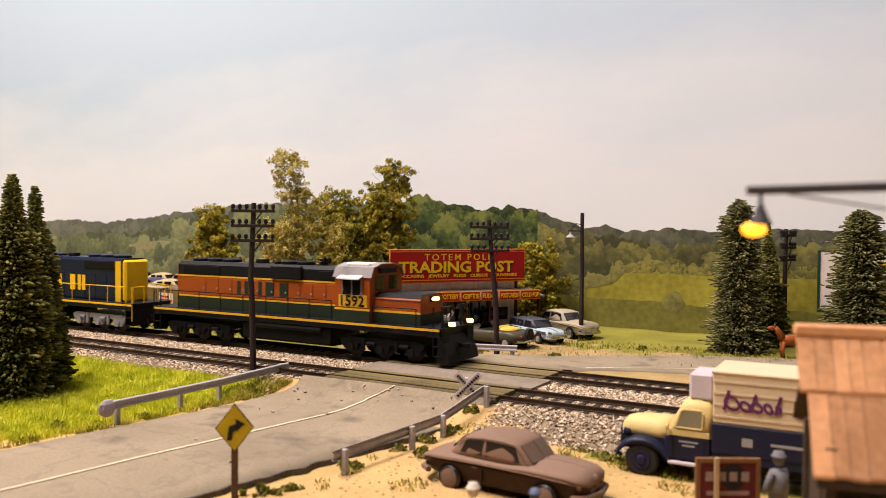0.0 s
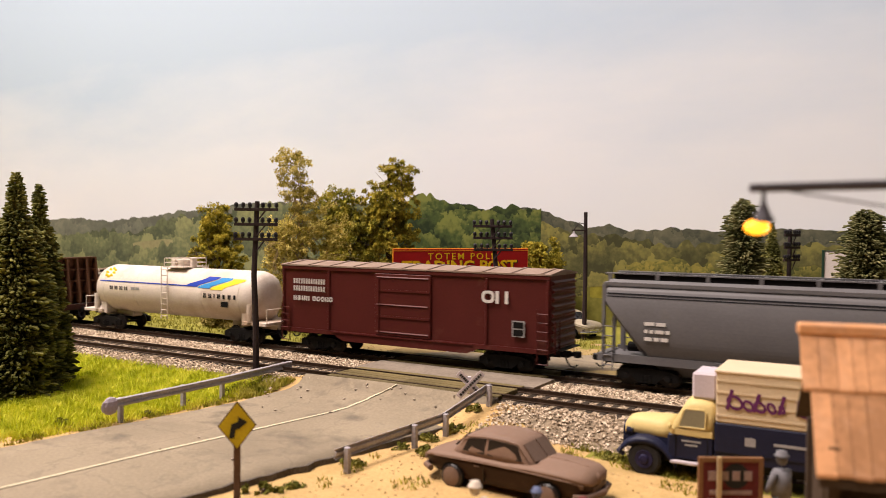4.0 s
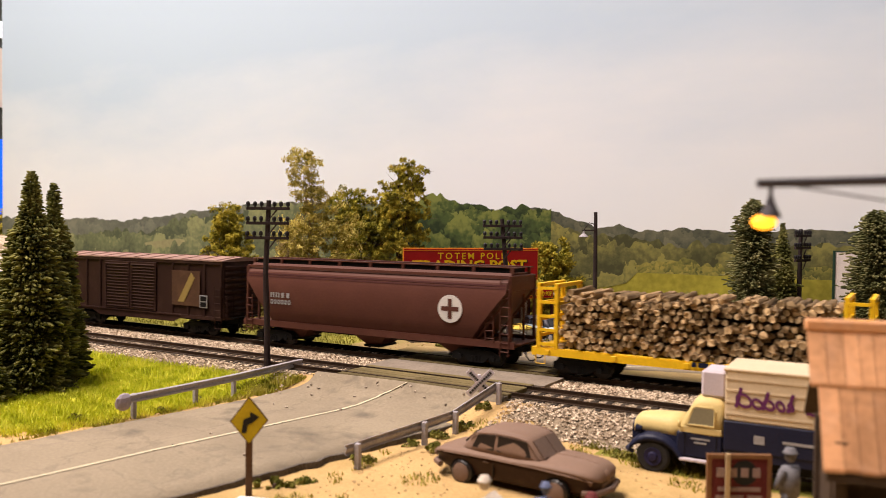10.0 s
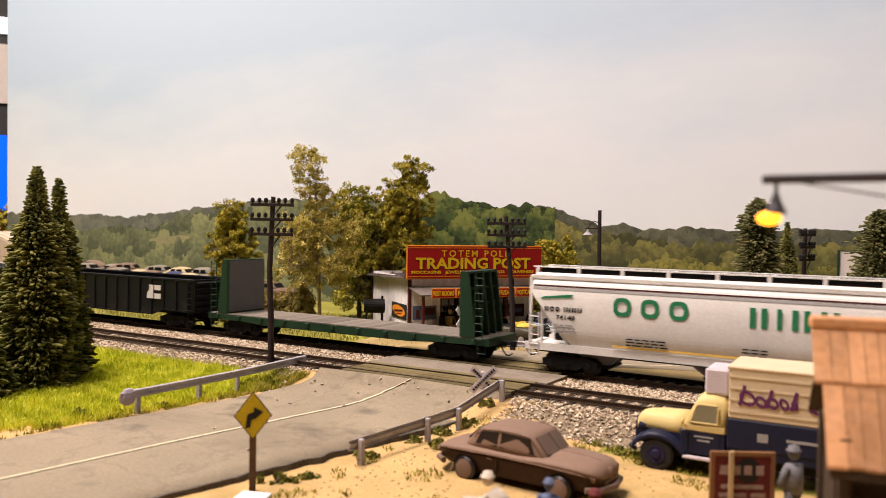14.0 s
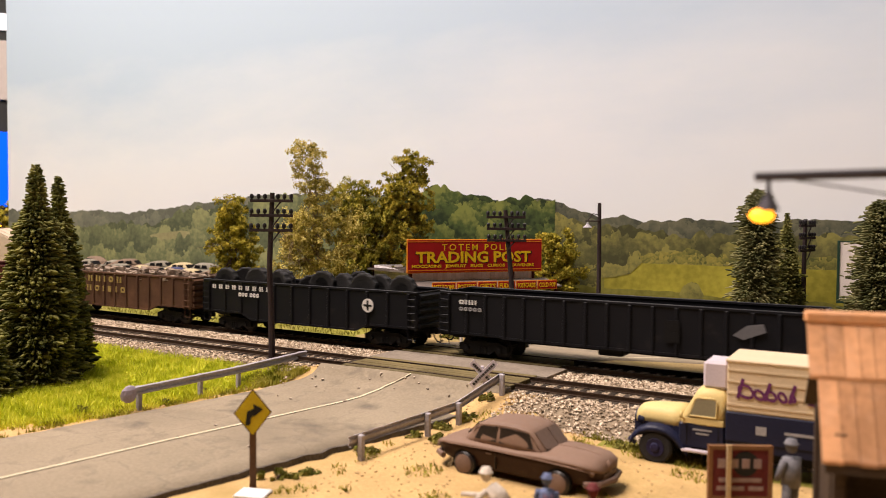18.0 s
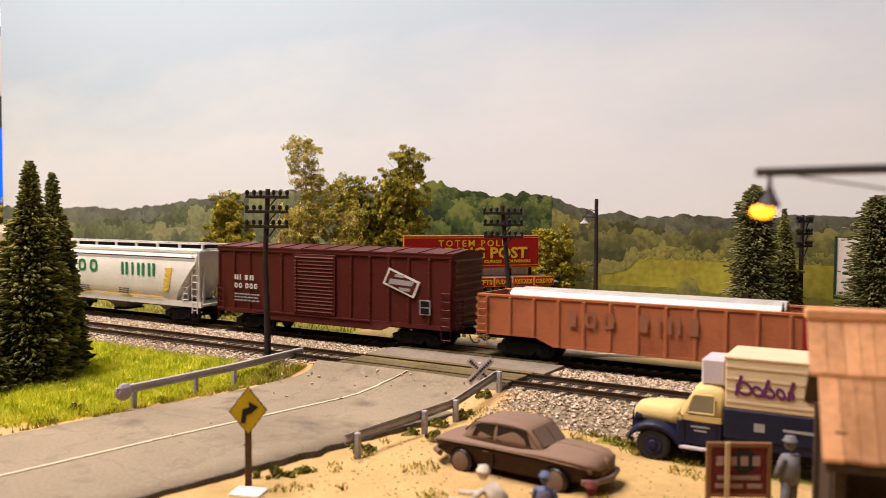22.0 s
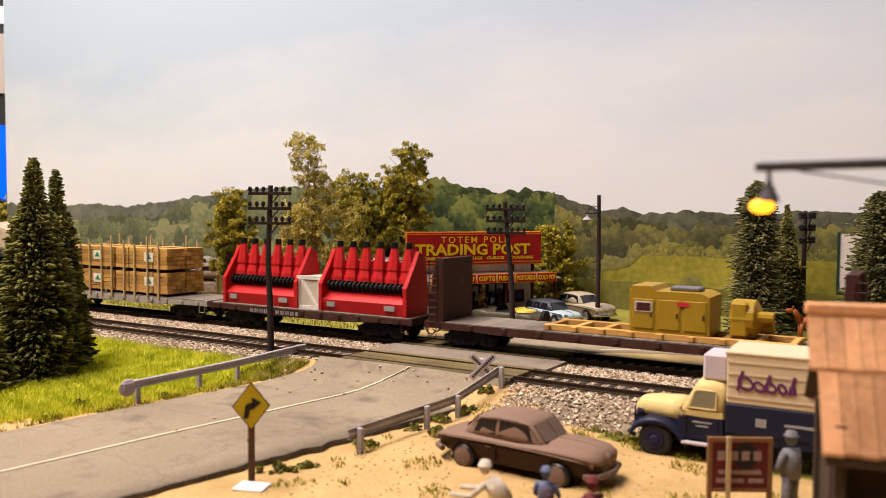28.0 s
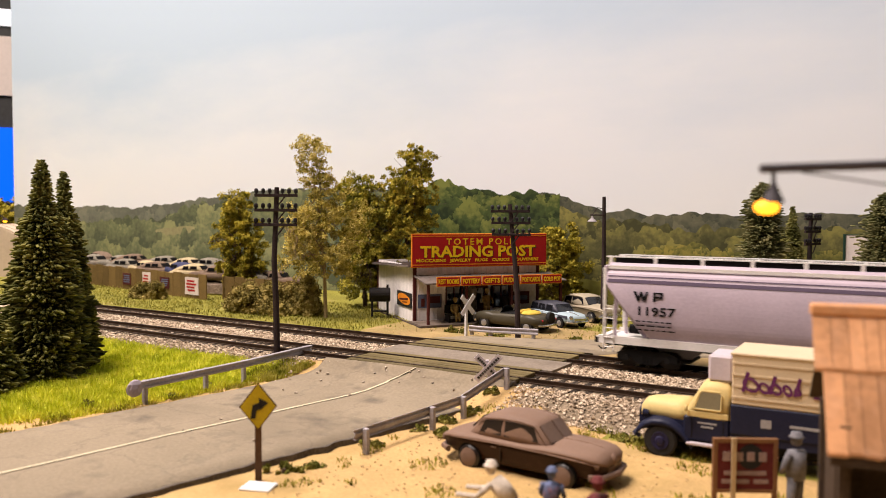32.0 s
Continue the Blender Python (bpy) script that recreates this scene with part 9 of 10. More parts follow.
M["fig_yellow"] = mat("figure_straw", (0.38, 0.27, 0.10), 0.7, 0, 0.5, 2.2, 9)
M["fig_dark"] = mat("figure_dark", (0.045, 0.035, 0.03), 0.7, 0, 0.4, 2.5, 9)
M["fig_grey"] = mat("figure_grey", (0.15, 0.145, 0.155), 0.7, 0, 0.4, 1.4, 9)
M["fig_white"] = mat("figure_white", (0.52, 0.45, 0.37), 0.7, 0, 0.3, 1.4, 9)
M["fig_blue"] = mat("figure_blue", (0.10, 0.12, 0.20), 0.7, 0, 0.9, 1.4, 9, dirt=(0.4, 0.09, 0.05), dirt_amount=0.5)


def on_porch(u, v, z=0.14):
    """A place in the shop's own plan, laid into the world."""
    c, s = math.cos(radians(53.1)), math.sin(radians(53.1))
    return -27.0 + c * u - s * v, 7.6 + s * u + c * v, ground_z(-26, 10) - 0.02 + z


bx, by, bz = on_porch(2.4, -1.15)
bench = thing("porch_bench", bx, by, bz, -37, "dark wooden bench on the porch", "bench")
part("seat", Geo().box(-0.3, 0.3, -0.75, 0.75, 0.4, 0.48, 0.01), "iron", bench)
part("backrest", Geo().box(-0.36, -0.28, -0.75, 0.75, 0.5, 1.0, 0.01), "iron", bench)
for y in (-0.65, 0.65):
    part("leg", Geo().box(-0.3, 0.3, y - 0.05, y + 0.05, 0, 0.4), "iron", bench)
x, y, z = on_porch(2.25, -1.1)
doll("seated_figure", x, y, z, -37, "small seated figure in brown on a porch bench", "fig_yellow", True)
x, y, z = on_porch(2.75, -1.1)
doll("seated_figure", x, y, z, -37, "small seated figure in brown on a porch bench", "fig_dark", True)
x, y, z = on_porch(4.5, -0.8)
doll("standing_figure", x, y, z, -37, "small standing figure in a straw shirt at the shop door", "fig_yellow", h=1.8)
x, y, z = on_porch(5.7, -0.9)
doll("bear_statue", x, y, z, -37, "dark carved bear statue beside the shop door", "fig_dark", h=1.7, category="statue")
tp = solid("totem_post", Geo().lathe([(0.28, 0), (0.28, 0.5), (0.22, 0.55), (0.3, 0.7), (0.3, 1.2), (0.2, 1.3), (0.28, 1.45), (0.28, 1.95), (0.15, 2.1), (0.2, 2.3), (0.02, 2.4)], 12), "deck_wood", "brown carved totem pole on the porch", "totem pole", at=(*on_porch(3.55, -0.7), 0))

# ---- parked motor cars ----
M["chrome"] = mat("chrome", (0.55, 0.54, 0.53), 0.2, 0.9, 0.05, bump=0)
M["hub"] = mat("hubcap", (0.45, 0.43, 0.42), 0.3, 0.6, 0.1)
M["brown_car"] = mat("dull_brown_car", (0.205, 0.13, 0.092), 0.55, 0, 0.1, 0.8, 12, 0.05)
# The same brown with the shade below the belt line painted in.
M["brown_shade"] = mat("shaded_brown_car_side", (0.03, 0.014, 0.010), 0.4, 0, 0.15, 0.8, 12, 0.05, dirt=(0.12, 0.07, 0.045), dirt_amount=0.1)
M["cream_car"] = mat("cream_car", (0.36, 0.31, 0.225), 0.35, 0, 0.06)
M["olive_car"] = mat("olive_car", (0.06, 0.052, 0.034), 0.35, 0, 0.08)
M["sky_car"] = mat("pale_blue_car", (0.36, 0.45, 0.49), 0.35, 0, 0.06)
M["slate_car"] = mat("slate_car_roof", (0.055, 0.055, 0.07), 0.35, 0, 0.1)
M["tan_top"] = mat("yellow_canvas", (0.60, 0.42, 0.07), 0.8, 0, 0.15)
M["wreck_rust"] = mat("wreck_rust", (0.17, 0.12, 0.085), 0.85, 0, 0.3, 0.8, 8, 0.3, dirt=(0.10, 0.05, 0.03), dirt_amount=0.3)
M["wreck_grey"] = mat("wreck_grey", (0.20, 0.18, 0.14), 0.8, 0, 0.3, 0.8, 8, 0.3, dirt=RUST, dirt_amount=0.3)
M["wreck_cream"] = mat("wreck_cream", (0.42, 0.34, 0.2), 0.8, 0, 0.25, 0.8, 8, 0.3, dirt=(0.3, 0.16, 0.08), dirt_amount=0.25)
M["wreck_blue"] = mat("wreck_blue", (0.045, 0.05, 0.10), 0.8, 0, 0.3, 0.8, 8, 0.3, dirt=RUST, dirt_amount=0.3)


def ring_of(x, w, lo, hi, mid=0.6):
    z = lo + (hi - lo) * mid
    half = [(w * 0.82, lo), (w * 0.97, lo + 0.08), (w, z - 0.1), (w * 0.985, z + 0.06), (w * 0.9, hi - 0.06), (w * 0.66, hi - 0.01), (w * 0.25, hi)]
    return [(x, y, q) for y, q in half] + [(x, -y, q) for y, q in reversed(half)]


SEDAN = [(-2.5, 0.62, 0.48, 0.74), (-2.42, 0.78, 0.42, 0.86), (-2.1, 0.86, 0.36, 0.95), (-1.5, 0.9, 0.30, 1.0), (-0.7, 0.92, 0.28, 1.0), (0.4, 0.92, 0.28, 0.98), (1.1, 0.91, 0.30, 0.97), (1.8, 0.88, 0.34, 0.93), (2.3, 0.80, 0.38, 0.85), (2.45, 0.66, 0.44, 0.74)]


def motor_car(x, y, rz, body, label, roof=None, style="sedan", scale=1.0, z=None, wrecked=False, name="car", group="parked cars", upper=None):
    z = (ground_z(x, y) - 0.02) if z is None else z
    car = thing(name, x, y, z, rz, label, "car", group)
    g = Geo().loft([ring_of(*s) for s in SEDAN])
    g.v = [(a * scale, b * scale, c * scale) for a, b, c in g.v]
    part("body", g, body, car, smooth=True)
    S = lambda geo: Geo().add([(a * scale, b * scale, c * scale) for a, b, c in geo.v], geo.f)
    back = {"sedan": -1.55, "wagon": -2.15, "convertible": 0, "fastback": 0}[style]
    if style == "fastback":
        lo = 0.9
        def arch(x, w, zt):
            return [(x, w * math.cos(a) ** 0.6 if math.cos(a) > 0 else -w * (-math.cos(a)) ** 0.6, lo + (zt - lo) * math.sin(a) ** 0.75) for a in [math.pi * k / 12 for k in range(13)]]
        part("cabin", S(Geo().loft([arch(-2.25, 0.5, 0.98), arch(-1.8, 0.68, 1.18), arch(-1.2, 0.76, 1.42), arch(-0.5, 0.8, 1.56), arch(0.1, 0.8, 1.56), arch(0.5, 0.78, 1.46), arch(0.95, 0.72, 1.0)])), roof or body, car, smooth=True)
        for e in (-1, 1):
            for a, b in ((-1.05, -0.42), (-0.34, 0.42)):
                part("side_window", S(Geo().prism([(a, 1.04), (b, 1.04), (b - 0.06, 1.36), (a + 0.1, 1.34)], "y", min(e * 0.70, e * 0.79), max(e * 0.70, e * 0.79))), "shade_black", car)
            part("front_fender", S(Geo().blob((1.55, e * 0.72, 0.68), 0.8, 0.26, 0.36, 12, 6)), body, car, smooth=True)
            part("rear_fender", S(Geo().blob((-1.55, e * 0.74, 0.64), 0.75, 0.26, 0.34, 12, 6)), body, car, smooth=True)
        part("windscreen", S(Geo().prism([(0.92, 1.04), (0.62, 1.38), (0.56, 1.38), (0.86, 1.04)], "y", -0.58, 0.58)), "shade_black", car)
    elif style != "convertible":
        lo, hi = 0.93, 1.52
        x0, x1, x2, x3 = back, back + (0.45 if style == "sedan" else 0.2), 0.45, 1.0
        def house(x, w, zt):
            return [(x, w, lo), (x, w * 0.94, lo + (zt - lo) * 0.5), (x, w * 0.84, zt - 0.06), (x, w * 0.6, zt), (x, -w * 0.6, zt), (x, -w * 0.84, zt - 0.06), (x, -w * 0.94, lo + (zt - lo) * 0.5), (x, -w, lo)]
        part("cabin", S(Geo().loft([house(x0, 0.72, lo + 0.05), house(x1, 0.79, hi - 0.06), house((x1 + x2) / 2, 0.81, hi + 0.02), house(x2, 0.79, hi - 0.03), house(x3, 0.74, lo + 0.05)])), roof or body, car, smooth=True)
        sp = (x2 + 0.1 - x1) / (2 if style == "sedan" else 3)
        for k in range(2 if style == "sedan" else 3):
            a, b = x1 + 0.0 + k * sp + 0.05, x1 + (k + 1) * sp - 0.05
            for e in (-1, 1):
                part("side_window", S(Geo().add([(a, e * 0.795, 1.02), (b, e * 0.795, 1.02), (b - 0.06, e * 0.735, 1.38), (a + 0.06, e * 0.735, 1.38), (a, e * 0.74, 1.02), (b, e * 0.74, 1.02), (b - 0.06, e * 0.68, 1.38), (a + 0.06, e * 0.68, 1.38)], [(0, 1, 2, 3), (4, 5, 6, 7), (0, 1, 5, 4), (1, 2, 6, 5), (2, 3, 7, 6), (3, 0, 4, 7)])), "shade_black" if wrecked else "black_glass", car)
        part("windscreen", S(Geo().add([(0.97, -0.62, 1.0), (0.97, 0.62, 1.0), (0.56, 0.55, 1.42), (0.56, -0.55, 1.42), (1.02, -0.62, 1.0), (1.02, 0.62, 1.0), (0.62, 0.55, 1.44), (0.62, -0.55, 1.44)], [(0, 1, 2, 3), (4, 5, 6, 7), (0, 1, 5, 4), (1, 2, 6, 5), (2, 3, 7, 6), (3, 0, 4, 7)])), "shade_black" if wrecked else "black_glass", car)
    else:
        part("cockpit", S(Geo().box(-0.9, 0.55, -0.7, 0.7, 0.85, 1.01, 0.04)), "shade_black", car)
        part("seat", S(Geo().box(-0.85, -0.55, -0.66, 0.66, 0.8, 1.2, 0.08)), "tan_top", car)
        part("folded_top", S(Geo().blob((-1.2, 0, 1.02), 0.55, 0.72, 0.16, 12, 6)), "tan_top", car, "yellow folded canvas top")
        part("windscreen", S(Geo().add([(0.5, -0.62, 0.98), (0.5, 0.62, 0.98), (0.3, 0.58, 1.38), (0.3, -0.58, 1.38), (0.53, -0.62, 0.98), (0.53, 0.62, 0.98), (0.33, 0.58, 1.38), (0.33, -0.58, 1.38)], [(0, 1, 2, 3), (4, 5, 6, 7), (0, 1, 5, 4), (1, 2, 6, 5), (2, 3, 7, 6), (3, 0, 4, 7)])), "black_glass", car)
        part("spare_wheel", S(Geo().disc((-2.5, 0, 0.85), "x", 0.34, 0.22, 16)), "rubber", car)
        for e in (-1, 1):
            part("front_fender", S(Geo().blob((1.5, e * 0.72, 0.68), 0.85, 0.26, 0.34, 12, 6)), body, car, smooth=True)
            part("rear_fender", S(Geo().blob((-1.55, e * 0.74, 0.66), 0.8, 0.26, 0.34, 12, 6)), body, car, smooth=True)
    if upper:
        for e in (-1, 1):
            part("two_tone_flash", S(Geo().add([(-2.35, e * 0.90, 0.74), (2.2, e * 0.90, 0.70), (2.2, e * 0.86, 0.84), (-2.35, e * 0.86, 0.9), (-2.35, e * 0.87, 0.74), (2.2, e * 0.87, 0.70), (2.2, e * 0.83, 0.84), (-2.35, e * 0.83, 0.9)], [(0, 1, 2, 3), (4, 5, 6, 7), (0, 1, 5, 4), (1, 2, 6, 5), (2, 3, 7, 6), (3, 0, 4, 7)])), upper, car)
    for wx in (-1.5, 1.5):
        for e in (-1, 1):
            if not wrecked:
                # a near-black disc paints the shade of the wheel well
                part("wheel_arch", S(Geo().disc((wx, e * 0.86, 0.36), "y", 0.40, 0.13, 18)), "shade_black", car)
            wh = part("wheel", S(Geo().lathe([(0.18, -0.1), (0.30, -0.11), (0.34, -0.07), (0.34, 0.07), (0.30, 0.11), (0.18, 0.1)], 18, "y", (wx, e * 0.84, 0.33))), "rubber" if not wrecked else "wreck_rust", car)
            part("hubcap", S(Geo().lathe([(0.2, -0.02), (0.19, 0.02), (0.1, 0.05), (0.01, 0.06)] if e > 0 else [(0.01, -0.06), (0.1, -0.05), (0.19, -0.02), (0.2, 0.02)], 14, "y", (wx, e * 0.95, 0.33))), "hub" if not wrecked else "wreck_rust", wh)
    if not wrecked:
        part("front_bumper", S(Geo().tube([(2.2, -0.86, 0.45), (2.5, -0.6, 0.45), (2.56, 0, 0.45), (2.5, 0.6, 0.45), (2.2, 0.86, 0.45)], 0.07, 7)), "chrome" if body != "brown_car" else body, car)
        part("rear_bumper", S(Geo().tube([(-2.25, -0.84, 0.45), (-2.55, -0.6, 0.45), (-2.6, 0, 0.45), (-2.55, 0.6, 0.45), (-2.25, 0.84, 0.45)], 0.07, 7)), "chrome" if body != "brown_car" else body, car)
        for e in (-1, 1):
            part("headlamp", S(Geo().lathe([(0.13, -0.08), (0.14, 0.04), (0.08, 0.09), (0.01, 0.1)], 14, "x", (2.36, e * 0.62, 0.72))), "chrome" if body != "brown_car" else body, car)
            part("tail_lamp", S(Geo().blob((-2.4, e * 0.68, 0.72), 0.08, 0.09, 0.09, 8, 5)), "logo_red", car)
            part("door_handle", S(Geo().box(-0.55, -0.4, e * 0.9, e * 0.9 + e * 0.03, 0.86, 0.89)) if e > 0 else S(Geo().box(-0.55, -0.4, -0.93, -0.9, 0.86, 0.89)), "chrome" if body != "brown_car" else body, car)
        part("grille", S(Geo().box(2.42, 2.5, -0.45, 0.45, 0.5, 0.68, 0.02)), "chrome" if body != "brown_car" else body, car)
        part("hood_line", S(Geo().tube([(1.05, 0, 0.985), (1.8, 0, 0.945), (2.35, 0, 0.85)], 0.025, 5)), body if body == "brown_car" else "chrome", car)
    return car


M["brown_pane"] = mat("dull_brown_pane", (0.014, 0.009, 0.008), 0.35, 0, 0.2, 0.8, 12, 0.05, spec=0.5)
M["brown_hub"] = mat("dull_brown_hub", (0.17, 0.11, 0.082), 0.45, 0, 0.1)


def round_sedan(x, y, rz, label, body="brown_car", pane_mat="brown_pane", hub="brown_hub", s=1.0, low=None, screen=None):
    """A two-door sedan of the early fifties: a creased belt line, a low bonnet and an upright rounded cabin."""
    car = thing("car", x, y, ground_z(x, y) - 0.03, rz, label, "car", "parked cars")
    car.matrix_world = car.matrix_world @ Matrix.Diagonal((s, s, s, 1))
    low = low or body

    def both(x, half):
        return [(x, a, b) for a, b in half] + [(x, -a, b) for a, b in reversed(half)]

    rings = [(-2.52, 0.60, 0.56, 0.80, 0.74), (-2.45, 0.78, 0.46, 0.87, 0.80), (-2.2, 0.87, 0.36, 0.94, 0.83), (-1.8, 0.92, 0.28, 0.99, 0.85), (-1.3, 0.94, 0.24, 1.03, 0.87), (-0.6, 0.94, 0.22, 1.03, 0.88), (0.2, 0.94, 0.22, 1.02, 0.88), (0.9, 0.93, 0.22, 1.09, 0.89), (1.4, 0.92, 0.25, 1.10, 0.88), (1.9, 0.89, 0.30, 1.08, 0.86), (2.25, 0.84, 0.34, 1.03, 0.82), (2.45, 0.72, 0.40, 0.94, 0.76), (2.55, 0.45, 0.46, 0.78, 0.68)]
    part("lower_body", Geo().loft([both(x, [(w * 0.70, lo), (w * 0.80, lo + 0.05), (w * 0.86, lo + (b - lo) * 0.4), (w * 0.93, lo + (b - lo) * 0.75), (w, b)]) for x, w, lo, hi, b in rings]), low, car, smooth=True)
    part("upper_body", Geo().loft([both(x, [(w, b), (w * 0.99, b + (hi - b) * 0.3), (w * 0.86, b + (hi - b) * 0.62), (w * 0.62, b + (hi - b) * 0.72), (w * 0.42, b + (hi - b) * 0.92), (w * 0.12, hi)]) for x, w, lo, hi, b in rings]), body, car, smooth=True)

    def house(x, w, zt, lo=0.94):
        return both(x, [(w, lo), (w * 0.98, lo + (zt - lo) * 0.3), (w * 0.92, lo + (zt - lo) * 0.66), (w * 0.84, zt - 0.07 * (zt - lo) / 0.65), (w * 0.66, zt - 0.012), (w * 0.2, zt + 0.01)])

    part("cabin", Geo().loft([house(-1.62, 0.60, 1.03), house(-1.42, 0.70, 1.25), house(-1.22, 0.75, 1.46), house(-0.95, 0.78, 1.58), (house(-0.4, 0.80, 1.64)), house(0.1, 0.80, 1.63), house(0.45, 0.79, 1.57), house(0.58, 0.78, 1.50), house(0.82, 0.75, 1.22), house(1.02, 0.70, 1.0)]), body, car, smooth=True)

    def pane(name, a, b, c, d, t=0.03, m=None):
        n = (Vector(b) - Vector(a)).cross(Vector(d) - Vector(a)).normalized() * t
        q = [Vector(p) for p in (a, b, c, d)]
        return part(name, Geo().add([p + n for p in q] + [p - n for p in q], [(0, 1, 2, 3), (4, 5, 6, 7), (0, 1, 5, 4), (1, 2, 6, 5), (2, 3, 7, 6), (3, 0, 4, 7)]), m or pane_mat, car)

    for e in (-1, 1):
        pane("side_window", (-0.40, e * 0.765, 1.06), (0.66, e * 0.745, 1.06), (0.50, e * 0.69, 1.44), (-0.38, e * 0.705, 1.49))
        pane("quarter_window", (-1.22, e * 0.72, 1.08), (-0.50, e * 0.762, 1.06), (-0.48, e * 0.705, 1.49), (-1.05, e * 0.68, 1.42))
        part("drip_rail", Geo().tube([(-1.35, e * 0.68, 1.3), (-1.1, e * 0.70, 1.47), (-0.5, e * 0.735, 1.54), (0.1, e * 0.735, 1.545), (0.5, e * 0.715, 1.49), (0.62, e * 0.73, 1.38), (0.88, e * 0.735, 1.06)], 0.026, 6), body, car)
        part("belt_moulding", Geo().tube([(-2.46, e * 0.80, 0.80), (-1.8, e * 0.93, 0.85), (-0.6, e * 0.95, 0.885), (0.9, e * 0.94, 0.875), (1.9, e * 0.90, 0.825), (2.42, e * 0.75, 0.74)], 0.018, 5), body, car)
        part("door_line", Geo().box(-0.46, -0.445, min(e * 0.82, e * 0.9), max(e * 0.82, e * 0.9), 0.35, 0.8), pane_mat, car)
        part("door_handle", Geo().tube([(-0.75, e * 0.90, 0.76), (-0.58, e * 0.91, 0.76)], 0.02, 5), hub, car)
        part("headlamp", Geo().lathe([(0.14, -0.12), (0.15, 0.03), (0.1, 0.08), (0.01, 0.1)], 14, "x", (2.33, e * 0.62, 0.74)), hub, car)
        part("tail_lamp", Geo().blob((-2.5, e * 0.66, 0.68), 0.06, 0.07, 0.08, 8, 5), hub, car)
        for wx in (-1.5, 1.45):
            # near-black disc as painted shade behind the wheel
            part("wheel_arch", Geo().disc((wx, e * 0.80, 0.36), "y", 0.37, 0.13, 20), "shade_black", car)
            wh = part("wheel", Geo().lathe([(0.18, -0.1), (0.29, -0.11), (0.34, -0.07), (0.34, 0.07), (0.29, 0.11), (0.18, 0.1)], 20, "y", (wx, e * 0.80, 0.33)), pane_mat, car)
            part("hubcap", Geo().lathe([(0.27, -0.02), (0.26, 0.02), (0.14, 0.05), (0.01, 0.06)] if e > 0 else [(0.01, -0.06), (0.14, -0.05), (0.26, -0.02), (0.27, 0.02)], 16, "y", (wx, e * 0.91, 0.33)), hub, wh)
    for e in (-1, 1):
        pane("windscreen", (1.04, e * 0.03, 1.07), (0.98, e * 0.62, 1.07), (0.60, e * 0.58, 1.47), (0.64, e * 0.03, 1.50), 0.03, screen)
    pane("rear_window", (-1.6, -0.5, 1.12), (-1.6, 0.5, 1.12), (-1.25, 0.48, 1.45), (-1.25, -0.48, 1.45), 0.02)
    for sx, name in ((1, "front_bumper"), (-1, "rear_bumper")):
        part(name, Geo().tube([(sx * 2.2, -0.88, 0.44), (sx * 2.52, -0.66, 0.44), (sx * 2.66, 0, 0.44), (sx * 2.52, 0.66, 0.44), (sx * 2.2, 0.88, 0.44)], 0.085, 8), hub, car)
    part("grille", Geo().box(2.4, 2.56, -0.42, 0.42, 0.5, 0.64, 0.02), hub, car)
    part("nose_ornament", Geo().lathe([(0.17, -0.1), (0.18, 0.0), (0.12, 0.06), (0.02, 0.1)], 14, "x", (2.5, 0, 0.74)), body, car)
    part("bonnet_ridge", Geo().tube([(1.05, 0, 1.09), (1.6, 0, 1.095), (2.2, 0, 1.03), (2.5, 0, 0.86)], 0.035, 6), body, car)
    return car


# Windscreen panes: one even brown, paler than the side windows.
M["brown_screen"] = mat("pale_brown_screen", (0.13, 0.085, 0.062), 0.4, 0, 0.15, 0.8, 12, 0.05)
round_sedan(-9.45, -12.85, -4, "dull brown fifties sedan on sand, shade painted on its lower sides", low="brown_shade", screen="brown_screen")
motor_car(-20.9, 9.0, 172, "olive_car", "olive convertible with a folded yellow top and rear spare wheel", style="convertible", scale=1.0)
motor_car(-19.35, 11.75, -30, "sky_car", "pale blue and slate two-tone estate car", roof="slate_car", style="wagon", scale=0.9, upper="slate_car")
round_sedan(-18.7, 14.75, -27, "cream rounded sedan parked beside the shop", "cream_car", "black_glass", "chrome")

# ---- junkyard ----
M["fence_board"] = mat("brown_fence", (0.145, 0.095, 0.032), 0.85, 0, 0.25, 0.8, 8, 0.3, rnd=0.3)
M["fence_sign"] = mat("white_fence_sign", (0.62, 0.55, 0.50), 0.7, 0, 0.12)


def fence(a, b, h, label, signs=()):
    a, b = Vector(a), Vector(b)
    n = max(1, round((b - a).length / 1.2))
    ang = math.degrees(math.atan2(b.y - a.y, b.x - a.x))
    ob = thing("plank_fence", a.x, a.y, ground_z(a.x, a.y) - 0.1, ang, label, "fence")
    w = (b - a).length / n
    for k in range(n):
        part("panel", Geo().box(k * w + 0.02, (k + 1) * w - 0.02, -0.04, 0.04, 0, h + 0.06 * math.sin(k * 2.3), 0.012), "fence_board", ob)
        part("post", Geo().box(k * w - 0.06, k * w + 0.06, 0.04, 0.16, 0, h), "fence_board", ob)
    for u, sw, z0, z1, m in signs:
        s = part("fence_sign", Geo().box(u, u + sw, -0.09, -0.045, z0, z1), m, ob, "small faded advertising board")
        rng, g = random.Random(int(u * 10)), Geo()
        for k in range(4):
            z = z0 + (z1 - z0) * (0.2 + 0.18 * k)
            g.box(u + sw * rng.uniform(0.08, 0.25), u + sw * rng.uniform(0.7, 0.92), -0.105, -0.089, z, z + (z1 - z0) * 0.1)
        part("sign_print", g, "sign_red" if m == "fence_sign" else "poster_blue", s)
    return ob


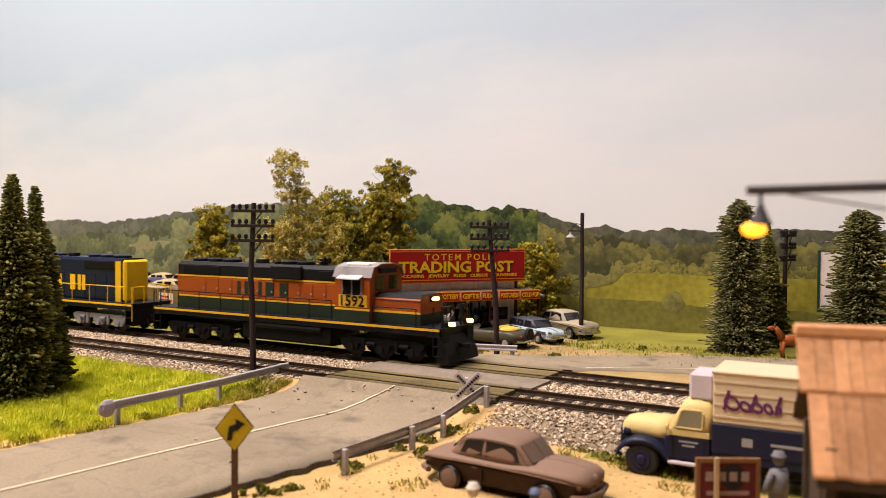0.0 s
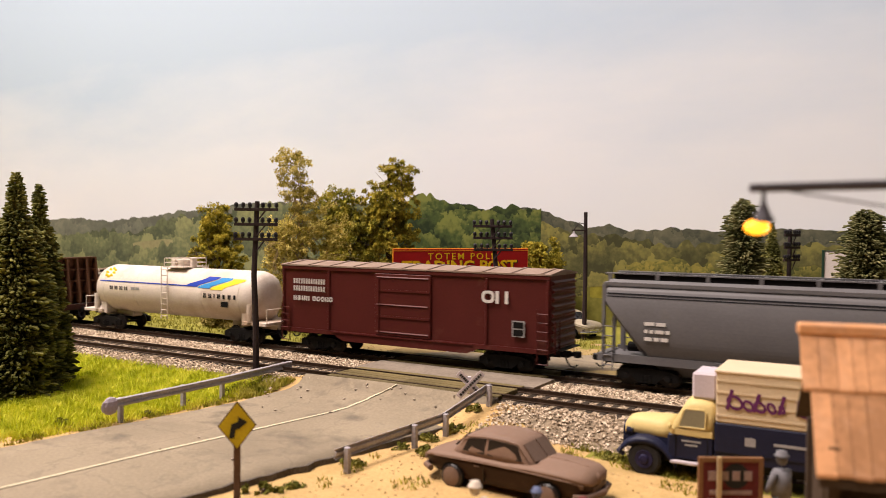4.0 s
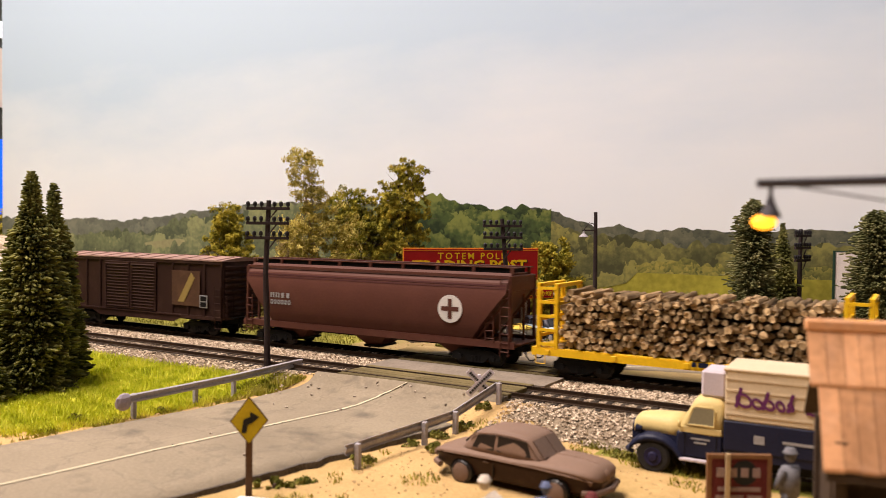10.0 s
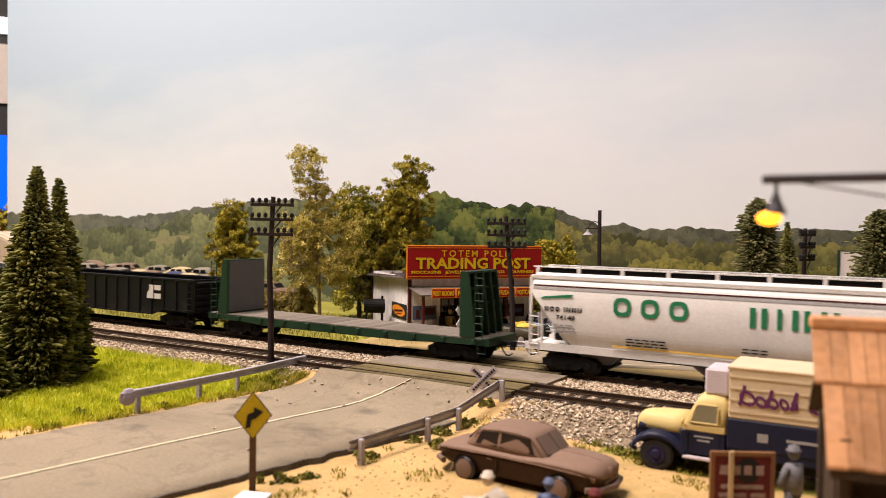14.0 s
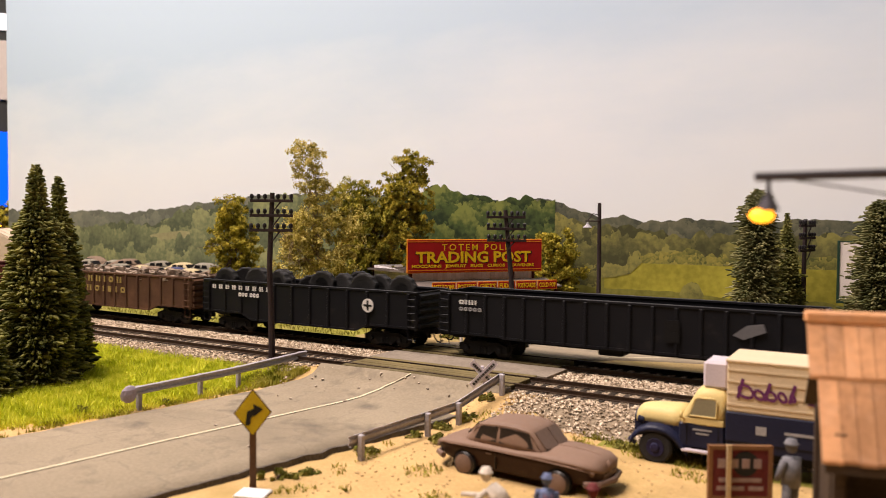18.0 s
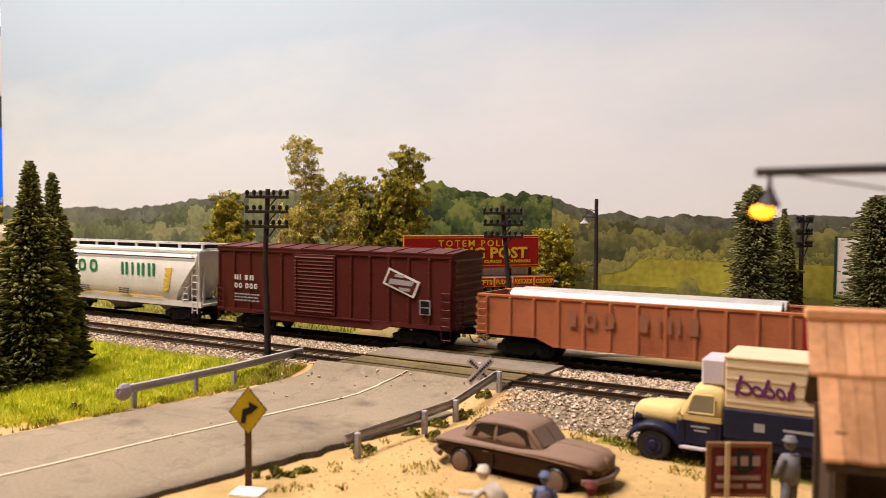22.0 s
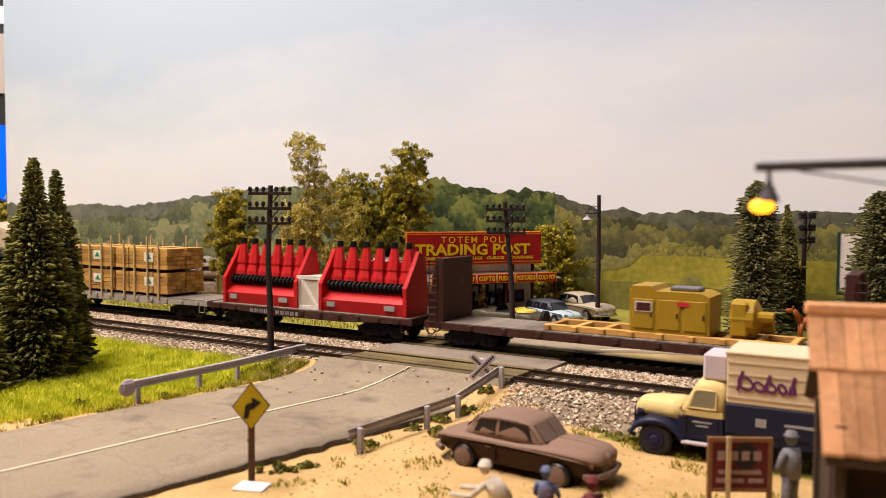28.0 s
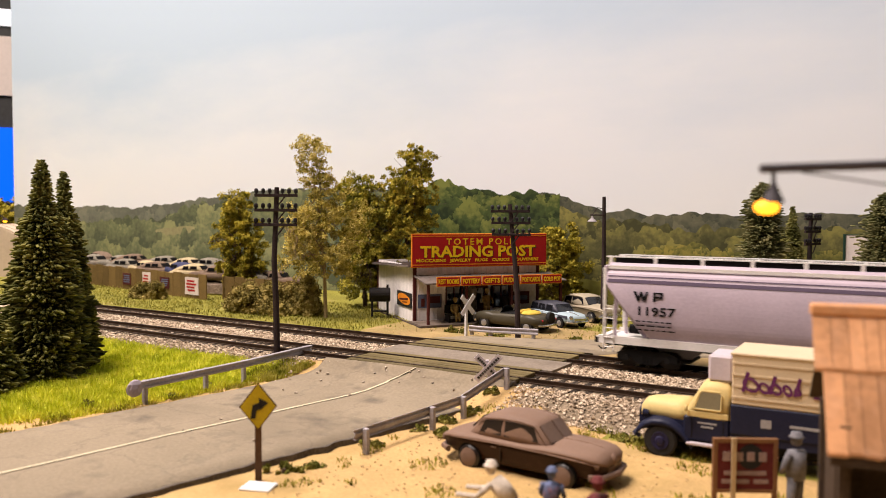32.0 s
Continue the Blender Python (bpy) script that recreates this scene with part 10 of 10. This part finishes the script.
fence((-72, 13.4), (-47.2, 9.3), 1.95, "weathered brown board fence with small advertising boards", ((12.2, 1.4, 0.5, 1.5, "trim_red"), (15.6, 1.3, 0.35, 1.75, "fence_sign"), (18.4, 1.4, 0.6, 1.5, "trim_red"), (22.2, 1.9, 0.35, 1.7, "fence_sign")))
fence((-46.7, 10.6), (-46.6, 16.0), 1.9, "brown board fence at a yard gate")
fence((-46.4, 10.4), (-38.5, 9.8), 1.9, "brown board fence behind bushes")
WRECKS = ((-52.5, 13.0, 20, "wreck_cream", 0.55), (-49.8, 12.6, 200, "wreck_rust", 0.35), (-55.0, 13.4, 160, "wreck_blue", 0.6), (-58.0, 13.6, 15, "wreck_rust", 0.4), (-54.5, 16.0, 190, "wreck_grey", 1.3), (-51.5, 16.0, 25, "wreck_grey", 0.9), (-60.5, 14.2, 170, "wreck_cream", 0.1), (-63.5, 14.5, 10, "wreck_grey", 0.3), (-66.0, 15.5, 190, "wreck_grey", 0.9), (-64.0, 15.8, 30, "wreck_rust", 1.6), (-48.5, 15.2, 150, "wreck_rust", 0.4), (-44.0, 13.6, 10, "wreck_rust", -0.6), (-46.5, 13.4, 175, "wreck_grey", 0.3), (-57.0, 16.2, 5, "wreck_cream", 1.1), (-61.0, 17.0, 20, "wreck_grey", 1.2), (-69.0, 15.0, 12, "wreck_grey", 1.0), (-70.5, 16.5, 170, "wreck_rust", 1.6))
for x, y, rz, m, dz in WRECKS:
    motor_car(x, y, rz, m, "rusty stripped car wreck in a junkyard heap", z=ground_z(x, y) + 0.85 + 0.28 * dz, scale=0.9, wrecked=True, style="fastback", name="wrecked_car", group="wrecks in the junkyard")
    if dz > -1:
        solid("scrap_bundle", Geo().box(-1.9, 1.9, -0.75, 0.75, -0.1, 0.9 + 0.28 * dz, 0.2), "scrap", "crushed bundle of rusty scrap under a wreck", "scrap", "scrap bundles in the junkyard", at=(x, y, ground_z(x, y), rz))

# ---- far left: hut and lit street lamp ----
M["hut"] = mat("pale_hut_roof", (0.50, 0.40, 0.30), 0.7, 0, 0.1, 0.3, 4, 0.2)
hut = thing("arched_hut", -84.0, 14.5, ground_z(-84, 14.5) - 0.1, -58, "pale arched hut behind the spruces", "hut")
arch = [(5.4 * math.cos(a), 5.4 * math.sin(a)) for a in [math.pi * k / 20 for k in range(21)]]
part("shell", Geo().prism([(y, z) for y, z in arch], "x", -3, 3), "hut", hut)
part("end_wall", Geo().prism([(y * 0.97, z * 0.97) for y, z in arch], "x", 3.0, 3.1), "hut", hut)
for x in (-2.0, 0.0, 2.0):
    part("rib", Geo().prism([(y * 1.01, z * 1.01) for y, z in arch], "x", x - 0.08, x + 0.08), "hut", hut)
M["bulb"] = mat("lit_bulb", (1.0, 0.38, 0.02), 0.4, 0, 0, bump=0, glow=3.2)
sl = thing("street_lamp", -78.8, 10.8, ground_z(-78.8, 10.8) - 0.1, 32, "dark post with a lit yellow lamp", "street lamp")
part("post", Geo().tube([(0, 0, 0), (0, 0, 6.2)], [0.16, 0.11], 8), "pole", sl)
part("bracket", Geo().tube([(0, 0, 6.1), (0.5, 0, 6.35), (1.0, 0, 6.1)], 0.05, 6), "pole", sl)
part("lamp_shade", Geo().lathe([(0.08, 0.3), (0.35, 0.05), (0.35, 0.0), (0.1, 0.04)], 12, "z", (1.0, 0, 5.85)), "pole", sl)
part("bulb", Geo().blob((1.0, 0, 5.78), 0.2, 0.2, 0.14, 10, 6), "bulb", sl)
# ---- right: billboard and a painted horse figure ----
M["board_green"] = mat("dark_green_frame", (0.02, 0.045, 0.03), 0.6)
M["board_white"] = mat("billboard_white", (0.70, 0.62, 0.58), 0.6, 0, 0.08)
bb = thing("billboard", -4.3, 18.4, ground_z(-4, 18) - 0.1, 5, "green-framed white billboard with orange lettering bars", "billboard")
part("panel", Geo().box(0, 7.5, -0.1, 0.1, 2.2, 5.56), "board_white", bb)
part("frame", Geo().box(-0.14, 0, -0.16, 0.3, 2.0, 5.62).box(7.5, 7.64, -0.16, 0.3, 2.0, 5.62).box(0, 7.5, -0.12, 0.3, 5.56, 5.6).box(0, 7.5, -0.16, 0.14, 2.0, 2.2), "board_green", bb)
for x in (0.4, 3.7, 7.0):
    part("post", Geo().box(x - 0.12, x + 0.12, 0.1, 0.34, 0, 2.1), "board_green", bb)
part("print_bar", Geo().box(1.7, 5.2, -0.13, -0.1, 4.65, 5.05), "sign_gold", bb)
part("print_bar", Geo().box(2.0, 5.6, -0.13, -0.1, 2.5, 2.8), "sign_gold", bb)
M["horse"] = mat("orange_brown_figure", (0.30, 0.085, 0.022), 0.5, 0, 0.4, 2.0, 8, dirt=(0.03, 0.02, 0.015), dirt_amount=0.45)
g = Geo().blob((0, 0, 1.25), 0.85, 0.36, 0.42, 12, 7).tube([(0.65, 0, 1.4), (1.0, 0, 1.95), (1.15, 0, 2.15)], [0.26, 0.2, 0.16], 8).blob((1.38, 0, 2.1), 0.34, 0.14, 0.17, 9, 5)
for x, y in ((-0.6, -0.2), (-0.6, 0.2), (0.6, -0.2), (0.6, 0.2)):
    g.tube([(x, y, 1.15), (x + 0.06, y, 0.55), (x, y, 0.0)], [0.17, 0.1, 0.09], 7)
g.tube([(-0.8, 0, 1.4), (-1.05, 0, 1.1), (-1.1, 0, 0.6)], [0.08, 0.1, 0.04], 6).tube([(1.2, 0.06, 2.2), (1.18, 0.08, 2.42)], [0.05, 0.02], 5).tube([(1.2, -0.06, 2.2), (1.18, -0.08, 2.42)], [0.05, 0.02], 5)
g.moved(s=0.74)
solid("horse_figure", g, "horse", "glossy orange-brown horse figure with dark harness", "statue", at=(-5.1, 12.5, road_z(11) + 0.03, 205), smooth=True)

# ---- exhibition room beyond the backdrop's end ----
M["screen_blue"] = mat("lit_blue_screen", (0.0, 0.09, 0.80), 0.4, 0, 0, bump=0, glow=1.1)
M["screen_white"] = mat("lit_white_strip", (0.85, 0.82, 0.86), 0.4, 0, 0, bump=0, glow=1.0)
sc = thing("display_stand", -150, 52, -1.1 / K, 55, "dark exhibition stand with blue and white lit panels", "display stand")
z0 = 1.1 / K
part("stand_back", Geo().box(-40, 8, 0, 3, 0, z0 + 75), "bench", sc)
part("blue_panel", Geo().box(-40, 8, -0.6, 0, z0 + 8, z0 + 22), "screen_blue", sc)
part("pale_panel", Geo().box(-40, 8, -0.6, 0, z0 + 28, z0 + 39), "board_white", sc)
part("light_strip", Geo().box(-40, 8, -0.6, 0, z0 + 41, z0 + 44), "screen_white", sc)

# ---- the near right corner: delivery truck, shed, lamp and figures ----
M["truck_cream"] = mat("cream_truck_paint", (0.60, 0.47, 0.20), 0.45, 0, 0.06)
M["box_cream"] = mat("cream_box_paint", (0.60, 0.48, 0.32), 0.5, 0, 0.08, 0.8, 10, 0.1, dirt=(0.4, 0.3, 0.2), dirt_amount=0.08)
M["truck_navy"] = mat("navy_truck_paint", (0.015, 0.017, 0.038), 0.4, 0, 0.1)
M["cab_pane"] = mat("milky_cab_pane", (0.22, 0.20, 0.13), 0.3, 0, 0.1, spec=0.5)
M["wheel_blue"] = mat("dark_blue_wheel", (0.02, 0.018, 0.05), 0.5, 0, 0.1)
M["lilac"] = mat("lilac_grey_paint", (0.50, 0.44, 0.48), 0.5, 0, 0.06)
M["brand_purple"] = mat("purple_brand_print", (0.12, 0.03, 0.10), 0.5, 0, 0.05, bump=0)
gz = ground_z(-5, -9)
tk = thing("delivery_truck", -4.75, -8.75, gz - 0.02, 181.5, "cream and navy forties delivery truck with a tall box body", "truck")
tk.matrix_world = tk.matrix_world @ Matrix.Diagonal((0.93, 0.93, 0.93, 1))
# its nose points to -x of the place; the side towards the road is its left
part("chassis", Geo().box(-4.6, 2.3, -0.5, 0.5, 0.45, 0.7), "truck", tk)
part("box_upper", Geo().box(-4.8, -0.05, -1.1, 1.1, 2.0, 3.55, 0.05), "box_cream", tk)
part("box_lower", Geo().box(-4.82, -0.03, -1.12, 1.12, 1.1, 2.0, 0.03), "truck_navy", tk)
part("box_skirt", Geo().box(-4.8, -0.05, -1.08, 1.08, 0.85, 1.1), "truck_navy", tk)
part("box_roof", Geo().box(-4.85, 0.0, -1.13, 1.13, 3.5, 3.6, 0.03), "box_cream", tk)
for z in (2.2, 2.55, 2.9, 3.25):
    part("slat", Geo().box(-4.8, -0.05, 1.1, 1.125, z, z + 0.06).box(-4.8, -0.05, -1.125, -1.1, z, z + 0.06), "box_cream", tk)
part("cooling_unit", Geo().box(0.0, 0.75, -0.65, 0.65, 2.55, 3.4, 0.08), "lilac", tk, "pale lilac cooling unit on the box front")
part("cab", Geo().loft([[(x, w * a, 1.42 + (z1 - 1.42) * b) for a, b in ((-1, 0), (-1, 0.5), (-0.95, 0.8), (-0.84, 0.94), (-0.5, 1.0), (0.5, 1.0), (0.84, 0.94), (0.95, 0.8), (1, 0.5), (1, 0))] for x, w, z1 in ((0.03, 0.86, 2.42), (0.14, 0.89, 2.54), (0.45, 0.91, 2.6), (0.75, 0.90, 2.57), (0.92, 0.88, 2.46), (1.02, 0.86, 2.28), (1.25, 0.83, 1.85), (1.34, 0.8, 1.6))]), "truck_cream", tk, smooth=True)
part("cab_lower", Geo().box(0.03, 1.42, -0.91, 0.91, 0.68, 1.44, 0.05), "truck_navy", tk)
for e in (-1, 1):
    out, ins = e * 0.93, e * 0.84
    part("door_window", Geo().prism([(0.28, 1.72), (1.06, 1.72), (0.9, 2.2), (0.84, 2.24), (0.34, 2.24), (0.28, 2.18)], "y", min(out, ins), max(out, ins)), "cab_pane", tk)
    part("window_frame", Geo().tube([(0.28, e * 0.93, 1.70), (1.09, e * 0.93, 1.70), (0.92, e * 0.92, 2.22), (0.84, e * 0.91, 2.27), (0.34, e * 0.91, 2.27), (0.26, e * 0.92, 2.19), (0.28, e * 0.93, 1.70)], 0.03, 6), "truck_cream", tk)
    part("belt_panel", Geo().box(0.06, 1.32, min(e * 0.9, e * 0.93), max(e * 0.9, e * 0.93), 1.44, 1.62, 0.01), "truck_cream", tk)
    part("door_line", Geo().box(0.2, 0.22, min(e * 0.9, e * 0.925), max(e * 0.9, e * 0.925), 0.75, 1.42).box(1.15, 1.17, min(e * 0.9, e * 0.925), max(e * 0.9, e * 0.925), 0.75, 1.42), "truck", tk)
    part("door_print", Geo().box(0.4, 0.98, min(e * 0.9, e * 0.925), max(e * 0.9, e * 0.925), 1.24, 1.29).box(0.5, 0.88, min(e * 0.9, e * 0.925), max(e * 0.9, e * 0.925), 1.12, 1.17), "mark_grey", tk)
    sweep = [(1.12, 0.62), (1.3, 0.82), (1.52, 1.06), (1.8, 1.22), (2.1, 1.27), (2.4, 1.24), (2.66, 1.13), (2.86, 0.95), (2.95, 0.74)]
    part("front_fender", Geo().loft([[(x, e * (0.5 + 0.52 * a), z - drop) for a, drop in ((0, 0.02), (0.3, 0.0), (0.7, 0.02), (0.92, 0.1), (1.0, 0.24), (0.9, 0.22), (0.6, 0.1), (0, 0.08))] for x, z in sweep]), "truck_navy", tk, smooth=True)
    part("running_board", Geo().box(-0.1, 1.3, min(e * 0.86, e * 1.04), max(e * 0.86, e * 1.04), 0.55, 0.64, 0.02), "lilac", tk)
    part("headlamp", Geo().lathe([(0.09, -0.14), (0.14, 0.04), (0.02, 0.08)], 12, "x", (2.72, e * 0.66, 1.3)), "truck_navy", tk)
    for wx in (2.13, -3.4):
        wh = part("wheel", Geo().lathe([(0.2, -0.13), (0.46, -0.14), (0.53, -0.08), (0.53, 0.08), (0.46, 0.14), (0.2, 0.13)], 24, "y", (wx, e * 0.84, 0.53)), "rubber", tk)
        part("wheel_disc", Geo().lathe([(0.30, -0.06), (0.28, 0.05), (0.16, 0.03), (0.12, 0.09), (0.02, 0.1)] if e > 0 else [(0.02, -0.1), (0.12, -0.09), (0.16, -0.03), (0.28, -0.05), (0.30, 0.06)], 18, "y", (wx, e * 0.96, 0.53)), "wheel_blue", wh, "dark blue wheel disc")
part("hood", Geo().loft([[(x, w * a, 1.16 + (z1 - 1.16) * b) for a, b in ((-1, 0), (-1, 0.45), (-0.9, 0.8), (-0.6, 0.96), (0, 1.0), (0.6, 0.96), (0.9, 0.8), (1, 0.45), (1, 0))] for x, w, z1 in ((1.3, 0.74, 1.80), (1.7, 0.70, 1.80), (2.2, 0.62, 1.78), (2.6, 0.54, 1.74), (2.8, 0.48, 1.68), (2.9, 0.40, 1.54))]), "truck_cream", tk, smooth=True)
part("hood_side", Geo().loft([[(x, w * a, b) for a, b in ((-1, 0.75), (-1, 1.24), (1, 1.24), (1, 0.75))] for x, w in ((1.32, 0.76), (2.2, 0.64), (2.84, 0.48))]), "truck_navy", tk)
part("grille", Geo().prism([(-0.42, 0.7), (0.42, 0.7), (0.38, 1.36), (0.2, 1.52), (-0.2, 1.52), (-0.38, 1.36)], "x", 2.84, 2.96), "truck_navy", tk)
part("front_bumper", Geo().tube([(2.8, -0.98, 0.62), (3.02, -0.7, 0.62), (3.06, 0, 0.62), (3.02, 0.7, 0.62), (2.8, 0.98, 0.62)], 0.075, 7), "truck_navy", tk)
part("mirror", Geo().disc((1.3, 1.1, 1.72), "x", 0.1, 0.05, 10).tube([(1.25, 0.9, 1.55), (1.3, 1.1, 1.68)], 0.025, 5), "truck_cream", tk)
# the print on its box: purple stems and loops in the rhythm of a script, then of block letters
def loop(u, z, rx, rz, lean):
    return stroke([(u - rx * math.cos(a) + lean * rz * math.sin(a), z + rz * math.sin(a)) for a in [2 * math.pi * k / 12 for k in range(13)]], 0.075, 1.125, 1.14)


for u, z, rx, rz, stem in ((-0.6, 2.66, 0.2, 0.19, 0.6), (-0.98, 2.6, 0.13, 0.14, 0.0), (-1.3, 2.6, 0.14, 0.14, 0.55), (-1.62, 2.6, 0.1, 0.14, 0.0), (-1.9, 2.6, 0.06, 0.1, 0.55)):
    g = loop(u, z, rx, rz, 0.3)
    if stem:
        g.join(stroke([(u + rx + 0.02, 2.44), (u + rx - 0.12, 2.44 + stem)], 0.1, 1.126, 1.141))
    part("brand_bar", g, "brand_purple", tk, "purple loop of the brand print")
for u, z, rx, rz, stem in ((-2.5, 2.78, 0.13, 0.11, 0.46), (-2.55, 2.56, 0.16, 0.12, 0.0), (-2.9, 2.46, 0.1, 0.02, 0.46), (-3.25, 2.58, 0.14, 0.13, 0.3), (-3.66, 2.58, 0.15, 0.13, 0.0), (-4.2, 2.72, 0.16, 0.16, 0.46)):
    g = loop(u, z, rx, rz, 0.0)
    if stem:
        g.join(stroke([(u + rx, 2.44), (u + rx, 2.44 + stem)], 0.13, 1.126, 1.141))
    part("brand_bar", g, "brand_purple", tk, "purple block of the brand print")
part("box_print", Geo().box(-4.3, -1.7, 1.12, 1.135, 1.5, 1.58).box(-1.2, -0.9, 1.12, 1.135, 1.4, 1.65), "mark_grey", tk)

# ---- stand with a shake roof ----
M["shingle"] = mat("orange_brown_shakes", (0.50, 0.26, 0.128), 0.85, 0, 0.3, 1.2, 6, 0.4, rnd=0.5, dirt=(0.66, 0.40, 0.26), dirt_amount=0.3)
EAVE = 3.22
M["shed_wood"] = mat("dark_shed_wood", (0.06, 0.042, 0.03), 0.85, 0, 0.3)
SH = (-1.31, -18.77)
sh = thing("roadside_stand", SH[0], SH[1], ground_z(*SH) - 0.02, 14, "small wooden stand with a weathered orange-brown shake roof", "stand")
rng = random.Random(6)


def roof_strip(u0, u1, y0, y1, z0, z1, d=0.07):
    """One board lying on the slope from (y0, z0) up to (y1, z1)."""
    return Geo().add([(u0, y0, z0 + d), (u1, y0, z0 + d), (u1, y1, z1 + d), (u0, y1, z1 + d), (u0, y0, z0), (u1, y0, z0), (u1, y1, z1), (u0, y1, z1)], [(0, 1, 2, 3), (4, 5, 6, 7), (0, 1, 5, 4), (1, 2, 6, 5), (2, 3, 7, 6), (3, 0, 4, 7)])


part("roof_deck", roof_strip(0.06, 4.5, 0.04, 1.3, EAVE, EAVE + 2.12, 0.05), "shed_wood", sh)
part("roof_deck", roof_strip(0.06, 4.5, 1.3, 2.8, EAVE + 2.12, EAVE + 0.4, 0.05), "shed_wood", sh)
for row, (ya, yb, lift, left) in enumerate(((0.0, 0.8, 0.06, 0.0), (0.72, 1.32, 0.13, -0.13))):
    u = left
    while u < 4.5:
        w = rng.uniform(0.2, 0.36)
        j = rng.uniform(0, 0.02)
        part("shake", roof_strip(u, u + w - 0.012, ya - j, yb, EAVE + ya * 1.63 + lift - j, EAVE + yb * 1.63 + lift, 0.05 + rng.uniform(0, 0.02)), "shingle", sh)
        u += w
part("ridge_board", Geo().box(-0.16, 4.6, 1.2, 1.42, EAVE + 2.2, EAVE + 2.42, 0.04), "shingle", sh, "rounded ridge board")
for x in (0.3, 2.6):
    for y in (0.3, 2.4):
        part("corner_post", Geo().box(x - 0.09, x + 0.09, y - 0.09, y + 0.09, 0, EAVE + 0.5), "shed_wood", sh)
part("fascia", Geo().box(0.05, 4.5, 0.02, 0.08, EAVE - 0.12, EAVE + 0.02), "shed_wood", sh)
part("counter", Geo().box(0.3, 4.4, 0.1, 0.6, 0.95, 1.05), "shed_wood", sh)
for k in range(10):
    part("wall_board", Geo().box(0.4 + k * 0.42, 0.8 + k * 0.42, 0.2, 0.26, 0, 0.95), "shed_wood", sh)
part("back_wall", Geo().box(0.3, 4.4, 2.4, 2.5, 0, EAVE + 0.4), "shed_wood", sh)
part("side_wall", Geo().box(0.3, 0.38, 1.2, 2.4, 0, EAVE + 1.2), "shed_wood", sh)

# ---- gooseneck lamp ----
M["lamp_iron"] = mat("grey_lamp_arm", (0.07, 0.065, 0.075), 0.6, 0.2, 0.1)
la = thing("yard_lamp", 1.4, -19.5, ground_z(1.4, -19.5) - 0.05, 0, "tall yard lamp with a long arm and a lit yellow bulb", "street lamp")
part("post", Geo().tube([(0, 0, 0), (0, 0, 8.0)], [0.12, 0.09], 8), "lamp_iron", la)
part("arm", Geo().tube([(0, 0, 7.98), (-1.5, -0.75, 7.92), (-3.38, -1.9, 7.84)], [0.075, 0.07, 0.06], 8), "lamp_iron", la)
part("stay", Geo().tube([(0, 0, 7.4), (-1.4, -0.75, 7.55), (-2.9, -1.6, 7.8)], 0.015, 5), "lamp_iron", la)
part("lamp_hood", Geo().lathe([(0.02, 0.38), (0.05, 0.30), (0.08, 0.22), (0.14, 0.10), (0.15, 0.06), (0.05, 0.07)], 14, "z", (-3.22, -1.82, 7.31)), "lamp_iron", la)
part("hanger", Geo().tube([(-3.22, -1.82, 7.6), (-3.22, -1.82, 7.85)], 0.03, 6), "lamp_iron", la)
part("bulb", Geo().blob((-3.3, -1.84, 7.31), 0.17, 0.17, 0.1, 14, 7), "bulb", la)

# ---- menu board and figures ----
M["menu_red"] = mat("faded_menu_red", (0.12, 0.025, 0.025), 0.7, 0, 0.3)
M["menu_ink"] = mat("faded_menu_ink", (0.27, 0.19, 0.17), 0.7, 0, 0.3)
M["menu_frame"] = mat("brown_menu_frame", (0.20, 0.10, 0.045), 0.7, 0, 0.2)
mb = thing("menu_board", -3.62, -13.3, ground_z(-3.6, -13.3) - 0.03, 30, "dark red menu board in a brown wooden frame", "menu board")
part("panel", Geo().box(-0.68, 0.68, -0.03, 0.03, 0.62, 1.78), "menu_red", mb)
part("frame", Geo().box(-0.76, -0.66, -0.06, 0.05, 0, 1.86).box(0.66, 0.76, -0.06, 0.05, 0, 1.86).box(-0.66, 0.66, -0.06, 0.05, 1.76, 1.86).box(-0.66, 0.66, -0.06, 0.05, 0.56, 0.64), "menu_frame", mb)
part("menu_disc", Geo().disc((0.12, -0.04, 1.42), "y", 0.3, 0.02, 20), "sign_black", mb)
for x in (-0.45, -0.15, 0.12, 0.4):
    part("menu_bar", Geo().box(x - 0.09, x + 0.09, -0.065, -0.045, 1.32, 1.54), "menu_ink", mb)
part("menu_print", Geo().box(-0.5, 0.5, -0.05, -0.03, 0.98, 1.08).box(-0.55, 0.1, -0.05, -0.03, 0.78, 0.88).box(0.2, 0.55, -0.05, -0.03, 0.78, 0.88), "menu_ink", mb)
part("centre_post", Geo().box(-0.35, -0.25, -0.16, -0.08, 0, 1.9), "stake", mb)
gy = lambda x, y: ground_z(x, y)
doll("standing_figure", -2.55, -12.9, gy(-2.6, -12.9), 150, "small standing figure in grey work clothes beside a menu board", "fig_grey", h=1.9, arms=0.1)
doll("bending_figure", -7.65, -17.6, gy(-7.9, -17.6), 185, "small bending figure in pale clothes beside a brown car", "fig_white", bend=0.9, arms=0.5, h=1.78)
doll("standing_figure", -6.95, -17.05, gy(-7, -17), 100, "small figure with red hair and a blue shirt", "fig_blue", h=1.52)
doll("seated_figure", -6.05, -16.6, gy(-6, -16.6), 150, "small seated figure in dull red", "menu_red", sit=True, h=1.7)


def motions():
    """The train runs past at an even pace."""
    for ob, s, y, z, rz in MOVERS:
        walk(ob, [(t, spot(s + SPEED * t + d, y, z, 0, 0, rz)) for t, d in ((0, 0), (8, 0), (16, 0), (24, 0), (28, -0.1), (30.3, -0.3), (31.2, 0.0), (32, 0.4))])


motions()
